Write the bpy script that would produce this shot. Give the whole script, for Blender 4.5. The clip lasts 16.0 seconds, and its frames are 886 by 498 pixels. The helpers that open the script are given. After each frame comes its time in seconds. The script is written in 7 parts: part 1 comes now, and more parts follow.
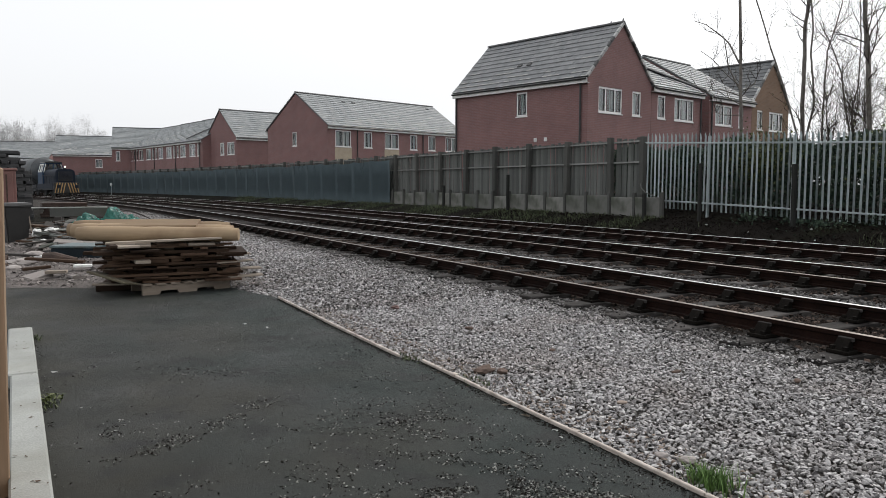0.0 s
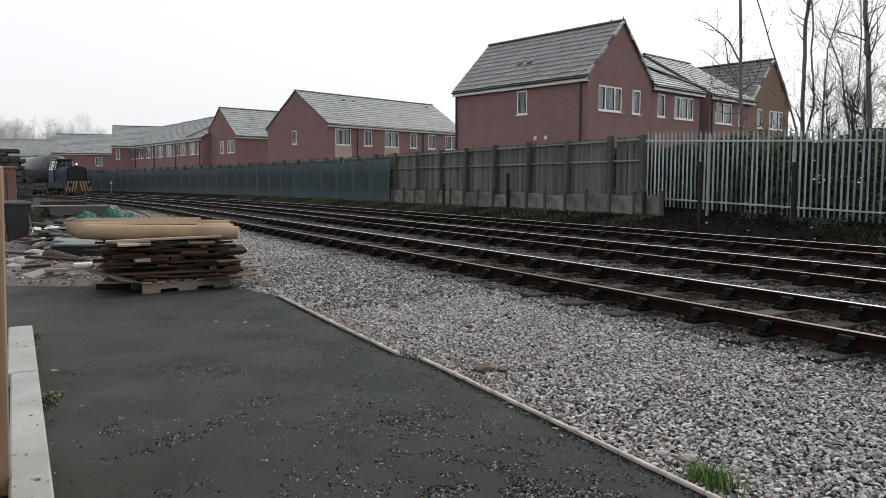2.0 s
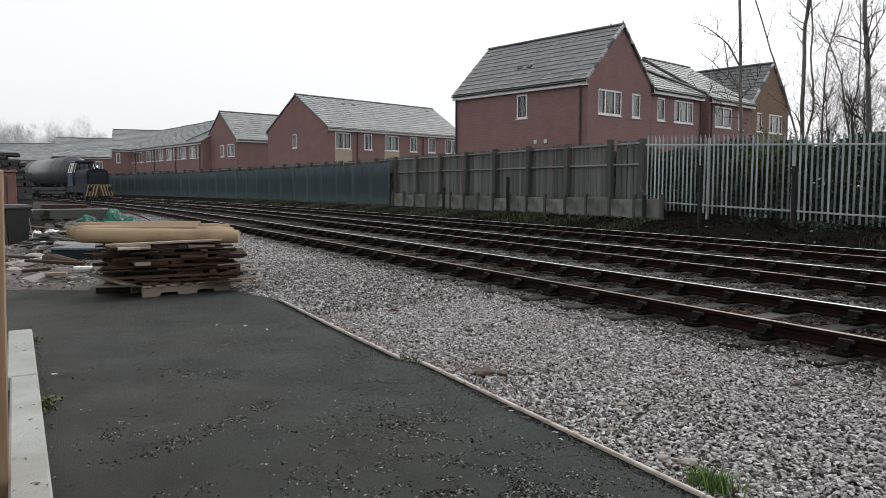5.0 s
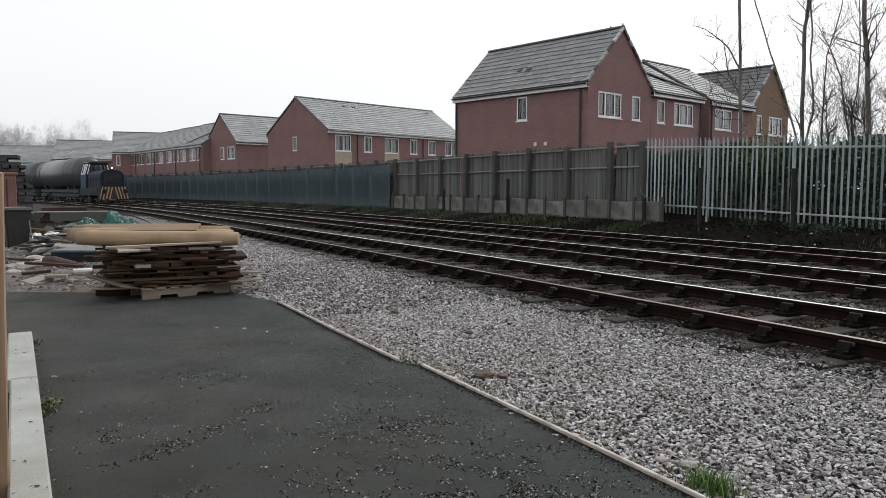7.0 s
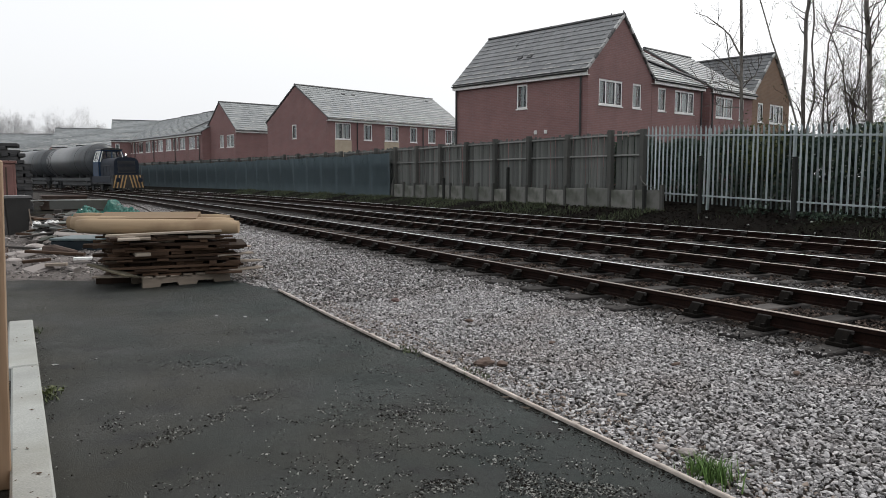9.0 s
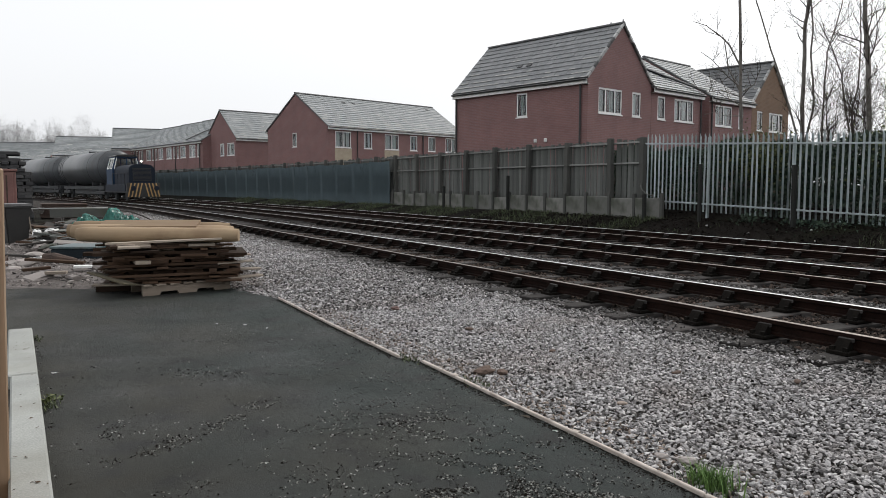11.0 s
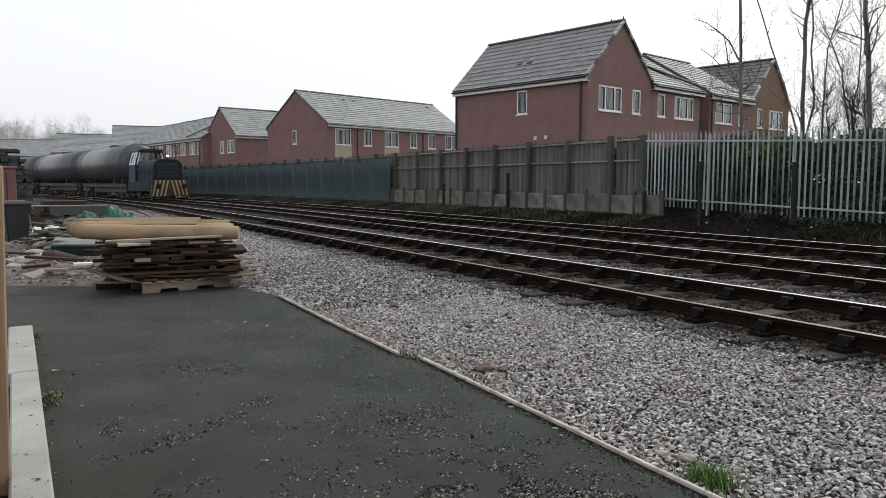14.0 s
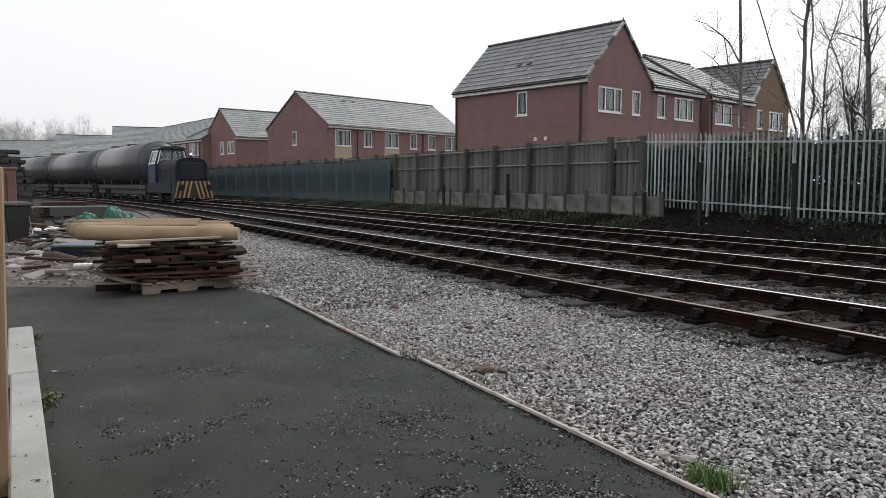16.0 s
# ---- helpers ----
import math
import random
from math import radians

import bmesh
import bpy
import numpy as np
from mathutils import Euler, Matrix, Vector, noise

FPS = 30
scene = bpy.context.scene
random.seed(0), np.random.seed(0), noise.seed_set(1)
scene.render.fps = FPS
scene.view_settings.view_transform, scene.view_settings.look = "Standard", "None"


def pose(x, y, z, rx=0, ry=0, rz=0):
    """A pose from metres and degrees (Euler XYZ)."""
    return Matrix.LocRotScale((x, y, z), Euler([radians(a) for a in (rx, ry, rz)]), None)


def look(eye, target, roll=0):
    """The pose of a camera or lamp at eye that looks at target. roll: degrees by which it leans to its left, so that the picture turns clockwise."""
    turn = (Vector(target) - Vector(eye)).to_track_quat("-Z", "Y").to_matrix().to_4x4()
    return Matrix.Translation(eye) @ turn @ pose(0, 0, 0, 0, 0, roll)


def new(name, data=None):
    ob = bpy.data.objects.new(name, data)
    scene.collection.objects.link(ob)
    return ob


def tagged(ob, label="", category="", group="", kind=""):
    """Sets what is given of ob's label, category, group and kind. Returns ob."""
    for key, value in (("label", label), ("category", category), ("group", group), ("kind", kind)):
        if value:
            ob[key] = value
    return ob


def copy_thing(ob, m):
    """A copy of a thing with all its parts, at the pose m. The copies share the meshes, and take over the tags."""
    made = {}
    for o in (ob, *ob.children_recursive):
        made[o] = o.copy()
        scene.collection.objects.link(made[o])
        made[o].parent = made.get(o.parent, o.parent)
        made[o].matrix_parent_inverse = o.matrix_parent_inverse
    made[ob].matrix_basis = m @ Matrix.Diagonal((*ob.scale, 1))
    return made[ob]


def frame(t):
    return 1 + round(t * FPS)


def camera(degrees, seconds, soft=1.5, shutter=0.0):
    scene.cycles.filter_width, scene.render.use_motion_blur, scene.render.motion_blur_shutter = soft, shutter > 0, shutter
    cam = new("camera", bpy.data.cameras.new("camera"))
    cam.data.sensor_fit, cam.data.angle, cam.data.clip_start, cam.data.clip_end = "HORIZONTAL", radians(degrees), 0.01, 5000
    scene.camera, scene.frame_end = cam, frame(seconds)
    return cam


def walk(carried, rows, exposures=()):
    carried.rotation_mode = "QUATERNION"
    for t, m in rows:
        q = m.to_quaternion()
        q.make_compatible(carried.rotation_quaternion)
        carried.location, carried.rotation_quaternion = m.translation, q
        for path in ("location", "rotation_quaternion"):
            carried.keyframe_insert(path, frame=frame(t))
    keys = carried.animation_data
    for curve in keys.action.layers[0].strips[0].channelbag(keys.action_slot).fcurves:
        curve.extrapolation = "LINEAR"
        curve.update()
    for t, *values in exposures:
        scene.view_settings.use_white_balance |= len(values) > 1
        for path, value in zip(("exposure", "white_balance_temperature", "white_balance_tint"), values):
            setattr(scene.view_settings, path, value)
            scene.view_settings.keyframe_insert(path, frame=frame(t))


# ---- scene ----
THETA = 30.2
EYE = (0.0, 0.0, 1.486)
cam = camera(62.2, 16.0, soft=0.65)
TILT = [
    (0.0, 5.076), (0.5, 5.198), (1.0, 5.411), (1.5, 5.348), (2.0, 5.209), (2.5, 5.009), (3.0, 4.943), (3.5, 4.957),
    (4.0, 4.943), (6.5, 4.865), (7.0, 4.741), (7.5, 5.009), (8.0, 5.278), (8.5, 5.613), (9.0, 5.649), (9.8, 5.45),
    (11.5, 4.877), (12.0, 4.807), (12.5, 4.846), (13.0, 4.871), (13.5, 4.874), (14.0, 5.22), (14.5, 4.996),
    (15.0, 5.143), (15.5, 5.276), (16.0, 5.143)]

# ---- light: a bright hazy sky with a soft sun beyond the houses ----
SUN_ELEV, SUN_AZ = 48.0, 75.0  # azimuth from +y towards +x
world = bpy.data.worlds.new("sky")
scene.world = world
world.use_nodes = True
wn = world.node_tree.nodes
wl = world.node_tree.links
bgn = wn["Background"]
sky = wn.new("ShaderNodeTexSky")
sky.sky_type, sky.sun_disc = "NISHITA", False
sky.sun_elevation, sky.sun_rotation = radians(SUN_ELEV), radians(SUN_AZ)
sky.air_density, sky.dust_density, sky.ozone_density = 1.0, 6.0, 1.0
hsv = wn.new("ShaderNodeHueSaturation")
hsv.inputs["Saturation"].default_value = 0.12
wl.new(sky.outputs[0], hsv.inputs["Color"])
veil = wn.new("ShaderNodeMix")  # even cloud over the clear sky
veil.data_type = "RGBA"
veil.inputs[0].default_value = 0.62
wl.new(hsv.outputs[0], veil.inputs[6])
veil.inputs[7].default_value = (10.6, 10.8, 11.1, 1)
wl.new(veil.outputs[2], bgn.inputs["Color"])
bgn.inputs["Strength"].default_value = 0.1
sun_data = bpy.data.lights.new("sun", "SUN")
sun_data.energy, sun_data.angle, sun_data.color = 1.0, radians(14), (1.0, 0.95, 0.87)
sun = new("sun", sun_data)
saz, sel = radians(SUN_AZ), radians(SUN_ELEV)
sun.matrix_world = look((math.sin(saz) * math.cos(sel) * 100, math.cos(saz) * math.cos(sel) * 100, math.sin(sel) * 100), (0, 0, 0))

walk(cam, [(t, pose(*EYE, 90 - p, 0, -THETA)) for t, p in TILT], exposures=[(0.0, 0.3), (16.0, 0.3)])


# ---- materials ----
def mat(name, dark, light, rough=0.8, metal=0.0, fine=60.0, coarse=3.0, bump=0.3, dist=0.01, rand=0.0, island=0.0, spec=0.5, stretch=(1, 1, 1),
        stain=None, stain_amount=0.5, stain_scale=1.5, stain_stretch=(1, 1, 1)):
    m = bpy.data.materials.new(name)
    m.use_nodes = True
    n, l = m.node_tree.nodes, m.node_tree.links
    bsdf = n["Principled BSDF"]
    tc = n.new("ShaderNodeTexCoord")
    mp = n.new("ShaderNodeMapping")
    mp.inputs["Scale"].default_value = stretch
    l.new(tc.outputs["Object"], mp.inputs["Vector"])
    nf, nc = n.new("ShaderNodeTexNoise"), n.new("ShaderNodeTexNoise")
    nf.inputs["Scale"].default_value, nf.inputs["Detail"].default_value = fine, 6
    nc.inputs["Scale"].default_value, nc.inputs["Detail"].default_value = coarse, 4
    l.new(mp.outputs[0], nf.inputs["Vector"])
    l.new(mp.outputs[0], nc.inputs["Vector"])
    mixv = n.new("ShaderNodeMix")
    mixv.inputs[0].default_value = 0.5
    l.new(nf.outputs[0], mixv.inputs[2])
    l.new(nc.outputs[0], mixv.inputs[3])
    value = mixv.outputs[0]
    for amount, node, out in ((rand, "ShaderNodeObjectInfo", "Random"), (island, "ShaderNodeNewGeometry", "Random Per Island")):
        if amount:
            src = n.new(node)
            mm = n.new("ShaderNodeMix")
            mm.inputs[0].default_value = amount
            l.new(value, mm.inputs[2])
            l.new(src.outputs[out], mm.inputs[3])
            value = mm.outputs[0]
    ramp = n.new("ShaderNodeValToRGB")
    wide = 0.0 if (rand or island) else 0.16
    ramp.color_ramp.elements[0].position, ramp.color_ramp.elements[1].position = 0.2 + wide, 0.8 - wide
    ramp.color_ramp.elements[0].color, ramp.color_ramp.elements[1].color = (*dark, 1), (*light, 1)
    l.new(value, ramp.inputs[0])
    colour = ramp.outputs[0]
    if stain:
        ns = n.new("ShaderNodeTexNoise")
        ns.inputs["Scale"].default_value, ns.inputs["Detail"].default_value = stain_scale, 7
        ms = n.new("ShaderNodeMapping")
        ms.inputs["Scale"].default_value = stain_stretch
        l.new(tc.outputs["Object"], ms.inputs["Vector"])
        l.new(ms.outputs[0], ns.inputs["Vector"])
        rs = n.new("ShaderNodeValToRGB")
        rs.color_ramp.elements[0].position, rs.color_ramp.elements[1].position = 0.5, 0.68
        l.new(ns.outputs[0], rs.inputs[0])
        am = n.new("ShaderNodeMath")
        am.operation = "MULTIPLY"
        am.inputs[1].default_value = stain_amount
        l.new(rs.outputs[0], am.inputs[0])
        mc = n.new("ShaderNodeMix")
        mc.data_type = "RGBA"
        l.new(am.outputs[0], mc.inputs[0])
        l.new(colour, mc.inputs[6])
        mc.inputs[7].default_value = (*stain, 1)
        colour = mc.outputs[2]
    l.new(colour, bsdf.inputs["Base Color"])
    bsdf.inputs["Roughness"].default_value = rough
    bsdf.inputs["Metallic"].default_value = metal
    bsdf.inputs["Specular IOR Level"].default_value = spec
    if bump:
        b = n.new("ShaderNodeBump")
        b.inputs["Strength"].default_value, b.inputs["Distance"].default_value = bump, dist
        l.new(nf.outputs[0], b.inputs["Height"])
        l.new(b.outputs[0], bsdf.inputs["Normal"])
    return m


def brick_mat(name, c1, c2, mortar):
    m = bpy.data.materials.new(name)
    m.use_nodes = True
    n, l = m.node_tree.nodes, m.node_tree.links
    bsdf = n["Principled BSDF"]
    tc = n.new("ShaderNodeTexCoord")
    sep, com, add = n.new("ShaderNodeSeparateXYZ"), n.new("ShaderNodeCombineXYZ"), n.new("ShaderNodeMath")
    l.new(tc.outputs["Object"], sep.inputs[0])
    l.new(sep.outputs[0], add.inputs[0])
    l.new(sep.outputs[1], add.inputs[1])
    l.new(add.outputs[0], com.inputs[0])
    l.new(sep.outputs[2], com.inputs[1])
    br = n.new("ShaderNodeTexBrick")
    br.inputs["Scale"].default_value = 1.0
    br.inputs["Brick Width"].default_value, br.inputs["Row Height"].default_value = 0.225, 0.075
    br.inputs["Mortar Size"].default_value = 0.006
    br.inputs["Color1"].default_value, br.inputs["Color2"].default_value, br.inputs["Mortar"].default_value = (*c1, 1), (*c2, 1), (*mortar, 1)
    l.new(com.outputs[0], br.inputs["Vector"])
    ns = n.new("ShaderNodeTexNoise")
    ns.inputs["Scale"].default_value, ns.inputs["Detail"].default_value = 0.9, 6
    l.new(tc.outputs["Object"], ns.inputs["Vector"])
    rp = n.new("ShaderNodeValToRGB")
    rp.color_ramp.elements[0].color, rp.color_ramp.elements[1].color = (0.72, 0.72, 0.72, 1), (1.15, 1.12, 1.1, 1)
    l.new(ns.outputs[0], rp.inputs[0])
    mx = n.new("ShaderNodeMix")
    mx.data_type, mx.blend_type = "RGBA", "MULTIPLY"
    mx.inputs[0].default_value = 1.0
    l.new(br.outputs["Color"], mx.inputs[6])
    l.new(rp.outputs[0], mx.inputs[7])
    l.new(mx.outputs[2], bsdf.inputs["Base Color"])
    bsdf.inputs["Roughness"].default_value = 0.9
    b = n.new("ShaderNodeBump")
    b.inputs["Strength"].default_value, b.inputs["Distance"].default_value, b.invert = 0.5, 0.006, True
    l.new(br.outputs["Fac"], b.inputs["Height"])
    l.new(b.outputs[0], bsdf.inputs["Normal"])
    return m


def tarmac_mat(name):
    """Worn tarmac: fine aggregate in dark binder, with broad dull patches of brown dust and green algae."""
    m = bpy.data.materials.new(name)
    m.use_nodes = True
    n, l = m.node_tree.nodes, m.node_tree.links
    bsdf = n["Principled BSDF"]
    tc = n.new("ShaderNodeTexCoord")

    def noise_at(scale, detail, lo, hi, offset=0.0):
        mp = n.new("ShaderNodeMapping")
        mp.inputs["Location"].default_value = (offset, offset * 0.7, 0)
        l.new(tc.outputs["Object"], mp.inputs["Vector"])
        t = n.new("ShaderNodeTexNoise")
        t.inputs["Scale"].default_value, t.inputs["Detail"].default_value = scale, detail
        l.new(mp.outputs[0], t.inputs["Vector"])
        r = n.new("ShaderNodeMapRange")
        r.inputs["From Min"].default_value, r.inputs["From Max"].default_value = lo, hi
        l.new(t.outputs[0], r.inputs["Value"])
        return r.outputs[0]

    def blend(fac, a, b):
        mx = n.new("ShaderNodeMix")
        mx.data_type = "RGBA"
        l.new(fac, mx.inputs[0])
        for socket, value in ((6, a), (7, b)):
            if isinstance(value, tuple):
                mx.inputs[socket].default_value = (*value, 1)
            else:
                l.new(value, mx.inputs[socket])
        return mx.outputs[2]

    grit = noise_at(210, 3, 0.36, 0.66)
    grey = blend(grit, (0.0104, 0.0122, 0.0117), (0.0345, 0.0393, 0.0378))
    green = blend(grit, (0.0073, 0.0112, 0.0102), (0.0258, 0.0366, 0.0334))
    brown = blend(grit, (0.0130, 0.0128, 0.0099), (0.0390, 0.0388, 0.0302))
    sep = n.new("ShaderNodeSeparateXYZ")
    l.new(tc.outputs["Object"], sep.inputs[0])

    def leaning(patches, x0, x1):
        """Patches that grow more frequent from x0 to x1 across the path."""
        side = n.new("ShaderNodeMapRange")
        side.inputs["From Min"].default_value, side.inputs["From Max"].default_value = x0, x1
        side.inputs["To Min"].default_value, side.inputs["To Max"].default_value = -0.55, 0.45
        l.new(sep.outputs[0], side.inputs["Value"])
        add = n.new("ShaderNodeMath")
        add.use_clamp = True
        l.new(side.outputs[0], add.inputs[0])
        l.new(patches, add.inputs[1])
        return add.outputs[0]

    colour = blend(leaning(noise_at(0.75, 5, 0.36, 0.62, 3.0), 0.6, 2.6), grey, green)
    colour = blend(leaning(noise_at(0.9, 6, 0.36, 0.64, 11.0), 2.2, 0.2), colour, brown)
    dark = noise_at(2.6, 6, 0.52, 0.70, 7.0)
    colour = blend(dark, colour, (0.0125, 0.0138, 0.0132))
    l.new(colour, bsdf.inputs["Base Color"])
    bsdf.inputs["Specular IOR Level"].default_value = 0.36
    rough = n.new("ShaderNodeMapRange")
    rough.inputs["To Min"].default_value, rough.inputs["To Max"].default_value = 0.68, 0.88
    l.new(noise_at(1.3, 4, 0.3, 0.7, 5.0), rough.inputs["Value"])
    l.new(rough.outputs[0], bsdf.inputs["Roughness"])
    b = n.new("ShaderNodeBump")
    b.inputs["Strength"].default_value, b.inputs["Distance"].default_value = 0.7, 0.006
    l.new(grit, b.inputs["Height"])
    l.new(b.outputs[0], bsdf.inputs["Normal"])
    return m


def glass_mat(name, tint=(0.85, 0.9, 0.9)):
    m = bpy.data.materials.new(name)
    m.use_nodes = True
    b = m.node_tree.nodes["Principled BSDF"]
    b.inputs["Base Color"].default_value = (*tint, 1)
    b.inputs["Roughness"].default_value = 0.03
    b.inputs["Transmission Weight"].default_value = 1.0
    return m


def lamp_mat(name, colour, strength):
    m = bpy.data.materials.new(name)
    m.use_nodes = True
    b = m.node_tree.nodes["Principled BSDF"]
    b.inputs["Emission Color"].default_value = (*colour, 1)
    b.inputs["Emission Strength"].default_value = strength
    return m


M_TARMAC = tarmac_mat("tarmac")
M_STONE = mat("ballast_stone", (0.150, 0.144, 0.144), (0.54, 0.525, 0.527), 0.85, fine=40, coarse=8, bump=0.4, island=0.6, stain=(0.20, 0.150, 0.125), stain_amount=0.3, stain_scale=0.9)
# Darker second stone colour, mixed in among the pale stones.
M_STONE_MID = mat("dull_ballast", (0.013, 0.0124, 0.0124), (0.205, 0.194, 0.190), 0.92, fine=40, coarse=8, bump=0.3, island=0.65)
M_STONE_DUST = mat("dusty_ballast", (0.09, 0.086, 0.084), (0.36, 0.345, 0.34), 0.92, fine=40, coarse=8, bump=0.3, island=0.6)
M_STONE_BROWN = mat("earthy_ballast", (0.05, 0.036, 0.028), (0.30, 0.245, 0.205), 0.92, fine=40, coarse=8, bump=0.3, island=0.65)
M_STONE_OLD = mat("oily_ballast", (0.009, 0.0072, 0.0064), (0.118, 0.088, 0.074), 0.92, fine=40, coarse=8, bump=0.3, island=0.7, spec=0.12)
M_CHIP = mat("tarmac_chips", (0.006, 0.007, 0.0065), (0.27, 0.272, 0.255), 0.9, island=0.8, bump=0)
M_CONC = mat("weathered_concrete", (0.235, 0.244, 0.232), (0.345, 0.352, 0.334), 0.9, fine=90, coarse=2.5, bump=0.4, dist=0.004, stain=(0.2, 0.2, 0.17), stain_amount=0.6)
M_CONC_OLD = mat("stained_concrete", (0.085, 0.088, 0.081), (0.21, 0.207, 0.193), 0.95, fine=50, coarse=2.5, bump=0.5, rand=0.7, stain=(0.06, 0.068, 0.05), stain_amount=0.8)
M_BOARD_EDGE = mat("edging_timber", (0.37, 0.32, 0.28), (0.66, 0.60, 0.545), 0.85, fine=40, coarse=4, stretch=(1, 0.1, 1), stain=(0.15, 0.12, 0.10), stain_amount=0.7, stain_scale=5.0)
# Darker head steel: the dimmer reflection on the outer rails is painted in.
M_RAIL_DULL = mat("dim_gleam_rail_steel", (0.15, 0.124, 0.108), (0.33, 0.29, 0.26), 0.45, metal=0.8, fine=30, coarse=3, bump=0.05, stretch=(1, 0.05, 1))
M_RAIL_TOP = mat("worn_rail_steel", (0.50, 0.49, 0.48), (0.76, 0.75, 0.74), 0.35, metal=1.0, fine=30, coarse=3, bump=0.05, stretch=(1, 0.05, 1))
# Near-black rust and iron: the contact shadow on rails and chairs is in it.
M_RAIL = mat("shaded_rusty_rail", (0.0045, 0.0022, 0.0017), (0.018, 0.0080, 0.0055), 0.95, fine=60, coarse=5, bump=0.4, dist=0.004, spec=0.15)
M_CHAIR = mat("cast_iron_chair", (0.004, 0.0035, 0.003), (0.012, 0.010, 0.008), 0.95, fine=60, coarse=5, bump=0.3, spec=0.1)
M_SLEEPER = mat("creosoted_sleeper", (0.016, 0.0148, 0.0142), (0.088, 0.081, 0.078), 0.92, fine=30, coarse=4, bump=0.6, stretch=(0.15, 1, 1), rand=0.4, spec=0.15)
M_FENCE = mat("weathered_fence_board", (0.064, 0.069, 0.065), (0.150, 0.156, 0.147), 0.92, fine=40, coarse=3, bump=0.5, stretch=(1, 1, 0.12), rand=0.5, stain=(0.045, 0.048, 0.036), stain_amount=0.6)
M_FENCE_POST = mat("dark_fence_post", (0.042, 0.044, 0.041), (0.094, 0.094, 0.086), 0.92, fine=40, coarse=3, bump=0.5, stretch=(1, 1, 0.12), rand=0.3)
# Rails paler than the boards and posts.
M_FENCE_RAIL = mat("pale_fence_rail", (0.13, 0.135, 0.128), (0.27, 0.275, 0.26), 0.92, fine=40, coarse=3, bump=0.5, stretch=(1, 0.12, 1), rand=0.4)
M_STUMP = mat("sooty_stump", (0.016, 0.017, 0.016), (0.042, 0.043, 0.040), 0.92, fine=40, coarse=3, bump=0.5, stretch=(1, 1, 0.12), rand=0.3, spec=0.2)
M_PALE = mat("galvanised_steel", (0.35, 0.40, 0.41), (0.60, 0.66, 0.675), 0.44, metal=0.7, fine=30, coarse=3, bump=0.1, rand=0.3)
M_BRICK = brick_mat("red_brick", (0.220, 0.121, 0.117), (0.251, 0.138, 0.134), (0.246, 0.188, 0.184))
M_BRICK_TAN = brick_mat("buff_brick", (0.185, 0.118, 0.078), (0.225, 0.145, 0.098), (0.23, 0.175, 0.135))
# Pale stain in the three tile materials: wet gleam on the courses, as colour.
M_TILE = mat("concrete_roof_tile", (0.125, 0.131, 0.137), (0.258, 0.263, 0.267), 0.58, fine=30, coarse=1.5, bump=0.3, island=0.25, rand=0.3, stain=(0.34, 0.33, 0.31), stain_amount=0.16, stain_scale=1.0, stain_stretch=(0.6, 3.5, 1))
# Darker tile for one gabled house.
M_TILE_DARK = mat("dark_roof_tile", (0.062, 0.067, 0.072), (0.15, 0.155, 0.16), 0.62, fine=30, coarse=1.5, bump=0.3, island=0.3, stain=(0.30, 0.30, 0.28), stain_amount=0.15, stain_scale=1.2, stain_stretch=(0.6, 3.5, 1))
M_TILE_STREAK = mat("streaked_roof_tile", (0.128, 0.142, 0.148), (0.245, 0.262, 0.268), 0.6, fine=30, coarse=1.5, bump=0.3, island=0.25, stain=(0.46, 0.46, 0.45), stain_amount=0.4, stain_scale=1.6, stain_stretch=(0.3, 3.0, 1))
# Pale strip colour that holds the sky's gleam on tile edges.
M_TILE_PALE = mat("tile_edge_gleam", (0.27, 0.27, 0.26), (0.55, 0.54, 0.52), 0.8, fine=12, coarse=3, bump=0.3, rand=0.4)
M_VERGE = mat("verge_cap_plastic", (0.07, 0.07, 0.07), (0.48, 0.48, 0.47), 0.6, rand=0.85, bump=0)
M_RIDGE = mat("ridge_tile", (0.075, 0.075, 0.08), (0.13, 0.13, 0.13), 0.7, rand=0.3)
M_WHITE = mat("white_upvc", (0.68, 0.68, 0.66), (0.82, 0.82, 0.8), 0.35, fine=20, coarse=2, bump=0.0)
M_BLACKPIPE = mat("black_plastic", (0.015, 0.015, 0.016), (0.03, 0.03, 0.03), 0.4, bump=0)
M_GLASS = glass_mat("window_glass")
M_CURTAIN = mat("net_curtain", (0.22, 0.26, 0.26), (0.72, 0.76, 0.74), 0.9, fine=12, coarse=3, stretch=(6, 6, 0.3), bump=0.2, rand=0.6)
# Room walls and ceilings near black: indoor shade put into their colour.
M_ROOM = mat("room_shade", (0.02, 0.02, 0.02), (0.05, 0.05, 0.048), 0.9)
M_PANEL = mat("tan_render_panel", (0.36, 0.30, 0.22), (0.46, 0.39, 0.30), 0.85, bump=0.1)
M_GROUND = mat("rough_ground", (0.0062, 0.0055, 0.0048), (0.0185, 0.0160, 0.0138), 0.95, fine=25, coarse=0.8, bump=0.8, dist=0.05, stain=(0.018, 0.021, 0.011), stain_amount=0.6, stain_scale=0.6, spec=0.05)
# Bed far darker than its stones: shade in the gaps put into colour.
M_BALLAST = mat("ballast_bed", (0.016, 0.0148, 0.0138), (0.075, 0.068, 0.063), 0.95, fine=32, coarse=9, bump=1.0, dist=0.05, stain=(0.05, 0.04, 0.035), stain_amount=0.5, stain_scale=0.7, spec=0.1)
M_BALLAST_DARK = mat("dirty_ballast_bed", (0.007, 0.006, 0.0055), (0.036, 0.030, 0.027), 0.95, fine=28, coarse=6, bump=1.0, dist=0.05, spec=0.1)
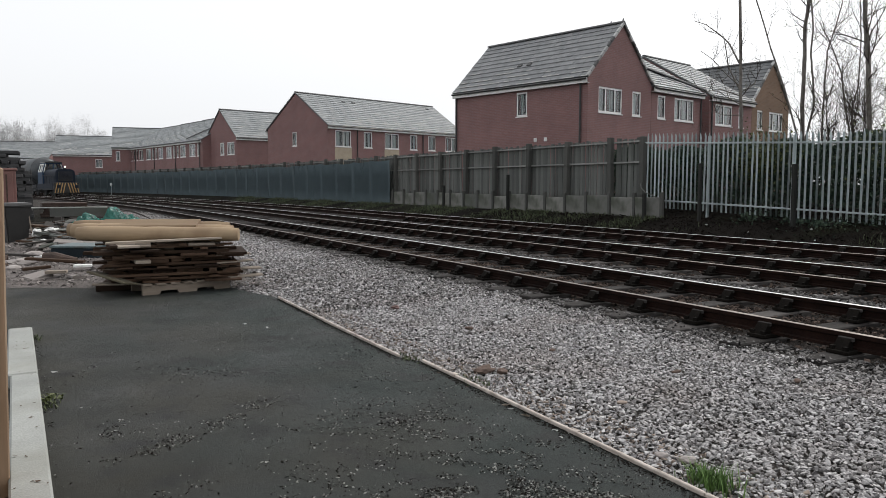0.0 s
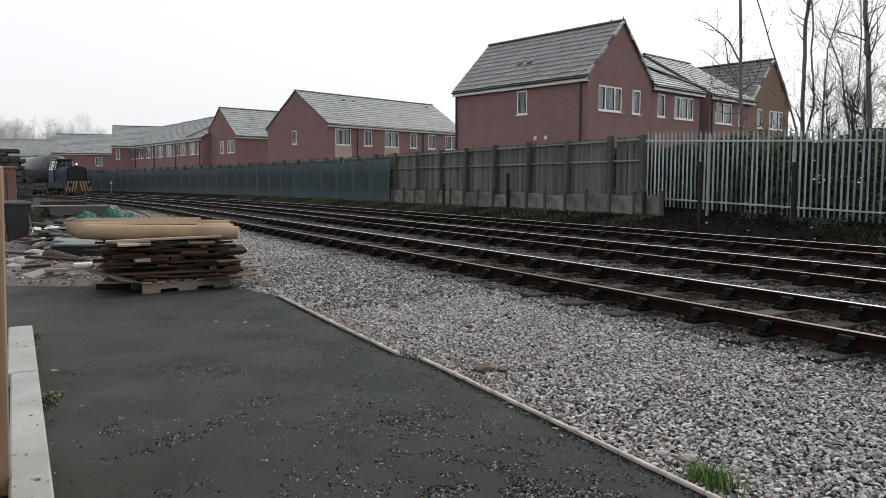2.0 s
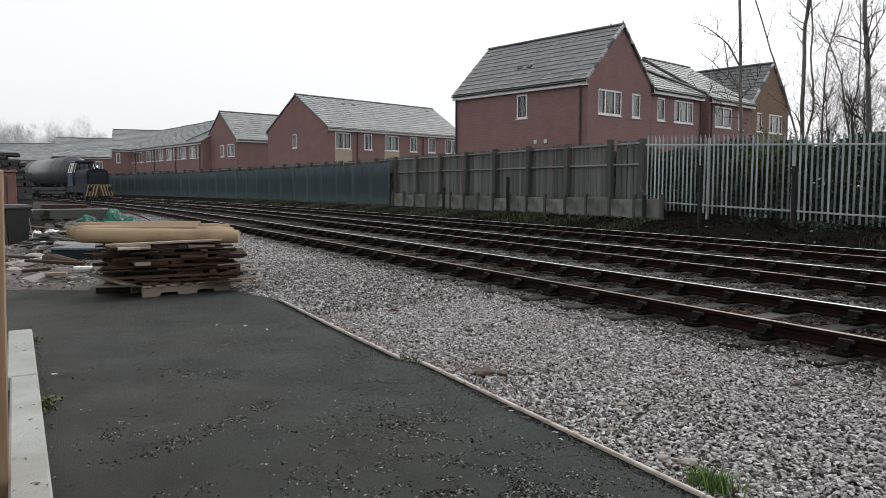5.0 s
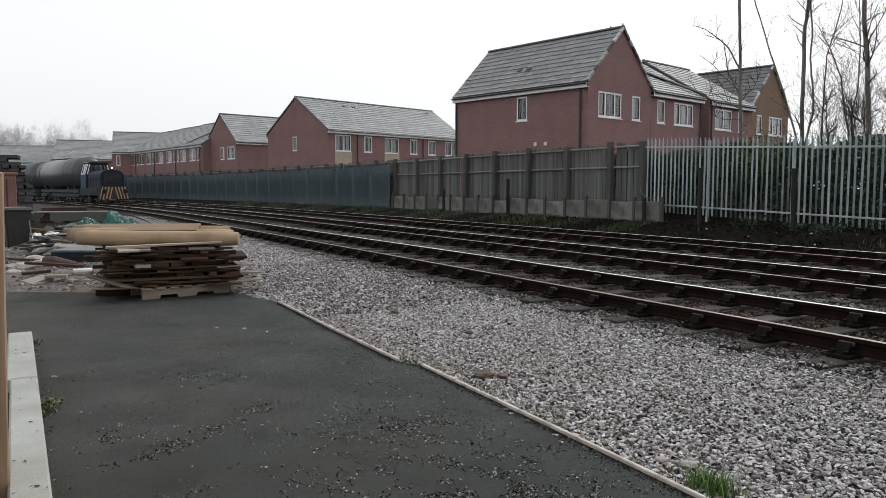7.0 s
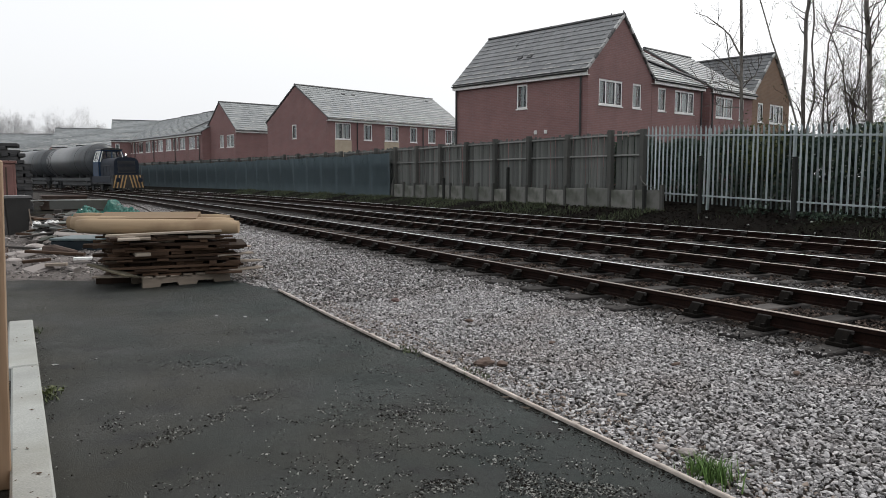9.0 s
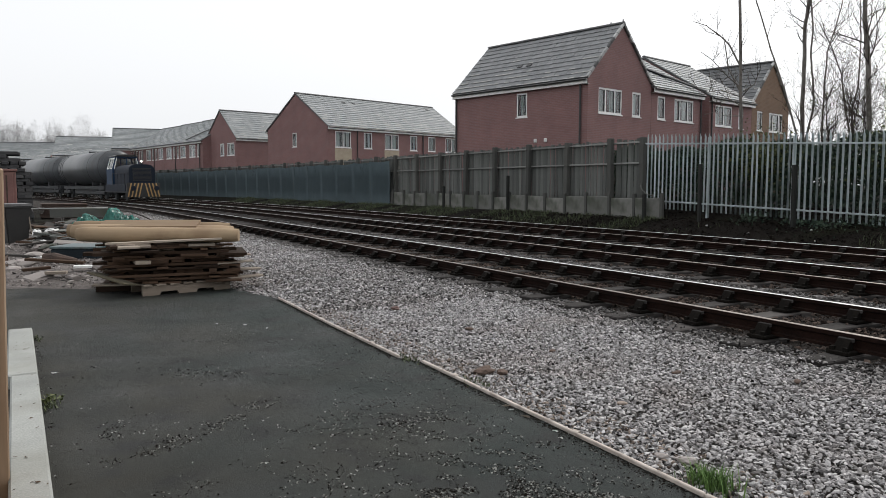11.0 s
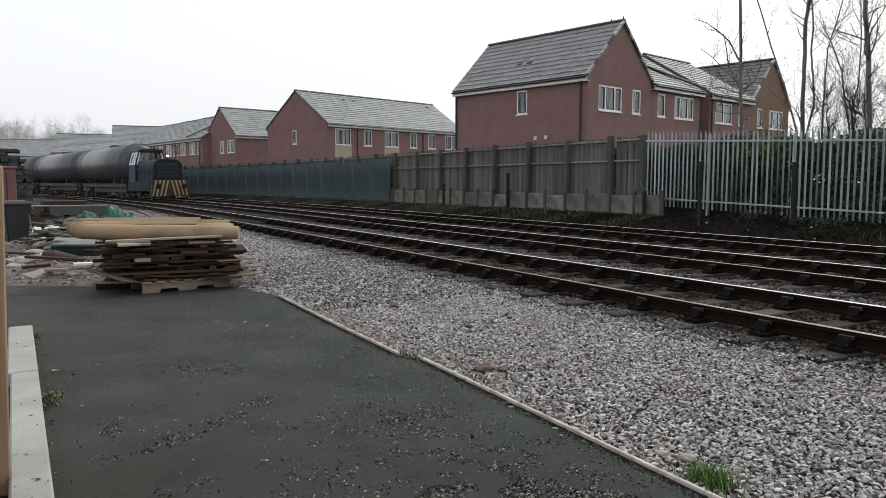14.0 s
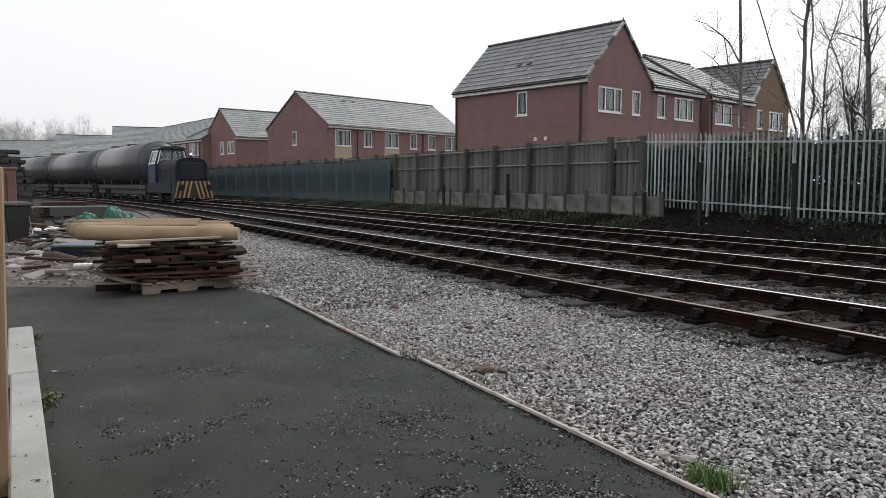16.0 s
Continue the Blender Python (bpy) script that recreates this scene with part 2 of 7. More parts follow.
M_RED_STONE = mat("reddish_stone", (0.10, 0.06, 0.052), (0.24, 0.165, 0.15), 0.9, fine=40, coarse=8, bump=0.4)
M_CLOD = mat("dark_clods", (0.0036, 0.0029, 0.0025), (0.020, 0.0155, 0.0130), 0.95, fine=40, coarse=8, bump=0.3, island=0.7, spec=0.08)
M_GRASS = mat("grass", (0.035, 0.075, 0.014), (0.12, 0.22, 0.05), 0.7, island=0.7, bump=0)
M_GRASS_DULL = mat("dull_grass", (0.028, 0.039, 0.018), (0.095, 0.115, 0.055), 0.8, island=0.7, bump=0)
M_IVY = mat("ivy_leaf", (0.018, 0.033, 0.026), (0.078, 0.112, 0.076), 0.65, island=0.8, bump=0, spec=0.2)
M_LEAFY = mat("spring_leaf", (0.045, 0.06, 0.016), (0.12, 0.135, 0.04), 0.6, island=0.8, bump=0)
M_BARK = mat("bark", (0.075, 0.069, 0.062), (0.21, 0.19, 0.17), 0.95, fine=30, coarse=3, bump=0.6, stretch=(1, 1, 0.3))
M_TWIG = mat("twig", (0.022, 0.017, 0.014), (0.062, 0.048, 0.04), 0.9, bump=0, island=0.6)
# Twigs paler than bark: the haze before the distant trees is in the colour.
M_TREE_FAR = mat("haze_pale_twig", (0.29, 0.285, 0.285), (0.40, 0.395, 0.395), 0.95, bump=0, island=0.5)
M_NEWWOOD = mat("new_pine", (0.165, 0.112, 0.064), (0.345, 0.252, 0.157), 0.8, fine=30, coarse=3, bump=0.25, stretch=(0.08, 1, 1), rand=0.5, stain=(0.17, 0.105, 0.062), stain_amount=0.5, stain_scale=2.5)
M_POSTWOOD = mat("planed_post_timber", (0.26, 0.175, 0.11), (0.40, 0.29, 0.20), 0.7, fine=25, coarse=3, bump=0.2, stretch=(1, 1, 0.06))
M_PLANK = mat("old_plank", (0.022, 0.0135, 0.0092), (0.092, 0.057, 0.038), 0.95, fine=30, coarse=3, bump=0.5, stretch=(0.1, 1, 1), rand=0.7, spec=0.2)
M_PLANK_TOP = mat("bleached_plank", (0.14, 0.114, 0.090), (0.36, 0.305, 0.25), 0.9, fine=30, coarse=3, bump=0.4, stretch=(0.1, 1, 1), rand=0.5)
M_PLANK_OLIVE = mat("mossy_plank", (0.05, 0.045, 0.028), (0.14, 0.118, 0.078), 0.92, fine=30, coarse=3, bump=0.4, stretch=(0.1, 1, 1), rand=0.3)
M_PALLET = mat("pallet_wood", (0.13, 0.104, 0.080), (0.27, 0.222, 0.178), 0.9, fine=30, coarse=3, bump=0.4, stretch=(0.1, 1, 1), rand=0.4)
M_TARP = mat("green_tarpaulin", (0.016, 0.10, 0.082), (0.05, 0.25, 0.20), 0.18, fine=14, coarse=3, bump=0.3)
M_TEALBOX = mat("blue_grey_sheet_metal", (0.030, 0.056, 0.062), (0.085, 0.122, 0.130), 0.5, fine=20, coarse=5, bump=0.2, stain=(0.09, 0.085, 0.075), stain_amount=0.5, stain_scale=3.0)
M_TEALDARK = mat("dark_blue_paint", (0.006, 0.0105, 0.0145), (0.013, 0.020, 0.026), 0.6, bump=0.1, spec=0.15)
M_LID = mat("grey_bin_lid", (0.09, 0.09, 0.092), (0.15, 0.148, 0.145), 0.55, bump=0.1)
M_BIN = mat("dark_bin_plastic", (0.012, 0.0118, 0.0115), (0.026, 0.025, 0.024), 0.55, bump=0.1)
# Red made paler and pinker: the haze before the cabinet is in the paint.
M_REDBOX = mat("haze_paled_red_paint", (0.15, 0.068, 0.060), (0.23, 0.115, 0.10), 0.6, bump=0.2, stain=(0.09, 0.05, 0.04))
M_RUST = mat("rusty_iron", (0.03, 0.02, 0.016), (0.085, 0.053, 0.04), 0.85, bump=0.5)
# Old timber greyed and lifted: haze over the far stack is in the colour.
M_OLD_SLEEPER = mat("haze_greyed_timber", (0.030, 0.031, 0.033), (0.085, 0.083, 0.083), 0.92, bump=0.5, rand=0.4)
M_SOOTY = mat("sooty_timber", (0.018, 0.017, 0.016), (0.055, 0.048, 0.043), 0.92, bump=0.5, rand=0.4)
M_RUBBLE = mat("pale_rubble", (0.075, 0.066, 0.061), (0.32, 0.29, 0.275), 0.95, fine=30, coarse=6, bump=0.5, island=0.75)
M_SOIL = mat("dusty_soil", (0.054, 0.046, 0.043), (0.16, 0.139, 0.131), 0.95, fine=25, coarse=2, bump=0.9, dist=0.04)
M_BAG = mat("white_plastic_sheet", (0.55, 0.55, 0.54), (0.75, 0.75, 0.74), 0.5, bump=0.2)
# Tank, underframe and bonnet colours lifted: haze over the train is in them.
M_TANK = mat("black_tank_paint", (0.040, 0.045, 0.051), (0.078, 0.086, 0.093), 0.36, fine=12, coarse=1.2, bump=0.05, stretch=(1, 1, 0.4), stain=(0.07, 0.06, 0.05), stain_amount=0.35, stain_scale=0.8)
M_UNDER = mat("oily_underframe", (0.026, 0.028, 0.031), (0.060, 0.063, 0.067), 0.8, bump=0.3)
M_BLUE = mat("blue_loco_paint", (0.006, 0.024, 0.062), (0.014, 0.045, 0.10), 0.55, bump=0.05, coarse=2, spec=0.3)
M_NAVY = mat("navy_bonnet_paint", (0.008, 0.012, 0.021), (0.018, 0.024, 0.038), 0.65, bump=0.05, spec=0.2)
M_YELLOW = mat("warning_yellow", (0.34, 0.20, 0.075), (0.48, 0.31, 0.13), 0.6, bump=0.05)
M_BLACK = mat("black_stripe", (0.012, 0.012, 0.012), (0.03, 0.03, 0.03), 0.5, bump=0.05)
M_LAMP = lamp_mat("lit_headlamp", (1.0, 0.97, 0.9), 6.0)
# Teal lifted above its own tone: haze over the far fence is in it.
M_NET = mat("dark_teal_screening", (0.050, 0.074, 0.085), (0.098, 0.135, 0.150), 0.9, fine=60, coarse=1.2, bump=0.3, rand=0.1)


# ---- mesh helpers ----
def obj(name, bm, material, parent=None, label="", smooth=False):
    me = bpy.data.meshes.new(name)
    bm.normal_update()
    bm.to_mesh(me)
    bm.free()
    me.materials.append(material)
    if smooth:
        for p in me.polygons:
            p.use_smooth = True
    ob = new(name, me)
    ob.parent = parent
    return tagged(ob, label)


def part(name, bm, material, parent, label="", smooth=False):
    return obj(name, bm, material, parent, label, smooth)


def share(name, me, parent, m, label=""):
    """Another object on the same mesh, under parent."""
    ob = new(name, me)
    ob.parent = parent
    ob.matrix_local = m
    return tagged(ob, label)


def empty(name, m, label="", category="", group="", kind=""):
    ob = new(name)
    ob.empty_display_size = 0.2
    ob.matrix_world = m
    return tagged(ob, label, category, group, kind)


def box(bm, x0, x1, y0, y1, z0, z1, m=None, bevel=0.0):
    vs = [bm.verts.new((x, y, z)) for z in (z0, z1) for y in (y0, y1) for x in (x0, x1)]
    faces = [bm.faces.new([vs[i] for i in f]) for f in ((0, 2, 3, 1), (4, 5, 7, 6), (0, 1, 5, 4), (2, 6, 7, 3), (0, 4, 6, 2), (1, 3, 7, 5))]
    if bevel:
        edges = list({e for f in faces for e in f.edges})
        out = bmesh.ops.bevel(bm, geom=edges, offset=bevel, segments=1, affect="EDGES")
        vs = list({v for f in out["faces"] for v in f.verts} | {v for v in vs if v.is_valid})
    if m is not None:
        for v in vs:
            v.co = m @ v.co
    return vs


def boxbm(*a, **k):
    bm = bmesh.new()
    box(bm, *a, **k)
    return bm


def prism(bm, pts, axis, a, b, m=None):
    """A prism of the 2D outline pts, between a and b on the axis (0: x, outline in y,z; 1: y, outline in x,z; 2: z, outline in x,y)."""
    def at(p, t):
        v = list(p)
        v.insert(axis, t)
        return Vector(v)
    lo = [bm.verts.new(at(p, a)) for p in pts]
    hi = [bm.verts.new(at(p, b)) for p in pts]
    n = len(pts)
    made = [bm.faces.new(lo), bm.faces.new(hi[::-1])]
    for i in range(n):
        made.append(bm.faces.new((lo[(i + 1) % n], lo[i], hi[i], hi[(i + 1) % n])))
    bmesh.ops.recalc_face_normals(bm, faces=made)
    if m is not None:
        for v in lo + hi:
            v.co = m @ v.co
    return made


def tube(bm, points, radii, sides=8, cap=True):
    rings = []
    for i, p in enumerate(points):
        p = Vector(p)
        d = Vector(points[min(i + 1, len(points) - 1)]) - Vector(points[max(i - 1, 0)])
        d.normalize()
        if i == 0:
            ref = Vector((1, 0, 0)) if abs(d.x) < 0.8 else Vector((0, 1, 0))
        e = (ref - d * ref.dot(d)).normalized()
        ref, g = e, d.cross(e)
        rings.append([bm.verts.new(p + (e * math.cos(k * math.tau / sides) + g * math.sin(k * math.tau / sides)) * radii[i]) for k in range(sides)])
    for a, b in zip(rings, rings[1:]):
        for k in range(sides):
            bm.faces.new((a[k], a[(k + 1) % sides], b[(k + 1) % sides], b[k]))
    if cap:
        bm.faces.new(rings[0][::-1])
        bm.faces.new(rings[-1])


def mesh_from(name, verts, faces, material, smooth=False):
    me = bpy.data.meshes.new(name)
    me.vertices.add(len(verts))
    me.vertices.foreach_set("co", np.asarray(verts, np.float32).ravel())
    k = faces.shape[1]
    me.loops.add(faces.size)
    me.loops.foreach_set("vertex_index", faces.astype(np.int32).ravel())
    me.polygons.add(len(faces))
    me.polygons.foreach_set("loop_start", np.arange(0, faces.size, k, dtype=np.int32))
    me.update(calc_edges=True)
    me.validate()
    me.materials.append(material)
    me.polygons.foreach_set("use_smooth", np.full(len(faces), smooth))
    return me


GOLD = (1 + 5 ** 0.5) / 2
LUMP_V = np.array([(-1, GOLD, 0), (1, GOLD, 0), (-1, -GOLD, 0), (1, -GOLD, 0), (0, -1, GOLD), (0, 1, GOLD), (0, -1, -GOLD), (0, 1, -GOLD), (GOLD, 0, -1), (GOLD, 0, 1), (-GOLD, 0, -1), (-GOLD, 0, 1)]) / 1.9
LUMP_F = np.array([(0, 11, 5), (0, 5, 1), (0, 10, 11), (1, 5, 9), (5, 11, 4), (11, 10, 2), (3, 9, 4), (3, 4, 2), (3, 8, 9), (4, 9, 5), (2, 4, 11), (9, 8, 1)])
CHIP_V = np.array([(1, 0, -0.1), (0.1, 1, 0.1), (-1, 0.1, -0.1), (-0.1, -1, 0), (0.15, 0.1, 0.95), (0, 0, -0.8)])
CHIP_F = np.array([(0, 1, 4), (1, 2, 4), (2, 3, 4), (3, 0, 4), (1, 0, 5), (2, 1, 5), (3, 2, 5), (0, 3, 5)])


def stones(name, centres, sizes, material, rng, flat=0.62, small=False):
    """Many angular stones in one mesh: lumps open on the side they are bedded on, or small ones of eight facets."""
    n = len(centres)
    shape, faces = (CHIP_V, CHIP_F) if small else (LUMP_V, LUMP_F)
    k = len(shape)
    base = np.repeat(shape[None], n, 0) * rng.uniform(0.72, 1.12, (n, k, 1)) + rng.normal(0, 0.07, (n, k, 3))
    base *= np.stack([rng.uniform(1.0, 1.6, n), rng.uniform(0.65, 1.0, n), rng.uniform(0.32, 0.6, n)], 1)[:, None] * np.array([1, 1, flat / 0.62])
    q = rng.normal(size=(n, 4)) * np.array([1.0, 0.25, 0.25, 1.0])
    q /= np.linalg.norm(q, axis=1, keepdims=True)
    w, x, y, z = q.T
    rot = np.stack([1 - 2 * (y * y + z * z), 2 * (x * y - z * w), 2 * (x * z + y * w), 2 * (x * y + z * w), 1 - 2 * (x * x + z * z), 2 * (y * z - x * w),
                    2 * (x * z - y * w), 2 * (y * z + x * w), 1 - 2 * (x * x + y * y)], 1).reshape(n, 3, 3)
    v = np.einsum("nij,nkj->nki", rot, base) * np.asarray(sizes)[:, None, None] + np.asarray(centres)[:, None]
    f = (faces[None] + (np.arange(n) * k)[:, None, None]).reshape(-1, 3)
    return mesh_from(name, v.reshape(-1, 3), f, material)


def leaves(name, centres, sizes, material, rng, up=0.3):
    """Many single leaves (folded diamonds) in one mesh."""
    n = len(centres)
    d = rng.normal(size=(n, 3))
    d[:, 2] = d[:, 2] * 0.6 + up
    d /= np.linalg.norm(d, axis=1, keepdims=True)
    s = np.cross(d, rng.normal(size=(n, 3)))
    s /= np.linalg.norm(s, axis=1, keepdims=True)
    nrm = np.cross(d, s)
    c, k = np.asarray(centres), np.asarray(sizes)[:, None]
    v = np.stack([c, c + (d * 0.5 + s * 0.38 + nrm * 0.1) * k, c + d * k, c + (d * 0.5 - s * 0.38 + nrm * 0.1) * k], 1).reshape(-1, 3)
    i = np.arange(n)[:, None] * 4
    f = np.concatenate([i + np.array([[0, 1, 2]]), i + np.array([[0, 2, 3]])], 1).reshape(-1, 3)
    return mesh_from(name, v, f, material)


# ---- plan ----
BEND, BEND_FROM = 0.0016, 30.0
RAIL_TOP = 0.19
TRACKS = (7.01, 10.51, 14.25)
FENCE_X = 17.7


def bend(x0, y):
    return x0 - BEND * max(0.0, y - BEND_FROM) ** 2


def bend_angle(y):
    """Turn about z, in degrees, of the line at y."""
    return math.degrees(math.atan(2 * BEND * max(0.0, y - BEND_FROM)))


def land(x, y):
    """Height of the ground."""
    off = x - bend(0.0, y)
    k = min(1.0, max(0.0, (off - 15.6) / 1.9))
    z = 0.5 * k * k * (3 - 2 * k)
    k = min(1.0, max(0.0, (off - 17.6) / 1.0))
    z += 0.4 * k
    return z - 0.06


def path_edge(y):
    """x of the path's edge along the ballast: two runs of board, stepped where they meet."""
    pts = ((-8.0, 2.39), (5.33, 2.893), (5.57, 2.797), (7.2, 2.835), (9.29, 2.916), (60.0, 2.95))
    for (ya, xa), (yb, xb) in zip(pts, pts[1:]):
        if y <= yb:
            return xa + (xb - xa) * (y - ya) / (yb - ya)
    return 2.95


# ---- ground ----
def build_ground():
    xs = [-600, -250, -100, -40, -15, -6, -2, 0, 1, 2, 3, 4.5, 6, 8, 10, 12, 14, 15.2, 15.6, 16, 16.4, 16.8, 17.2, 17.5, 17.8, 18.2, 18.6, 20, 24, 30, 40, 60, 110, 250, 600]
    ys = [-600, -200, -60, -20, -8] + list(range(-4, 30, 2)) + list(range(30, 120, 5)) + [130, 150, 200, 300, 600, 1200]
    bm = bmesh.new()
    grid = []
    for y in ys:
        yb = min(y, 140.0)
        grid.append([bm.verts.new((x + bend(0.0, yb), y, land(x + bend(0.0, yb), yb) + (0.03 * noise.noise((x * 0.7, y * 0.7, 0)) if 15.3 < x < 17.6 else 0))) for x in xs])
    for a, b in zip(grid, grid[1:]):
        for i in range(len(xs) - 1):
            bm.faces.new((a[i], a[i + 1], b[i + 1], b[i]))
    tagged(obj("ground", bm, M_GROUND), "rough brown earth with thin dull grass beside the railway", "ground", kind="structure")
    # strips of ballast along the line
    for name, x0, x1, z, m, label in (
            ("ballast_bed", 2.20, 5.95, -0.03, M_BALLAST, "dark bed of ballast between path and track, gap shade in its colour"),
            ("track_bed", 5.95, 15.7, -0.035, M_BALLAST_DARK, "dark oily ballast under the three tracks")):
        bm = bmesh.new()
        rows = []
        yy = [-12 + 2 * k for k in range(22)] + [32 + 4 * k for k in range(26)]
        for y in yy:
            rows.append([bm.verts.new((bend(x0 + (x1 - x0) * k / 8, y), y, z + 0.015 * noise.noise((x0 + k, y * 0.5, 3)))) for k in range(9)])
        for a, b in zip(rows, rows[1:]):
            for k in range(8):
                bm.faces.new((a[k], a[k + 1], b[k + 1], b[k]))
        tagged(obj(name, bm, m), label, "ballast", kind="structure")
    # the tarmac path, its far edge on the skew
    bm = bmesh.new()
    prism(bm, [(-6.0, -8.0), (2.39, -8.0), (2.893, 5.33), (2.797, 5.57), (2.835, 7.2), (2.916, 9.29), (2.80, 9.85), (2.64, 10.6), (1.2, 11.3), (-0.1, 12.2), (-6.0, 14.5)], 2, -0.2, 0.0)
    tagged(obj("path", bm, M_TARMAC), "dark grey worn tarmac path with loose chippings", "path", kind="structure")


build_ground()


def build_edging():
    th = empty("timber_edging", pose(0, 0, 0), "thin weathered timber board edging the tarmac path", "edging")
    runs = [(-6.0, -3.2), (-3.2, -0.4), (-0.4, 2.3), (2.3, 5.33), (5.57, 7.2), (7.2, 9.29)]
    for y, y1 in runs:
        x, x1 = path_edge(y + 0.001), path_edge(y1 - 0.001)
        L = math.hypot(x1 - x, y1 - y)
        ob = part("board", boxbm(0.0, 0.022, 0.0, L - 0.008, -0.12, 0.024, bevel=0.005), M_BOARD_EDGE, th)
        ob.matrix_local = pose(x - 0.006 + random.uniform(-0.002, 0.002), y, random.uniform(-0.005, 0.004), 0, 0, -math.degrees(math.atan2(x1 - x, y1 - y)))
    for y in (-4.0, -2.0, 0.5, 1.9, 3.3, 4.8, 6.2, 7.6, 8.9):
        x = path_edge(y) + 0.02
        part("peg", boxbm(x, x + 0.04, y, y + 0.05, -0.2, 0.010), M_BOARD_EDGE, th)


build_edging()


# ---- railway ----
def rail_profile():
    return [(-0.035, 0.0), (0.035, 0.0), (0.035, -0.035), (0.01, -0.05), (0.01, -0.11), (0.035, -0.12), (0.035, -0.145), (-0.035, -0.145), (-0.035, -0.12), (-0.01, -0.11), (-0.01, -0.05), (-0.035, -0.035)]


SLEEPER_BM = boxbm(-1.32, 1.32, -0.127, 0.127, -0.13, 0.0, bevel=0.012)
SLEEPER_ME = bpy.data.meshes.new("sleeper")
SLEEPER_BM.to_mesh(SLEEPER_ME)
SLEEPER_ME.materials.append(M_SLEEPER)


def chair_mesh():
    bm = bmesh.new()
    box(bm, -0.19, 0.19, -0.10, 0.10, 0.0, 0.035, bevel=0.006)
    prism(bm, [(-0.16, 0.035), (-0.045, 0.035), (-0.045, 0.135), (-0.075, 0.135)], 1, -0.06, 0.06)
    prism(bm, [(0.045, 0.035), (0.16, 0.035), (0.10, 0.135), (0.045, 0.135)], 1, -0.06, 0.06)
    for x in (-0.155, 0.155):
        for y in (-0.06, 0.06):
            box(bm, x - 0.018, x + 0.018, y - 0.018, y + 0.018, 0.03, 0.07)
    keys = len(bm.faces)
    box(bm, -0.078, -0.042, -0.075, 0.065, 0.105, 0.139, bevel=0.006)  # pale bar added on the jaw: light caught on its top, as colour
    bm.faces.ensure_lookup_table()
    for f in bm.faces[keys:]:
        f.material_index = 1
    me = bpy.data.meshes.new("rail_chair")
    bm.to_mesh(me)
    bm.free()
    me.materials.append(M_CHAIR)
    me.materials.append(M_SLEEPER)
    return me


CHAIR_ME = chair_mesh()


HEADS = ((M_RAIL_DULL, M_RAIL_TOP), (M_RAIL_DULL, M_RAIL_TOP), (M_RAIL_DULL, M_RAIL_TOP))  # outer and inner rails of each track; the outer's dimmer gleam is in its steel


def build_track(x0, index, phase):
    th = empty("railway_track", pose(0, 0, 0), ("bullhead railway track on timber sleepers, rails polished bright", "bullhead railway track, wet-looking shiny rails on dark sleepers",
                                                "little-used railway track with dull rails beside the verge")[index], "railway track", "parallel tracks")
    ys = [-14.0 + 4 * k for k in range(11)] + [30 + 3.0 * k for k in range(36)]
    for side in (-0.752, 0.752):
        bm = bmesh.new()
        prof = rail_profile()
        rings = [[bm.verts.new((bend(x0 + side, y) + px_, y, RAIL_TOP + pz_)) for px_, pz_ in prof] for y in ys]
        for a, b in zip(rings, rings[1:]):
            for k in range(len(prof)):
                k2 = (k + 1) % len(prof)
                bm.faces.new((a[k], b[k], b[k2], a[k2]))
        bmesh.ops.recalc_face_normals(bm, faces=bm.faces[:])
        rail = part("rail", bm, M_RAIL, th)
        bm = bmesh.new()
        crown = ((-0.027, 0.0005), (-0.024, 0.0025), (-0.018, 0.0045), (-0.010, 0.0062), (0.0, 0.007), (0.010, 0.0062), (0.018, 0.0045), (0.024, 0.0025), (0.027, 0.0005))
        rings = [[bm.verts.new((bend(x0 + side, y) + w, y, RAIL_TOP + h)) for w, h in crown] for y in ys]
        for a, b in zip(rings, rings[1:]):
            for k in range(8):
                bm.faces.new((a[k], a[k + 1], b[k + 1], b[k]))
        part("running_surface", bm, HEADS[index][side > 0], rail, "polished steel running surface" if side > 0 else "running surface of darker steel, its dimmer gleam in the colour", smooth=True)
    y, n = -6.0 + phase, 0
    while y < 112:
        rz = bend_angle(y)
        jit = random.uniform(-0.05, 0.05)
        share("sleeper", SLEEPER_ME, th, pose(bend(x0, y) + jit, y, 0.016 + random.uniform(-0.008, 0.008), 0, random.uniform(-0.3, 0.3), rz + random.uniform(-0.8, 0.8)))
        if y < 26:
            for side in (-0.752, 0.752):
                share("rail_chair", CHAIR_ME, th, pose(bend(x0, y) + side, y, 0.020, 0, 0, rz))
        y += 0.805 if y < 60 else 1.0
        n += 1


for i_, (x_, ph_) in enumerate(zip(TRACKS, (0.02, 0.33, 0.55))):
    build_track(x_, i_, ph_)


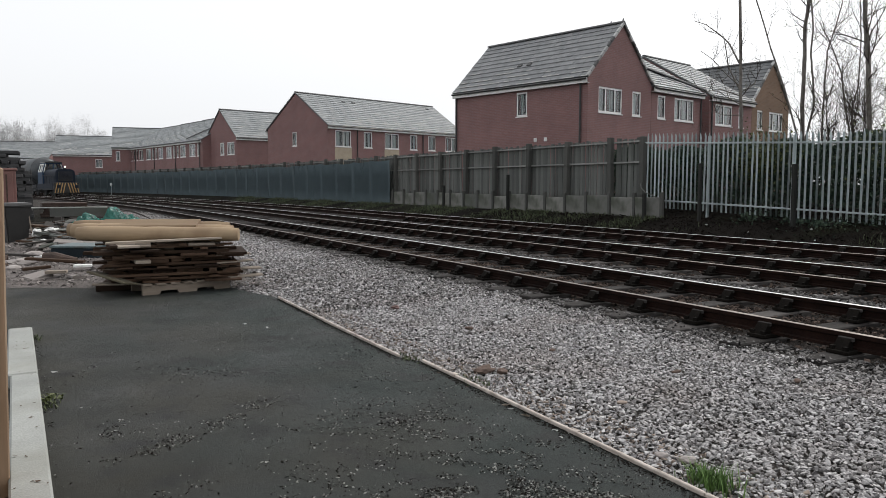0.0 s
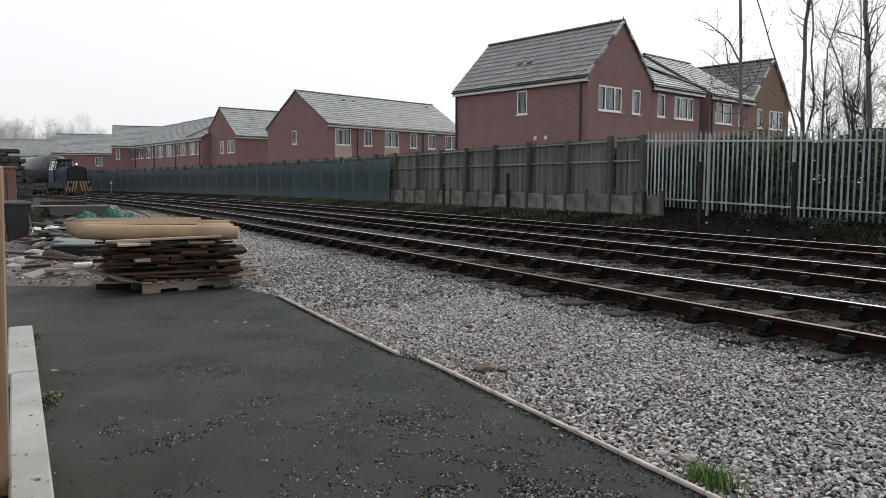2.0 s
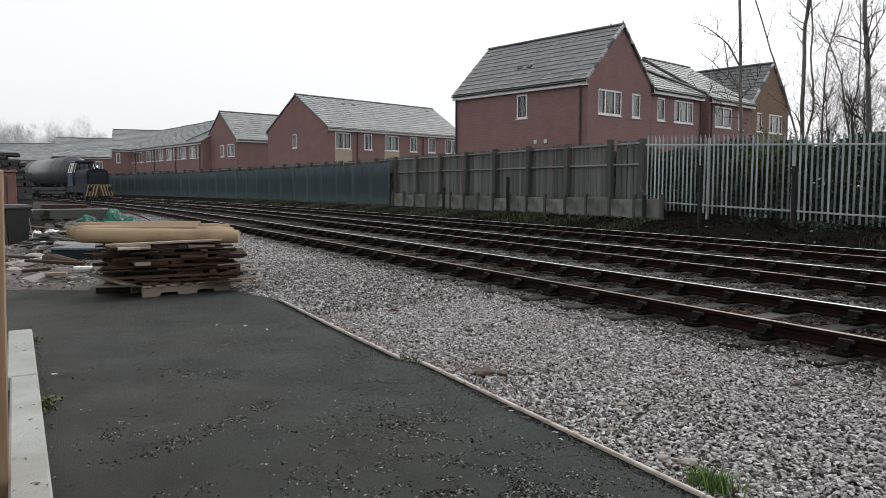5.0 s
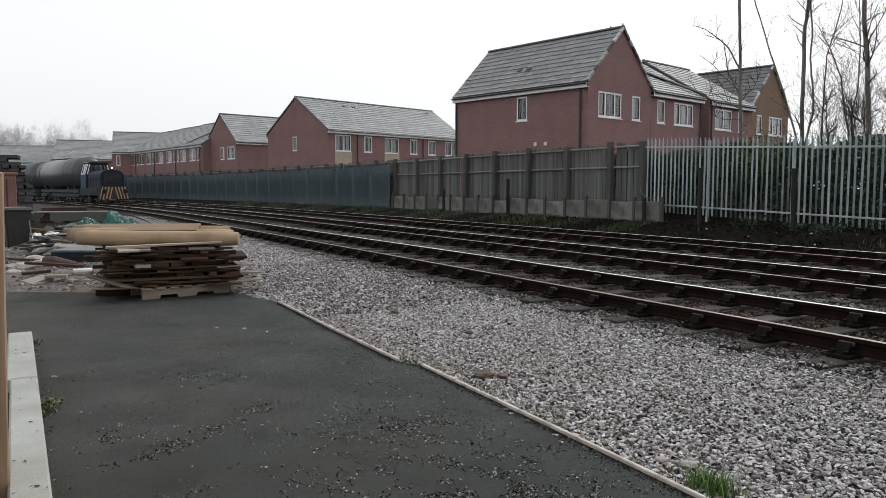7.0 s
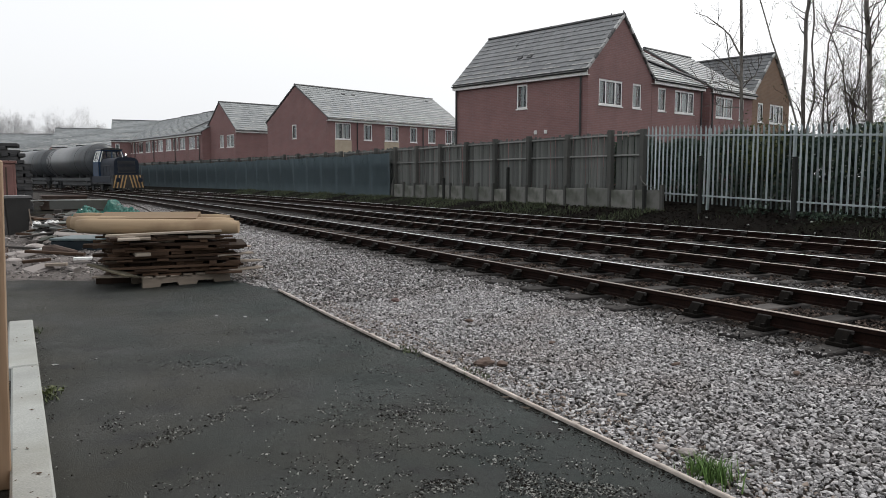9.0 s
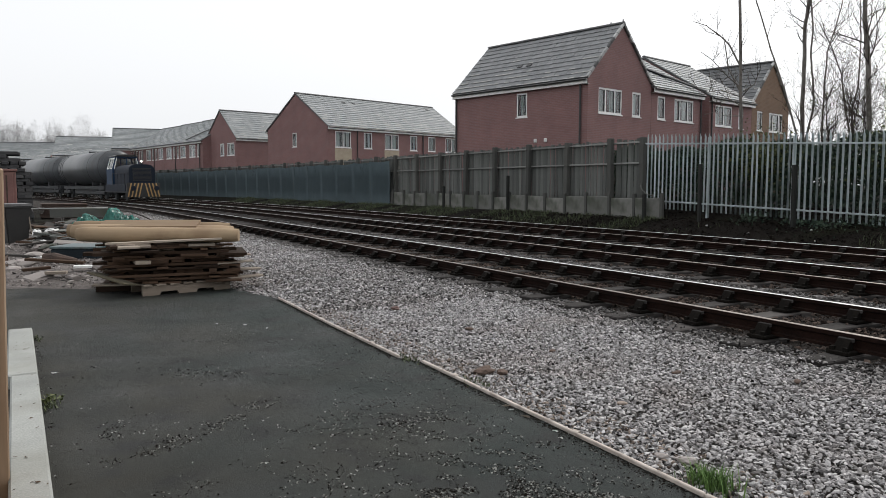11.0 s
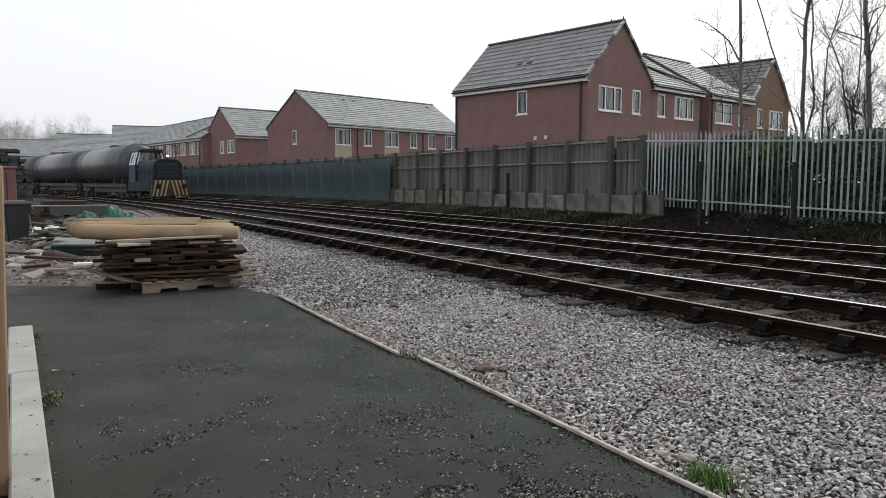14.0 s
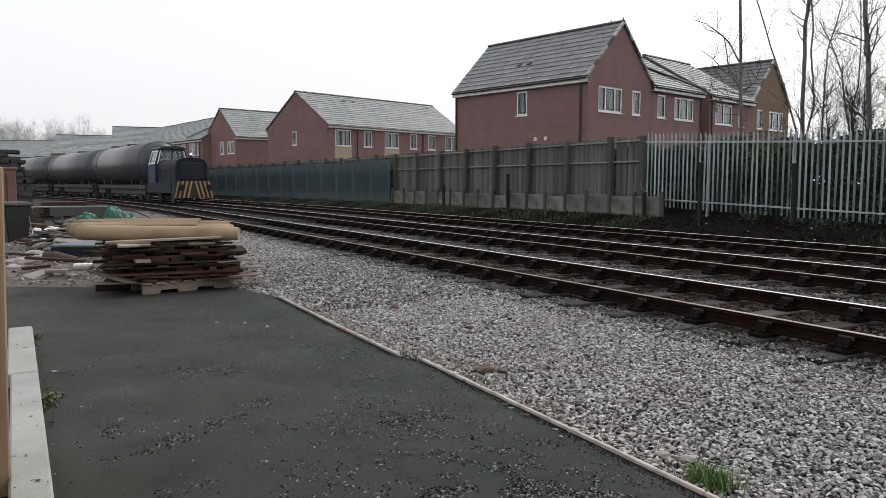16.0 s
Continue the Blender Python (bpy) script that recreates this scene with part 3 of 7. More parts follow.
# ---- houses ----
def wall_panel(bm, length, height, thick, holes, gable=0.0, y0=0.0):
    """One solid wall in the plane y=y0..y0+thick along x, with holes (x0, x1, z0, z1) through it and a gable of that rise on top."""
    xs = sorted({0.0, length, *[h[0] for h in holes], *[h[1] for h in holes]})
    zs = sorted({0.0, height, *[h[2] for h in holes], *[h[3] for h in holes]})
    corner = {}

    def at(i, j, k):
        if (i, j, k) not in corner:
            corner[i, j, k] = bm.verts.new((xs[i], y0 + k * thick, zs[j]))
        return corner[i, j, k]

    def solid(i, j):
        if not (0 <= i < len(xs) - 1 and 0 <= j < len(zs) - 1):
            return False
        cx, cz = (xs[i] + xs[i + 1]) / 2, (zs[j] + zs[j + 1]) / 2
        return not any(h[0] < cx < h[1] and h[2] < cz < h[3] for h in holes)

    for i in range(len(xs) - 1):
        for j in range(len(zs) - 1):
            if not solid(i, j):
                continue
            bm.faces.new((at(i, j, 0), at(i + 1, j, 0), at(i + 1, j + 1, 0), at(i, j + 1, 0)))
            bm.faces.new((at(i, j, 1), at(i, j + 1, 1), at(i + 1, j + 1, 1), at(i + 1, j, 1)))
            if not solid(i - 1, j):
                bm.faces.new((at(i, j, 0), at(i, j + 1, 0), at(i, j + 1, 1), at(i, j, 1)))
            if not solid(i + 1, j):
                bm.faces.new((at(i + 1, j, 0), at(i + 1, j, 1), at(i + 1, j + 1, 1), at(i + 1, j + 1, 0)))
            if not solid(i, j - 1):
                bm.faces.new((at(i, j, 0), at(i, j, 1), at(i + 1, j, 1), at(i + 1, j, 0)))
            if not solid(i, j + 1) and not (gable and j == len(zs) - 2):
                bm.faces.new((at(i, j + 1, 0), at(i + 1, j + 1, 0), at(i + 1, j + 1, 1), at(i, j + 1, 1)))
    if gable:
        top = len(zs) - 1
        tip = [bm.verts.new((length / 2, y0 + k * thick, height + gable)) for k in (0, 1)]
        last = len(xs) - 1
        bm.faces.new([at(i, top, 0) for i in range(last + 1)] + [tip[0]])
        bm.faces.new(([at(i, top, 1) for i in range(last + 1)] + [tip[1]])[::-1])
        bm.faces.new((at(0, top, 0), tip[0], tip[1], at(0, top, 1)))
        bm.faces.new((at(last, top, 0), at(last, top, 1), tip[1], tip[0]))


def window(parent, m, w, h, lights, sill=True):
    """A white window in its opening; lights: the widths of its panes in parts of the whole."""
    bm = bmesh.new()
    f, x, holes = 0.085, 0.0, []
    for part_w in lights:
        holes.append((x * w + (f if x == 0 else f * 0.5), (x + part_w) * w - (f if x + part_w > 0.99 else f * 0.5), f, h - f))
        x += part_w
    wall_panel(bm, w, h, 0.07, holes, y0=0.025)
    win = part("window", bm, M_WHITE, parent)
    win.matrix_local = m
    for x0, x1, z0, z1 in holes:
        part("pane", boxbm(x0 - 0.01, x1 + 0.01, 0.062, 0.068, z0 - 0.01, z1 + 0.01), M_GLASS, win).visible_shadow = False
    # Dark ring wider than a rubber seal: the sash's shade is built into it.
    g = 0.022
    for x0, x1, z0, z1 in holes:
        bm = bmesh.new()
        wall_panel(bm, x1 - x0, z1 - z0, 0.03, [(g, x1 - x0 - g, g, z1 - z0 - g)], y0=0.03)
        part("gasket", bm, M_BLACKPIPE, win, "dark ring round the pane, gasket and sash shade together").matrix_local = pose(x0, 0, z0)
    bm = bmesh.new()
    n = max(8, int(w * 14))
    top = [bm.verts.new((0.02 + (w - 0.04) * k / n, 0.24 + 0.02 * math.sin(k * 2.1), h - 0.03)) for k in range(n + 1)]
    low = [bm.verts.new((0.02 + (w - 0.04) * k / n, 0.24 + 0.025 * math.sin(k * 2.1 + 0.4), 0.03)) for k in range(n + 1)]
    for k in range(n):
        if random.random() < (0.85 if n * 0.12 < k < n * 0.36 or n * 0.60 < k < n * 0.9 else 0.25):
            bm.faces.new((low[k], low[k + 1], top[k + 1], top[k]))
    bmesh.ops.solidify(bm, geom=bm.faces[:], thickness=0.004)
    part("curtain", bm, M_CURTAIN, win, "pale net curtain behind the glass")
    if sill:
        part("sill", boxbm(-0.035, w + 0.035, -0.04, 0.10, -0.045, -0.002, bevel=0.008), M_WHITE, win, "white window sill")
    return win


TILE_BM = boxbm(0.0, 0.318, 0.0, 0.40, 0.0, 0.028)
for v_ in TILE_BM.verts:
    if v_.co.y < 0.2:
        v_.co.z += 0.03
TILE_ME = bpy.data.meshes.new("roof_tile")
TILE_BM.to_mesh(TILE_ME)
TILE_ME.materials.append(M_TILE)
LIP_BM = boxbm(0.004, 0.314, -0.006, 0.055, 0.052, 0.064)
LIP_BM.verts.index_update()
LIP_V = np.array([v.co[:] for v in LIP_BM.verts])
LIP_F = np.array([[v.index for v in f.verts] for f in LIP_BM.faces])
LIP_BM.free()
TILE_V = np.array([v.co[:] for v in TILE_BM.verts])
TILE_F = np.array([[v.index for v in f.verts] for f in TILE_BM.faces])
TILE_BM.free()


VERGE_BM = boxbm(-0.155, 0.155, -0.02, 0.10, -0.075, 0.045, bevel=0.015)
VERGE_ME = bpy.data.meshes.new("verge_cap")
VERGE_BM.to_mesh(VERGE_ME)
VERGE_BM.free()
VERGE_ME.materials.append(M_VERGE)


def slope(parent, m, length, run, single=False, tile=None):
    """One roof slope: x along the eave, y up the slope, z out of it."""
    roof = part("roof", boxbm(0, length, 0, run, -0.05, 0.0), M_RIDGE, parent, "grey concrete-tiled roof slope")
    roof.matrix_local = m
    rows, cols = int(run / 0.335), int(length / 0.322)
    dy, dx = run / rows, length / cols
    spots = []
    for r in range(rows):
        for c in range(cols):
            x, y = c * dx, r * dy
            spots.append((x, y - 0.03, 0.006 + random.uniform(-0.004, 0.007)))
    if single:
        for s in spots:
            share("roof_tile", TILE_ME, roof, pose(*s, random.uniform(-0.5, 0.5), 0, random.uniform(-0.4, 0.4)))
    elif spots:
        s = np.array(spots)
        v = (TILE_V[None] * np.array([dx * 0.992 / 0.318, dy * 1.12 / 0.40, 1]) + s[:, None]).reshape(-1, 3)
        f = (TILE_F[None] + (np.arange(len(s)) * 8)[:, None, None]).reshape(-1, 4)
        ob = new("roof_tiles", mesh_from("roof_tiles", v, f, tile or M_TILE_STREAK))
        ob.parent = roof
        tagged(ob, kind="stuff")
    # pale strips along the lower edges of tiles, in broken runs: sky gleam as colour
    lips = np.array([p for p in spots if random.random() < 0.8 and noise.noise((p[0] * 0.8 + length, p[1] * 3.1, 4)) > -0.12 + 0.62 * max(0.0, p[1] / run - 0.08) / 0.5])
    if len(lips):
        v = (LIP_V[None] * np.array([dx * 0.99 / 0.318, 1, 1]) + lips[:, None]).reshape(-1, 3)
        f = (LIP_F[None] + (np.arange(len(lips)) * 8)[:, None, None]).reshape(-1, 4)
        ob = new("lichen_crust", mesh_from("lichen_crust", v, f, M_TILE_PALE))
        ob.parent = roof
        tagged(ob, "pale strips along the tile edges, sky gleam as colour", kind="stuff")
    return roof


def slope_matrix(origin, along, up):
    a, u = Vector(along).normalized(), Vector(up).normalized()
    n = a.cross(u)
    m = Matrix((a, u, n)).transposed().to_4x4()
    m.translation = origin
    return m


def ridge_tiles(parent, p0, p1, n):
    p0, p1 = Vector(p0), Vector(p1)
    d = (p1 - p0) / n
    bm = bmesh.new()
    q = d.to_track_quat("X", "Z").to_matrix().to_4x4()
    L = d.length * 0.985
    pts = [(0.13 * math.cos(a), 0.10 * math.sin(a)) for a in [math.pi * k / 6 for k in range(7)]]
    prism(bm, pts, 0, 0, L)
    me = bpy.data.meshes.new("ridge_tile")
    bm.to_mesh(me)
    bm.free()
    me.materials.append(M_RIDGE)
    for k in range(n):
        mm = q.copy()
        mm.translation = p0 + d * k
        share("ridge_tile", me, parent, mm)


def house(name, m, w, d, eave, rise, ridge, label, windows=(), single=False, over=0.21, group="new brick houses", brick=None, pipes=(), tile=None, joined=()):
    """A brick house in its own axes: x 0..w along the front, y 0..d to the back. ridge: 'x' or 'y'.
    windows: (wall, position along it, sill height, width, height, lights); joined: sides with no eave of their own."""
    brick = brick or M_BRICK
    th = empty(name, m, label, "house", group)
    t = 0.3
    walls = {"front": (pose(0, 0, 0), w, ridge == "y"), "back": (pose(w, d, 0, 0, 0, 180), w, ridge == "y"),
             "left": (pose(0, d - t, 0, 0, 0, -90), d - 2 * t, False), "right": (pose(w, t, 0, 0, 0, 90), d - 2 * t, False)}
    if ridge == "x":
        walls["left"] = (pose(0, d, 0, 0, 0, -90), d, True)
        walls["right"] = (pose(w, 0, 0, 0, 0, 90), d, True)
        walls["front"] = (pose(t, 0, 0), w - 2 * t, False)
        walls["back"] = (pose(w - t, d, 0, 0, 0, 180), w - 2 * t, False)
    for key, (wm, length, is_gable) in walls.items():
        shift = t if key == "front" and ridge == "x" else 0.0
        holes = [(x - shift, x - shift + ww, z, z + hh) for wall, x, z, ww, hh, _ in windows if wall == key]
        bm = bmesh.new()
        wall_panel(bm, length, eave, t, holes, rise if is_gable else 0)
        wall = part("wall", bm, brick, th, "red brick wall")
        wall.matrix_local = wm
        for wname, x, z, ww, hh, lights in windows:
            if wname == key:
                window(wall, pose(x - shift, 0, z), ww, hh, lights)
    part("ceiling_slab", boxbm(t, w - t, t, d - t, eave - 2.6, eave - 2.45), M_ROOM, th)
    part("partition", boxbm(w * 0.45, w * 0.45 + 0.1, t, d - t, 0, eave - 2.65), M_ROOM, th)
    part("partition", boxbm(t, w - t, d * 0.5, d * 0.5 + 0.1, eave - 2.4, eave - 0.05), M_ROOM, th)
    half = (w if ridge == "y" else d) / 2
    pitch = math.atan2(rise, half)
    run = math.hypot(half, rise) + over
    c, s = math.cos(pitch), math.sin(pitch)
    ve = 0.07
    drop, lift = eave - over * s, 0.06 / c
    if ridge == "y":
        L = d + 2 * ve
        slope(th, slope_matrix((-over * c, d + ve, drop + lift), (0, -1, 0), (c, 0, s)), L, run, single, tile or M_TILE)
        o = 0.0 if "right" in joined else over
        slope(th, slope_matrix((w + o * c, -ve, eave - o * s + lift), (0, 1, 0), (-c, 0, s)), L, run - over + o, False, tile or M_TILE)
        ridge_tiles(th, (half, -ve, eave + rise + lift + 0.02), (half, d + ve, eave + rise + lift + 0.02), int(L / 0.45))
        for side in (-1, 1):
            for k in range(int(run / 0.335)):
                cap = share("verge_cap", VERGE_ME, th, Matrix.Translation((half + side * (half + over * c), -ve, drop + lift + 0.01)) @ Matrix.Rotation(side * pitch, 4, "Y")
                            @ Matrix.Translation((-side * (0.17 + k * 0.335), -0.02, 0.012)))
        for x in (-over * c - 0.02, w + over * c):
            if ("left" if x < 0 else "right") in joined:
                continue
            part("fascia", boxbm(x, x + 0.025, -ve, d + ve, drop - 0.17, drop + 0.035), M_WHITE, th, "white fascia board")
            part("soffit", boxbm(min(x + 0.027, w), max(x - 0.002, 0.0), -ve, d + ve, drop - 0.17, drop - 0.15), M_WHITE, th, "white soffit")
            gx = x - 0.12 if x < 0 else x + 0.03
            part("gutter", boxbm(gx, gx + 0.115, -ve, d + ve, drop - 0.035, drop + 0.045, bevel=0.03), M_BLACKPIPE, th, "black gutter")
    else:
        L = w + 2 * ve
        slope(th, slope_matrix((-ve, -over * c, drop + lift), (1, 0, 0), (0, c, s)), L, run, single)
        slope(th, slope_matrix((w + ve, d + over * c, drop + lift), (-1, 0, 0), (0, -c, s)), L, run)
        ridge_tiles(th, (-ve, half, eave + rise + lift + 0.02), (w + ve, half, eave + rise + lift + 0.02), int(L / 0.45))
        for y in (-over * c - 0.02, d + over * c):
            part("fascia", boxbm(-ve, w + ve, y, y + 0.025, drop - 0.17, drop + 0.035), M_WHITE, th, "white fascia board")
            part("soffit", boxbm(-ve, w + ve, min(y + 0.027, d), max(y - 0.002, 0.0), drop - 0.17, drop - 0.15), M_WHITE, th, "white soffit")
            gy = y - 0.12 if y < 0 else y + 0.03
            part("gutter", boxbm(-ve, w + ve, gy, gy + 0.115, drop - 0.035, drop + 0.045, bevel=0.03), M_BLACKPIPE, th, "black gutter")
    for x, y in pipes:
        bm = bmesh.new()
        tube(bm, [(x, y, 0), (x, y, eave - 0.15)], [0.045, 0.045], 8)
        part("downpipe", bm, M_BLACKPIPE, th, "black rainwater downpipe")
    return th


HZ = 0.88  # level of the housing estate
EAVE = 5.23
A1 = 12.5
BLOCK1 = pose(21.45, 24.5, HZ, 0, 0, A1)
T3 = (0.3, 0.4, 0.3)
GABLE_H = "red brick gabled house with grey tiled roof and white windows"
house("gabled_house", BLOCK1, 5.0, 8.2, EAVE, 2.45, "y", GABLE_H,
      [("front", 0.78, 3.73, 1.80, 1.12, T3), ("front", 3.40, 3.73, 0.72, 1.12, (1,)), ("left", 3.82, 3.73, 0.66, 1.12, (1,))], single=True, pipes=[(-0.07, 0.35), (-0.07, 8.1)], joined=("right",))
H1 = scene.objects["gabled_house"]
for y_ in (2.28, 2.88):
    part("flue_vent", boxbm(-0.06, -0.002, y_ - 0.09, y_ + 0.09, 2.52, 2.70, bevel=0.02), M_BAG, H1, "small pale flue vent")
for y_, h_ in ((-0.02, 0.2), (0.62, 0.17)):
    b_ = bmesh.new()
    tube(b_, [(2.5, y_, EAVE + 2.53), (2.5, y_, EAVE + 2.55 + h_)], [0.05, 0.02], 6)
    part("roof_finial", b_, M_BLACKPIPE, H1, "small dark spike on the ridge end")
for y_ in (4.05, 4.65):
    v_ = part("roof_vent", boxbm(-0.09, 0.09, -0.14, 0.14, 0, 0.09, bevel=0.02), M_BLACKPIPE, H1, "small dark roof vent")
    v_.matrix_local = pose(0.9, y_, EAVE + 0.9 * 0.98 + 0.10, 0, -44, 0)
WING = house("terraced_house", BLOCK1 @ pose(5.02, 0.0, 0), 4.7, 8.0, EAVE, 2.36, "x", "red brick terraced house with light-catching grey tiled roof",
             [("front", 0.55, 3.73, 0.72, 1.12, (1,)), ("front", 2.10, 3.73, 1.88, 1.12, T3)], pipes=[(4.62, -0.07)])
ridge_tiles(WING, (0.2, 3.9, EAVE + 2.36), (4.75, -0.25, EAVE + 0.12), 13)
house("terraced_house", BLOCK1 @ pose(9.74, 0.7, 0), 0.9, 6.6, EAVE, 2.0, "x", "narrow recessed brick link between two houses", [])
house("terraced_house", BLOCK1 @ pose(10.66, 0.0, 0), 4.9, 8.0, EAVE, 2.42, "x", "red brick terraced house with a two-light bedroom window",
      [("front", 0.65, 3.73, 1.9, 1.12, (0.5, 0.5)), ("front", 3.3, 3.73, 0.6, 1.12, (1,))], pipes=[(0.15, -0.07)])
house("gabled_house", BLOCK1 @ pose(15.58, 0.0, 0), 5.0, 8.2, EAVE, 2.48, "y", "brown brick gabled house seen through bare trees",
      [("front", 0.7, 3.73, 0.72, 1.12, (1,)), ("front", 2.3, 3.73, 1.9, 1.12, T3)], brick=M_BRICK_TAN, tile=M_TILE_DARK, joined=("left",))
A2 = 16.0
BLOCK2 = pose(21.45, 54.9, HZ, 0, 0, A2)
W2 = [("left", 3.65, 3.7, 0.62, 1.15, (1,))]
for x_, w_, l_ in ((0.77, 1.6, (0.5, 0.5)), (3.72, 0.9, (1,)), (6.02, 1.6, (0.5, 0.5)), (8.95, 0.9, (1,)), (11.2, 0.95, (1,)), (13.45, 1.6, (0.5, 0.5))):
    W2.append(("front", x_, 3.55, w_, 1.3, l_))
H2 = house("terraced_house", BLOCK2, 15.9, 8.4, EAVE, 2.75, "x", "long red brick terrace with grey roof and plain gable end", W2, pipes=[(3.0, -0.07), (10.5, -0.07)])
for x_ in (0.77, 6.02):
    part("render_panel", boxbm(x_ - 0.05, x_ + 1.65, -0.012, -0.002, 1.2, 3.48), M_PANEL, H2, "tan panel below the window")
for x_, y_ in ((4.3, 3.4), (5.4, 3.4), (14.6, 3.6)):
    v_ = part("roof_vent", boxbm(-0.16, 0.16, -0.1, 0.1, 0, 0.12, bevel=0.03), M_RIDGE, H2, "small roof vent")
    v_.matrix_local = pose(x_, y_, EAVE + y_ * 0.631 + 0.16, 32, 0, 0)
BLOCK3 = pose(19.1, 73.4, HZ, 0, 0, 12.0)
house("terraced_house", BLOCK3, 12.0, 6.8, EAVE, 2.8, "x", "red brick house end with grey tiled roof",
      [("left", 3.3, 3.5, 0.9, 1.25, (1,)), ("left", 4.85, 3.5, 1.6, 1.25, (0.5, 0.5)), ("front", 4.0, 3.5, 1.2, 1.2, (0.5, 0.5))])
# the row that follows the bend
ROW = []
for k_, (x_, y_, w_) in enumerate(((16.35, 82.9, 4.2), (15.2, 89.9, 7.0), (14.05, 96.9, 7.0), (12.9, 103.9, 7.0))):
    ROW.append(house("terraced_house", pose(x_, y_, HZ, 0, 0, -80.6), w_, 9.4, EAVE - 0.05, 2.85 - 0.05 * k_, "x", "red brick terraced house in a hazy receding row",
          [("front", 0.5, 3.5, 1.7, 1.3, (0.5, 0.5)), ("front", 2.7, 3.5, 0.6, 1.3, (1,)), ("front", 3.8, 3.5, 0.6, 1.3, (1,)), ("front", 4.9, 3.5, 1.6, 1.3, (0.5, 0.5)),
           ("front", 0.5, 0.9, 1.6, 1.3, (0.5, 0.5)), ("front", 4.9, 0.9, 1.6, 1.3, (0.5, 0.5))][:2 if k_ == 0 else 6], pipes=[(3.5, -0.07)]))
ridge_tiles(ROW[0], (4.0, 4.2, EAVE + 2.62), (0.2, -0.2, EAVE + 0.12), 13)
house("terraced_house", pose(10.95, 102.6, HZ, 0, 0, -9.5), 7.0, 9.0, EAVE, 2.7, "x", "hazy red brick house closing the receding row",
      [("front", 0.45, 3.5, 0.5, 1.25, (1,))])
house("distant_house", pose(4.9, 117.2, HZ, 0, 0, -10), 9.5, 9.0, EAVE - 0.5, 2.75, "x", "distant brick house under a broad grey roof",
      [("front", 7.9, 2.9, 0.9, 1.2, (0.5, 0.5)), ("front", 5.4, 2.9, 0.9, 1.2, (0.5, 0.5))])
house("distant_house", pose(-6.6, 131.5, HZ, 0, 0, -26), 12.5, 9.0, EAVE - 0.8, 2.6, "x", "low distant house half hidden by stacked timber", [])


# ---- boundary fence ----
BASE_WOOD = 0.62


def build_fence():
    th = empty("timber_fence", pose(0, 0, 0), "weathered close-board timber fence above concrete retaining panels", "fence")
    bay, y0 = 2.335, 17.45
    post_me = bpy.data.meshes.new("post")
    bm = boxbm(-0.09, 0.09, -0.09, 0.09, 0.0, 2.55, bevel=0.012)
    bm.to_mesh(post_me)
    bm.free()
    post_me.materials.append(M_FENCE_POST)
    board_me = bpy.data.meshes.new("board")
    bm = boxbm(-0.011, 0.011, -0.066, 0.066, -0.22, 1.86)
    bm.to_mesh(board_me)
    bm.free()
    board_me.materials.append(M_FENCE)
    rail_me = bpy.data.meshes.new("rail")
    bm = boxbm(-0.035, 0.035, -0.04, bay - 0.09, -0.028, 0.028, bevel=0.008)
    bm.to_mesh(rail_me)
    bm.free()
    rail_me.materials.append(M_FENCE_RAIL)
    for k in range(40):
        y = y0 if k == 0 else 18.92 + (k - 1) * bay
        x = bend(FENCE_X, y)
        a = bend_angle(y + bay / 2)
        m = pose(x, y, 0, 0, 0, a)
        share("post", post_me, th, m @ pose(-0.05, 0, BASE_WOOD - 0.15 + random.uniform(-0.03, 0.04), random.uniform(-0.8, 0.8), random.uniform(-0.6, 0.6), 0))
        top = 2.99
        short = 0.60 if k == 0 else 1.0
        for z in (top - 0.12, top - 0.80):
            share("rail", rail_me, th, m @ pose(0.03, 0.09, z) @ Matrix.Diagonal((1, short, 1, 1)))
        n = 9 if k == 0 else 15
        if k < 20:
            for j in range(n):
                yy = 0.09 + (bay * short - 0.1) * (j + 0.5) / n
                share("board", board_me, th, m @ pose(0.080 + random.uniform(0, 0.022), yy + random.uniform(-0.026, 0.026), top - 1.86 + random.uniform(-0.06, 0.03), random.uniform(-0.9, 0.9), random.uniform(-0.5, 0.5), random.uniform(-5, 5)))
        else:
            bm = bmesh.new()
            for j in range(n):
                yy = 0.09 + (bay - 0.1) * (j + 0.5) / n
                box(bm, 0.067, 0.09, yy - 0.0765, yy + 0.0765, top - 2.08, top + random.uniform(-0.03, 0.02))
            ob = part("boarding", bm, M_FENCE, th)
            ob.matrix_local = m
            tagged(ob, kind="stuff")
    # concrete panels between short posts, at the foot of the fence
    wall = empty("retaining_wall", pose(0, 0, 0), "low wall of stained concrete panels between short posts under the fence", "retaining wall")
    step = bay / 2
    pan_me = bpy.data.meshes.new("concrete_panel")
    bm = boxbm(-0.04, 0.04, 0.055, step - 0.055, 0.0, 0.66, bevel=0.015)
    bm.to_mesh(pan_me)
    bm.free()
    pan_me.materials.append(M_CONC_OLD)
    cp_me = bpy.data.meshes.new("short_post")
    bm = boxbm(-0.06, 0.06, -0.05, 0.05, 0.0, 0.78, bevel=0.012)
    bm.to_mesh(cp_me)
    bm.free()
    cp_me.materials.append(M_FENCE_POST)
    for k in range(18):
        y = 16.35 + k * step
        m = pose(bend(FENCE_X - 0.28, y), y, 0, 0, 0, bend_angle(y))
        share("concrete_panel", pan_me, wall, m @ pose(random.uniform(-0.02, 0.02), 0, 0.42 + random.uniform(-0.11, 0.03), random.uniform(-1, 1), random.uniform(-3, 3), 0))
        share("short_post", cp_me, wall, m @ pose(-0.03, 0, 0.42 + random.uniform(-0.05, 0.03)))
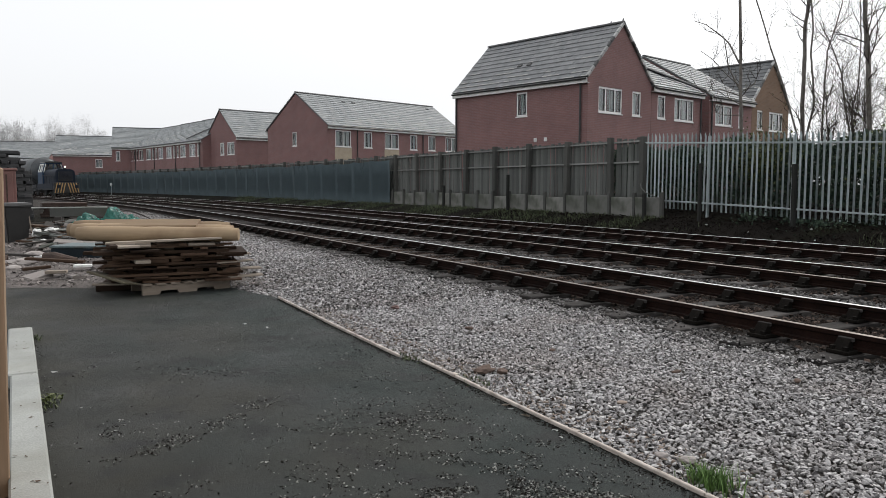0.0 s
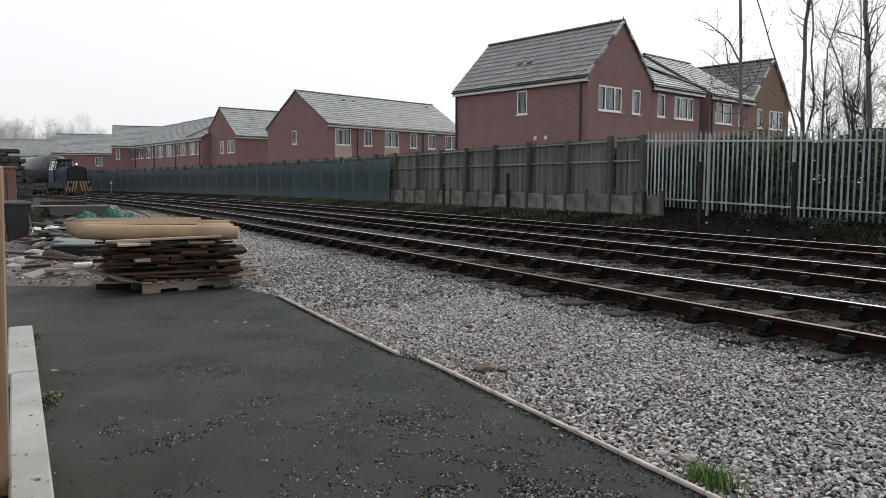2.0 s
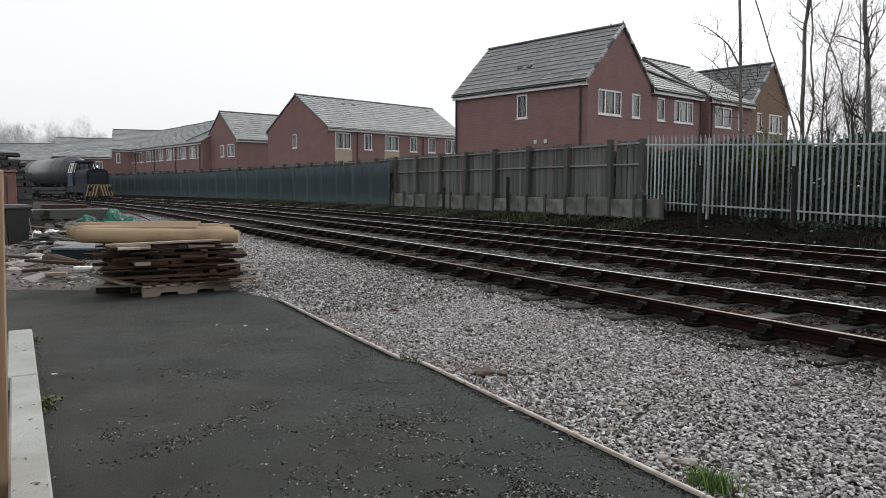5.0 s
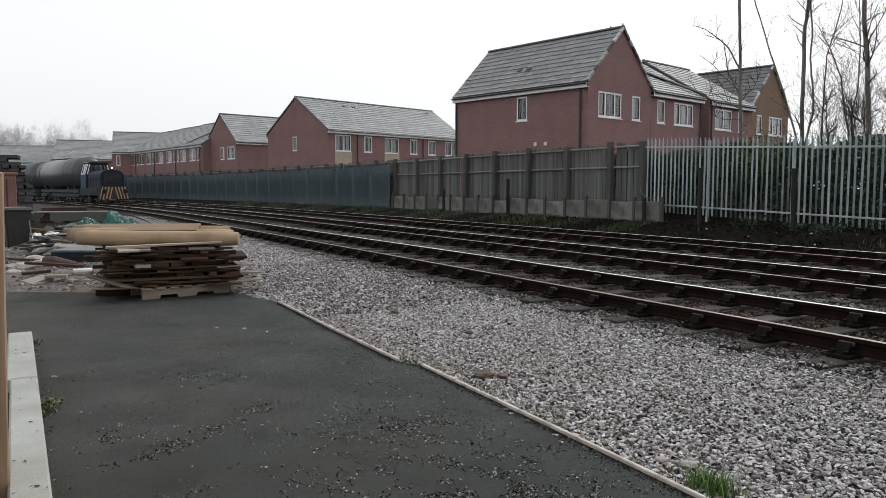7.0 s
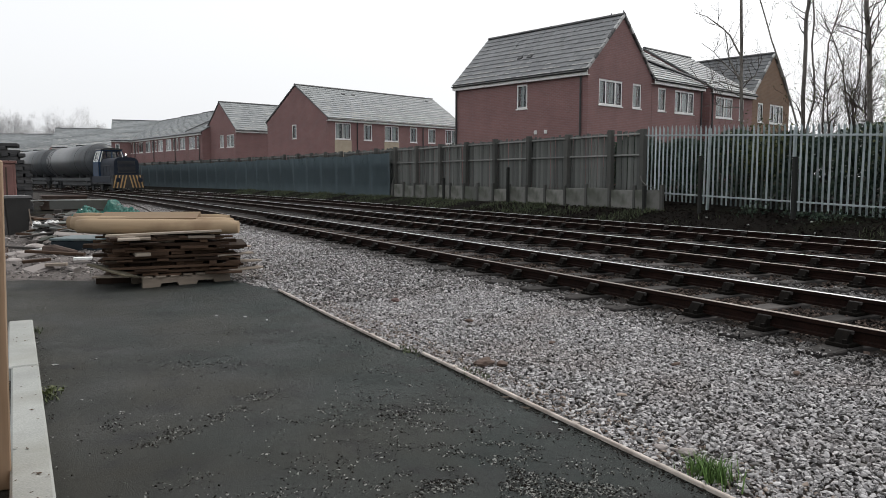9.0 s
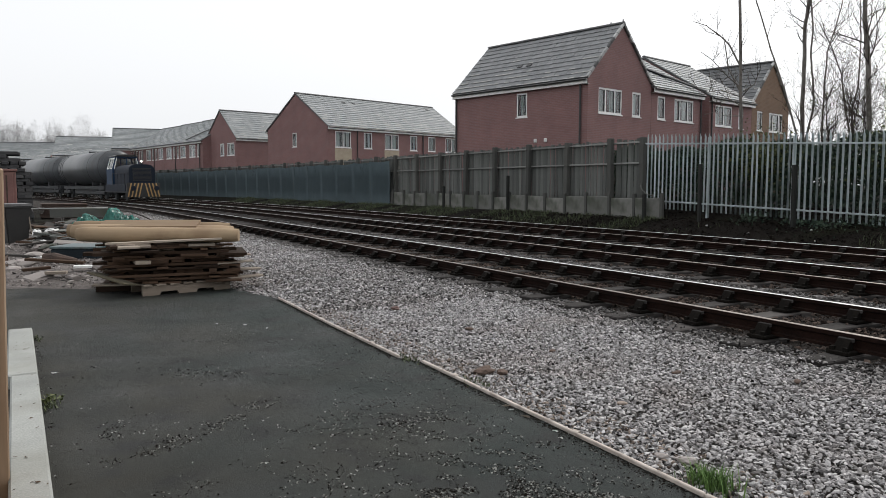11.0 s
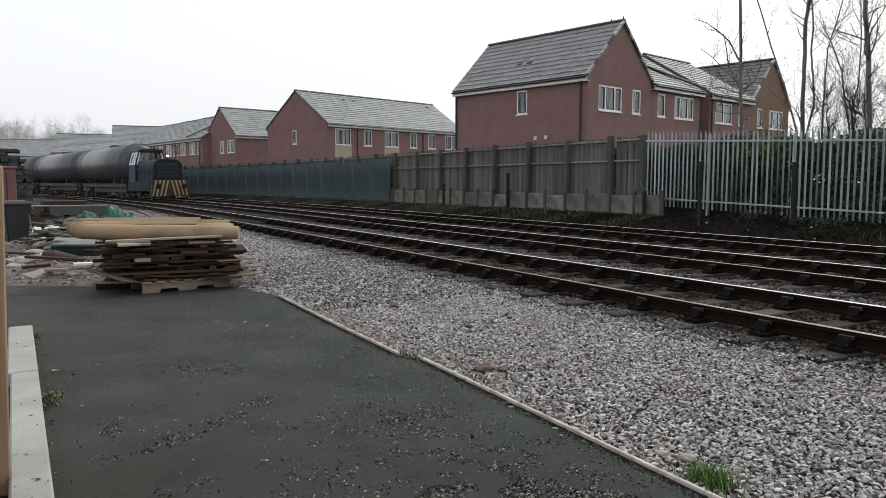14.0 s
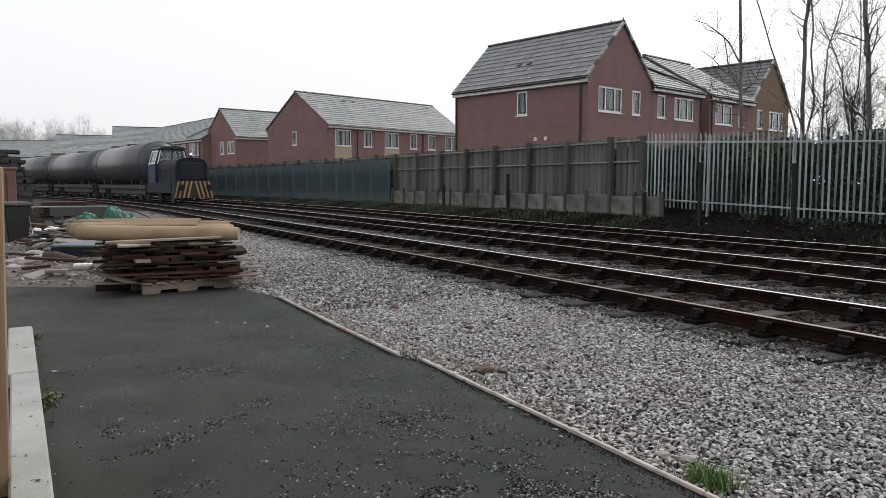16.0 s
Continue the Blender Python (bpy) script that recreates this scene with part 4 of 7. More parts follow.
    # dark screening hung over the fence along the far stretch
    for k in range(8, 40):
        y = 18.92 + (k - 1) * bay
        bm = bmesh.new()
        n = 8
        cols = []
        for i in range(n + 1):
            sag = 0.05 * math.sin(math.pi * i / n)
            cols.append([bm.verts.new((0.015 * math.sin(i * 2.4 + k + j), bay * i / n * 0.998, z + (-sag if j == 3 else 0))) for j, z in enumerate((0.36, 1.1, 1.9, 2.72 + 0.03 * math.sin(k * 1.7)))])
        for a, b in zip(cols, cols[1:]):
            for j in range(3):
                bm.faces.new((a[j], b[j], b[j + 1], a[j + 1]))
        bmesh.ops.solidify(bm, geom=bm.faces[:], thickness=0.006)
        ob = part("screening", bm, M_NET, th, "dark teal screening sheet", smooth=True)
        ob.matrix_local = pose(bend(FENCE_X - 0.40, y), y, 0, 0, 0, bend_angle(y + bay / 2))
    # a pale cable that runs down from the end post and along the wall's end
    bm = bmesh.new()
    tube(bm, [(FENCE_X - 0.16, 17.42, 1.50), (FENCE_X - 0.3, 17.25, 1.36), (FENCE_X - 0.36, 16.98, 1.20), (FENCE_X - 0.37, 16.7, 1.13), (FENCE_X - 0.37, 16.40, 1.0)], [0.012] * 5, 8)
    part("cable", bm, M_CONC_OLD, wall, "pale cable hanging down to the wall", smooth=True)


build_fence()


def build_palisade():
    th = empty("palisade_fence", pose(0, 0, 0), "galvanised steel palisade fence with pointed pales", "fence")

    def top(y):
        return 2.46 + 0.0444 * (y - 9.79)

    def low(y):
        return 0.76 + 0.030 * (y - 9.79)

    bm = bmesh.new()
    # a pale of W section, its head cut to three points
    prof = [(-0.031, 0.0), (-0.017, -0.022), (0.0, 0.0), (0.017, -0.022), (0.031, 0.0)]
    heads = [1.075, 1.10, 1.125, 1.10, 1.075]
    lo = [bm.verts.new((p[1], p[0], 0)) for p in prof]
    hi = [bm.verts.new((p[1] - 0.0, p[0], h)) for p, h in zip(prof, heads)]
    for k in range(4):
        bm.faces.new((lo[k], lo[k + 1], hi[k + 1], hi[k]))
    bmesh.ops.solidify(bm, geom=bm.faces[:], thickness=0.003)
    pale = bpy.data.meshes.new("pale")
    bm.to_mesh(pale)
    bm.free()
    pale.materials.append(M_PALE)
    y, k = 17.25, 0
    pitch = 2.75 / 17
    while y > -6:
        zt, zl = top(y) + 0.05, low(y) - 0.24
        h = (zt - zl)
        ob = share("pale", pale, th, pose(FENCE_X - 0.03, y, zl, random.uniform(-0.5, 0.5), random.uniform(-0.5, 0.5), 0) @ Matrix.Diagonal((1, 1, h, 1)))
        y -= pitch
        k += 1
    y = 17.3 - 2.4
    while y > -6:
        part("post", boxbm(FENCE_X + 0.0, FENCE_X + 0.1, y - 0.03, y + 0.03, 0.3, top(y) + 0.2, bevel=0.008), M_PALE, th)
        y -= 2.75
    for f in (top, low):
        bm = bmesh.new()
        prism(bm, [(17.3, f(17.3)), (-6, f(-6)), (-6, f(-6) + 0.022), (17.3, f(17.3) + 0.022)], 0, FENCE_X - 0.105, FENCE_X - 0.055)
        prism(bm, [(17.3, f(17.3) - 0.025), (-6, f(-6) - 0.025), (-6, f(-6) - 0.001), (17.3, f(17.3) - 0.001)], 0, FENCE_X - 0.063, FENCE_X - 0.056)
        part("rail", bm, M_PALE, th, "horizontal steel rail")
    # old timber posts before it, left from an earlier fence
    for x, y, h, w in ((17.25, 14.77, 1.66, 0.055), (17.2, 11.73, 1.58, 0.065), (17.2, 16.9, 0.78, 0.065), (17.15, 24.3, 1.45, 0.06), (17.2, 29.5, 1.0, 0.06)):
        ob = obj("old_fence_post", boxbm(-w, w, -w * 0.7, w * 0.7, -0.3, h, bevel=0.012), M_STUMP)
        ob.matrix_world = pose(x, y, land(x, y), random.uniform(-1, 1), random.uniform(-1, 1), random.uniform(-8, 8))
        tagged(ob, "dark weathered timber post from an older fence", "post", "old fence posts")


build_palisade()


# ---- the train ----
def wheel_bm(r=0.5, w=0.13):
    bm = bmesh.new()
    tube(bm, [(0, 0, -w / 2), (0, 0, -w / 2 + 0.03), (0, 0, -w / 2 + 0.031), (0, 0, w / 2)], [r + 0.03, r + 0.03, r, r - 0.01], 24)
    bmesh.ops.rotate(bm, verts=bm.verts[:], cent=(0, 0, 0), matrix=Matrix.Rotation(math.pi / 2, 3, "Y"))
    for k in range(5):
        box(bm, w / 2 - 0.03, w / 2 + 0.02, -0.04, 0.04, 0.1, r - 0.08, m=Matrix.Rotation(k * math.tau / 5, 4, "X"))
    return bm


def build_loco():
    """A small shunter: its front at y=0 looking along -y, body to y=7.3; z=0 on the rail."""
    th = empty("diesel_shunter", pose(0, 0, 0), "blue diesel shunting locomotive with striped buffer beam pulling black tank wagons", "locomotive")
    part("frame", boxbm(-1.2, 1.2, 0.1, 7.25, 0.62, 1.05, bevel=0.03), M_UNDER, th)
    part("side_skirt", boxbm(-1.24, -1.2, 0.6, 7.2, 0.75, 1.3, bevel=0.02), M_NAVY, th)
    part("side_skirt", boxbm(1.2, 1.24, 0.6, 7.2, 0.75, 1.3, bevel=0.02), M_NAVY, th)
    beam = part("buffer_beam", boxbm(-1.25, 1.25, -0.06, 0.1, 0.32, 1.42, bevel=0.02), M_BLACK, th, "buffer beam with yellow and black warning stripes")
    for side in (-1, 1):
        for k in range(4):
            x0 = 0.20 + k * 0.27
            pts = [(x0, 0.34), (x0 + 0.105, 0.34), (x0 - 0.155, 1.40), (x0 - 0.26, 1.40)]
            pts = [(min(max(px_ + 0.13, 0.02), 1.235) * side, pz_) for px_, pz_ in pts]
            bm = bmesh.new()
            prism(bm, pts if side > 0 else pts[::-1], 1, -0.075, -0.062)
            part("stripe", bm, M_YELLOW, beam, "yellow warning stripe")
        bm = bmesh.new()
        tube(bm, [(side * 0.87, -0.06, 1.0), (side * 0.87, -0.42, 1.0), (side * 0.87, -0.421, 1.0), (side * 0.87, -0.46, 1.0)], [0.09, 0.09, 0.2, 0.18], 16)
        part("buffer", bm, M_NAVY, th, "round sprung buffer")
    # bonnet with a rounded top and a radiator at its nose
    crown = [(1.0 * math.copysign(abs(math.cos(a)) ** 0.55, math.cos(a)), 2.25 + 0.65 * math.sin(a) ** 0.75) for a in [math.pi * k / 16 for k in range(17)]]
    bm = bmesh.new()
    prism(bm, [(-1.0, 1.05), (1.0, 1.05)] + crown, 1, 0.35, 5.0)
    bonnet = part("bonnet", bm, M_NAVY, th, "dark navy engine bonnet")
    part("radiator_grille", boxbm(-0.7, 0.7, 0.31, 0.346, 1.6, 2.6), M_BLACK, bonnet, "black radiator grille")
    for k in range(9):
        part("slat", boxbm(-0.66, 0.66, 0.285, 0.308, 1.68 + k * 0.1, 1.72 + k * 0.1), M_NAVY, bonnet)
    for side in (-1, 1):
        for k in range(4):
            x = side * 1.002
            part("bonnet_door", boxbm(min(x, x + side * 0.02), max(x, x + side * 0.02), 0.6 + k * 1.1, 1.6 + k * 1.1, 1.2, 2.2, bevel=0.008), M_NAVY, bonnet)
    bm = bmesh.new()
    tube(bm, [(0.3, 3.6, 2.86), (0.3, 3.6, 3.15)], [0.1, 0.1], 12)
    part("exhaust", bm, M_UNDER, th, "exhaust stack")
    part("lamp_bracket", boxbm(-0.09, 0.09, 0.42, 0.6, 2.895, 3.03), M_UNDER, th)
    bm = bmesh.new()
    tube(bm, [(0, 0.62, 3.12), (0, 0.40, 3.12)], [0.075, 0.09], 16)
    lamp = part("headlamp", bm, M_UNDER, th, "lit round headlamp")
    bm = bmesh.new()
    tube(bm, [(0, 0.395, 3.12), (0, 0.385, 3.12)], [0.06, 0.05], 16)
    part("lens", bm, M_LAMP, lamp, "glowing lamp lens")
    # cab, drawn in above the waist, under a low arched roof
    y0, y1, waist, head, top = 5.0, 7.1, 2.58, 3.52, 3.64

    def drawn_in(bm):
        for v in bm.verts:
            if v.co.z > waist:
                v.co.x *= 1 - 0.26 * (v.co.z - waist) / (top - waist)
        return bm

    part("cab_floor", boxbm(-1.14, 1.14, y0, y1, 1.05, 1.15), M_UNDER, th)
    for side in (-1, 1):
        x0, x1 = sorted((side * 1.16, side * 1.10))
        bm = bmesh.new()
        box(bm, x0, x1, y0, y1, 1.15, waist)
        for a, b in ((y0, y0 + 0.15), (y0 + 0.9, y0 + 1.1), (y0 + 1.85, y1)):
            box(bm, x0, x1, a, b, waist, head)
        box(bm, x0, x1, y0, y1, head, top)
        wall = part("cab_side", drawn_in(bm), M_BLUE, th, "blue cab side with white-framed windows")
        for a, b in ((y0 + 0.15, y0 + 0.9), (y0 + 1.1, y0 + 1.85)):
            bm = bmesh.new()
            f = 0.09
            xo, xi = (x0 - 0.02, x0 + 0.02) if side < 0 else (x1 - 0.02, x1 + 0.02)
            box(bm, xo, xi, a - 0.02, a + f, waist, head)
            box(bm, xo, xi, b - f, b + 0.02, waist, head)
            box(bm, xo, xi, a + f, b - f, waist, waist + f)
            box(bm, xo, xi, a + f, b - f, head - f, head)
            part("window_frame", drawn_in(bm), M_WHITE, wall, "white window frame")
            part("pane", drawn_in(boxbm(side * 1.13 - 0.005, side * 1.13 + 0.005, a, b, waist, head)), M_GLASS, wall)
    for y, front_end in ((y0, True), (y1 - 0.06, False)):
        bm = bmesh.new()
        box(bm, -1.10, 1.10, y, y + 0.06, 1.15, waist)
        for a, b in ((-1.10, -1.02), (-0.06, 0.06), (1.02, 1.10)):
            box(bm, a, b, y, y + 0.06, waist, head)
        box(bm, -1.10, 1.10, y, y + 0.06, head, top)
        end = part("cab_end", drawn_in(bm), M_BLUE, th)
        for a, b in ((-1.02, -0.06), (0.06, 1.02)):
            part("pane", drawn_in(boxbm(a, b, y + 0.025, y + 0.035, waist, head)), M_GLASS, end)
            if front_end:
                bm = bmesh.new()
                lo_, hi_ = (a - 0.02, a + 0.05) if a < -0.5 else (b - 0.05, b + 0.02)
                box(bm, lo_, hi_, y - 0.02, y - 0.002, waist, head)
                part("window_frame", drawn_in(bm), M_WHITE, end, "white window frame")
    bm = bmesh.new()
    arc = [(0.93 * math.cos(math.pi * k / 14), top + 0.005 + 0.17 * math.sin(math.pi * k / 14)) for k in range(15)]
    prism(bm, arc, 1, y0 - 0.15, y1 + 0.15)
    part("cab_roof", bm, M_BLACK, th, "dark arched cab roof")
    for side in (-1, 1):
        bm = bmesh.new()
        for y in (0.75, 4.75):
            tube(bm, [(side * 1.22, y, 1.3), (side * 1.22, y, 2.2)], [0.02, 0.02], 6)
        tube(bm, [(side * 1.22, 0.75, 2.2), (side * 1.22, 4.75, 2.2)], [0.02, 0.02], 6)
        part("handrail", bm, M_UNDER, th)
        for k in range(2):
            part("step", boxbm(min(side * 1.05, side * 1.32), max(side * 1.05, side * 1.32), 5.2, 5.7, 0.3 + k * 0.35, 0.34 + k * 0.35), M_UNDER, th)
    wheels = []
    for y in (1.9, 5.5):
        for side in (-1, 1):
            wh = part("wheel", wheel_bm(0.53), M_UNDER, th)
            wh.matrix_local = pose(side * 0.76, y, 0.53, 0, 0, 0 if side > 0 else 180)
            wheels.append(wh)
        bm = bmesh.new()
        tube(bm, [(-0.7, y, 0.53), (0.7, y, 0.53)], [0.08, 0.08], 10)
        part("axle", bm, M_UNDER, th)
    return th, wheels


WAGON_WHEEL_R = 0.46


def build_wagon():
    """A bogie tank wagon: front at y=0, 17 m over its ends; z=0 on the rail."""
    th = empty("tank_wagon", pose(0, 0, 0), "black cylindrical bogie tank wagon with grimy shiny sides", "tank wagon", "tank wagons")
    L, r, zc = 17.05, 1.53, 2.78
    prof = [(0.45, 0.0), (0.46, 0.45), (0.52, 0.9), (0.62, 1.25), (0.85, r), (L - 0.85, r), (L - 0.62, 1.25), (L - 0.52, 0.9), (L - 0.46, 0.45), (L - 0.45, 0.0)]
    bm = bmesh.new()
    tube(bm, [(0, y, zc) for y, _ in prof], [max(q, 0.01) for _, q in prof], 40)
    tank = part("tank", bm, M_TANK, th, "black riveted tank barrel", smooth=True)
    for y in (0.9, 4.6, L - 2.6, L - 1.9, L - 1.2):
        bm = bmesh.new()
        tube(bm, [(0, y - 0.06, zc), (0, y - 0.055, zc), (0, y + 0.055, zc), (0, y + 0.06, zc)], [r - 0.01, r + 0.018, r + 0.018, r - 0.01], 40, cap=False)
        part("band", bm, M_UNDER, tank, "tank band", smooth=True)
    bm = bmesh.new()
    tube(bm, [(0, L / 2, zc + r - 0.05), (0, L / 2, zc + r + 0.12)], [0.35, 0.33], 20)
    part("filler_lid", bm, M_UNDER, th, "round filler lid")
    part("walkway", boxbm(-0.35, 0.35, L / 2 - 1.6, L / 2 - 0.5, zc + r + 0.02, zc + r + 0.06), M_UNDER, th)
    part("solebar", boxbm(-1.0, -0.85, 0.3, L - 0.3, 0.85, 1.15), M_UNDER, th)
    part("solebar", boxbm(0.85, 1.0, 0.3, L - 0.3, 0.85, 1.15), M_UNDER, th)
    for y in (0.3, L - 0.45):
        part("headstock", boxbm(-1.25, 1.25, y, y + 0.15, 0.8, 1.2), M_UNDER, th)
    for y in (0.3, L - 0.3):
        d = -1 if y < 1 else 1
        for side in (-1, 1):
            bm = bmesh.new()
            tube(bm, [(side * 0.87, y, 1.0), (side * 0.87, y + d * 0.25, 1.0), (side * 0.87, y + d * 0.251, 1.0), (side * 0.87, y + d * 0.29, 1.0)], [0.09, 0.09, 0.22, 0.2], 12)
            part("buffer", bm, M_UNDER, th)
    part("brake_gear", boxbm(-0.8, 0.8, 4.2, L - 4.2, 0.38, 0.84, bevel=0.05), M_UNDER, th)
    for y in (2.6, 5.2, L - 5.2, L - 2.6):
        part("saddle", boxbm(-0.95, 0.95, y - 0.12, y + 0.12, 1.1, 1.55), M_UNDER, th)
    for yb in (2.2, L - 2.2):
        bogie = part("bogie", boxbm(-1.1, 1.1, yb - 0.25, yb + 0.25, 0.55, 0.85), M_UNDER, th)
        for side in (-1, 1):
            x0, x1 = sorted((side * 0.95, side * 1.08))
            part("side_frame", boxbm(x0, x1, yb - 1.35, yb + 1.35, 0.42, 0.72, bevel=0.05), M_UNDER, bogie)
        for y in (yb - 0.95, yb + 0.95):
            for side in (-1, 1):
                wh = part("wheel", wheel_bm(WAGON_WHEEL_R), M_UNDER, bogie)
                wh.matrix_local = pose(side * 0.76, y, 0.46, 0, 0, 0 if side > 0 else 180)
            bm = bmesh.new()
            tube(bm, [(-0.7, y, 0.46), (0.7, y, 0.46)], [0.07, 0.07], 8)
            part("axle", bm, M_UNDER, bogie)
    return th


LOCO, LOCO_WHEELS = build_loco()
WAGON = build_wagon()
WAGONS = [WAGON] + [copy_thing(WAGON, pose(0, 0, 0)) for _ in range(3)]


# ---- the foreground: kerb, post, timber on the pallet ----
def build_kerb():
    th = empty("kerb", pose(0, 0, 0), "pale concrete kerb slabs along the fence", "kerb")
    for y0, y1, dz in ((-3.4, -0.3, 0), (-0.29, 2.9, 0.002), (2.91, 6.11, -0.002), (6.12, 8.1, 0.002)):
        part("slab", boxbm(-0.085 if y1 < 7 else -0.11, 0.092, y0, y1, -0.15, 0.10 + dz, bevel=0.012), M_CONC, th)


def build_post_fence():
    th = empty("timber_railing", pose(0, 0, 0), "new planed timber post with boards nailed behind it", "fence")
    ob = part("post", boxbm(-0.105, 0.0, 3.95, 4.05, 0.0, 1.56, bevel=0.006), M_POSTWOOD, th)
    ob.matrix_local = pose(-0.081, 0, 0, 0, 1.5, 0)
    for k in range(12):
        part("board", boxbm(-0.24, -0.215, 3.94 - k * 0.16 - 0.15, 3.94 - k * 0.16, 0.02, 1.5, bevel=0.003), M_POSTWOOD, th)


build_kerb()
build_post_fence()


def build_pallet_stack():
    rng = random.Random(4)
    pal = empty("pallet", pose(2.0, 11.0, 0.0, 0, 0, 8), "worn softwood pallet carrying stacked planks", "pallet")
    for y in (-0.5, 0.0, 0.5):
        bm = bmesh.new()
        prism(bm, [(-0.66, 0.0), (-0.44, 0.0), (-0.42, 0.045), (-0.20, 0.045), (-0.18, 0.0), (0.06, 0.0), (0.08, 0.045), (0.30, 0.045), (0.32, 0.0), (0.54, 0.0), (0.54, 0.125), (-0.66, 0.125)], 1, y - 0.03, y + 0.03)
        part("stringer", bm, M_PALLET, pal, "notched stringer")
    for k in range(7):
        x = -0.66 + k * 0.18
        part("deck_board", boxbm(x, x + 0.12, -0.56, 0.56, 0.127, 0.149, bevel=0.003), M_PALLET, pal)
    m = pose(1.95, 11.0, 0.0, 0, 0, -8)
    brown, pale = "rough brown timber plank in the stack on the pallet", "bleached timber plank in the stack on the pallet"
    z, layer = 0.151, 0
    while z < 0.655:
        h = rng.choice((0.026, 0.034, 0.045))
        if layer % 2 == 0:  # boards laid away from us, their sawn ends in front
            x = -0.90 + rng.uniform(-0.04, 0.10)
            right = 0.86 - 0.72 * (z - 0.15) + rng.uniform(-0.10, 0.10)
            while x < right:
                w = rng.choice((0.10, 0.15, 0.2, 0.28, 0.36))
                y0 = -0.56 + rng.uniform(-0.10, 0.15) - (rng.choice((0.0, 0.08, 0.16)) if z > 0.57 else 0.0)
                light = rng.random() < (0.4 if z > 0.57 else 0.02)
                if rng.random() > 0.10:
                    ob = obj("plank", boxbm(x, x + w - 0.006, y0, 0.5 + rng.uniform(-0.1, 0.1), z, z + h - rng.choice((0.0, 0.0, 0.006)), bevel=0.003), M_PLANK_TOP if light else M_PLANK)
                    ob.matrix_world = m @ pose(0, 0, 0, rng.uniform(-0.8, 0.8), rng.uniform(-0.7, 0.7), rng.uniform(-8, 8))
                    tagged(ob, pale if light else brown, "plank", "planks on the pallet")
                x += w
        else:  # boards laid across, their ends jutting out at the sides
            y = -0.54 + rng.uniform(-0.03, 0.03)
            while y < 0.5:
                w = rng.choice((0.1, 0.15, 0.2))
                L = rng.uniform(1.2, 1.8)
                s = rng.choice((-1, 1))
                c = s * (0.86 - (0.62 if s > 0 else 0.0) * (z - 0.15) - L / 2 + rng.uniform(-0.06, 0.10))
                light = rng.random() < 0.10 and y > -0.3
                ob = obj("plank", boxbm(c - L / 2, c + L / 2, y, y + w - 0.006, z, z + h, bevel=0.003), M_PLANK_TOP if light else M_PLANK)
                ob.matrix_world = m @ pose(0, 0, 0, 0, 0, rng.uniform(-4, 4))
                tagged(ob, pale if light else brown, "plank", "planks on the pallet")
                y += w
        z += h + 0.002
        layer += 1
    top = z
    # loose boards that stick out of the stack, and a wide one leaning down beside the pallet
    for x, y, zz, L, w, rz, tilt, roll in ((-0.80, -0.62, 0.235, 0.6, 0.15, -38, 13, -10), (-0.82, -0.62, 0.16, 0.45, 0.08, -6, 1, 0), (0.92, -0.42, 0.165, 0.5, 0.08, 16, -1, 2),
                                           (0.88, -0.38, 0.27, 0.55, 0.07, 10, 1, 2), (0.78, -0.44, 0.38, 0.5, 0.07, 8, -2, 0), (0.76, -0.40, 0.48, 0.5, 0.06, 12, 1, 0), (-0.68, -0.45, 0.33, 0.5, 0.06, 4, 2, 0)):
        ob = obj("plank", boxbm(-L / 2, L / 2, -w, w, 0, 0.022, bevel=0.003), M_PLANK_OLIVE if w > 0.1 else M_PLANK_TOP)
        ob.matrix_world = m @ pose(x, y, zz, roll, tilt, rz)
        tagged(ob, "bleached loose board jutting from the stack", "plank", "planks on the pallet")
    ob = obj("timber_bearer", boxbm(-0.24, 0.24, -0.06, 0.06, 0.0, 0.11, bevel=0.006), M_PLANK)
    ob.matrix_world = m @ pose(-0.80, 0.0, 0.0, 0, 0, -4)
    tagged(ob, "short dark timber bearer on the ground beside the pallet", "timber", "bearers")
    ob = obj("plank", boxbm(-0.74, 0.74, -0.06, 0.06, 0, 0.028, bevel=0.003), M_PLANK_TOP)
    ob.matrix_world = m @ pose(-0.14, -0.52, top + 0.020, 0, -1.6, -5)
    tagged(ob, "pale board lying on top of the planks", "plank", "planks on the pallet")
    for x, y, zz, r, L, rz in ((1.71, 10.77, 0.112, 0.114, 2.16, -24), (1.68, 11.02, 0.135, 0.118, 2.2, -25), (1.72, 11.36, 0.17, 0.112, 2.2, -27), (1.62, 11.58, 0.12, 0.12, 2.1, -25)):
        bm = bmesh.new()
        k = 12
        tube(bm, [(-L / 2 + L * i / k, 0.003 * math.sin(i * 1.7 + x * 9), 0.002 * math.sin(i * 2.3)) for i in range(k + 1)], [r * (0.86 if i in (0, k) else 1.0) * (0.93 - 0.04 * i / k) * (1 + 0.008 * math.sin(i * 5 + y)) for i in range(k + 1)], 20)
        ob = obj("timber_pole", bm, M_NEWWOOD)
        for p in ob.data.polygons:
            p.use_smooth = len(p.vertices) == 4
        ob.matrix_world = pose(x, y, top + zz - 0.004, 0, 0.7, rz)
        tagged(ob, "peeled round pine fence pole on the plank stack", "timber pole", "poles on the stack")
    ob = obj("wooden_board", boxbm(-0.67, 0.67, -0.15, 0.15, 0, 0.055, bevel=0.005), M_NEWWOOD)
    ob.matrix_world = pose(1.65, 11.10, top + 0.205, 15, 0, -25)
    tagged(ob, "pale wooden board lying on the poles", "board")


build_pallet_stack()




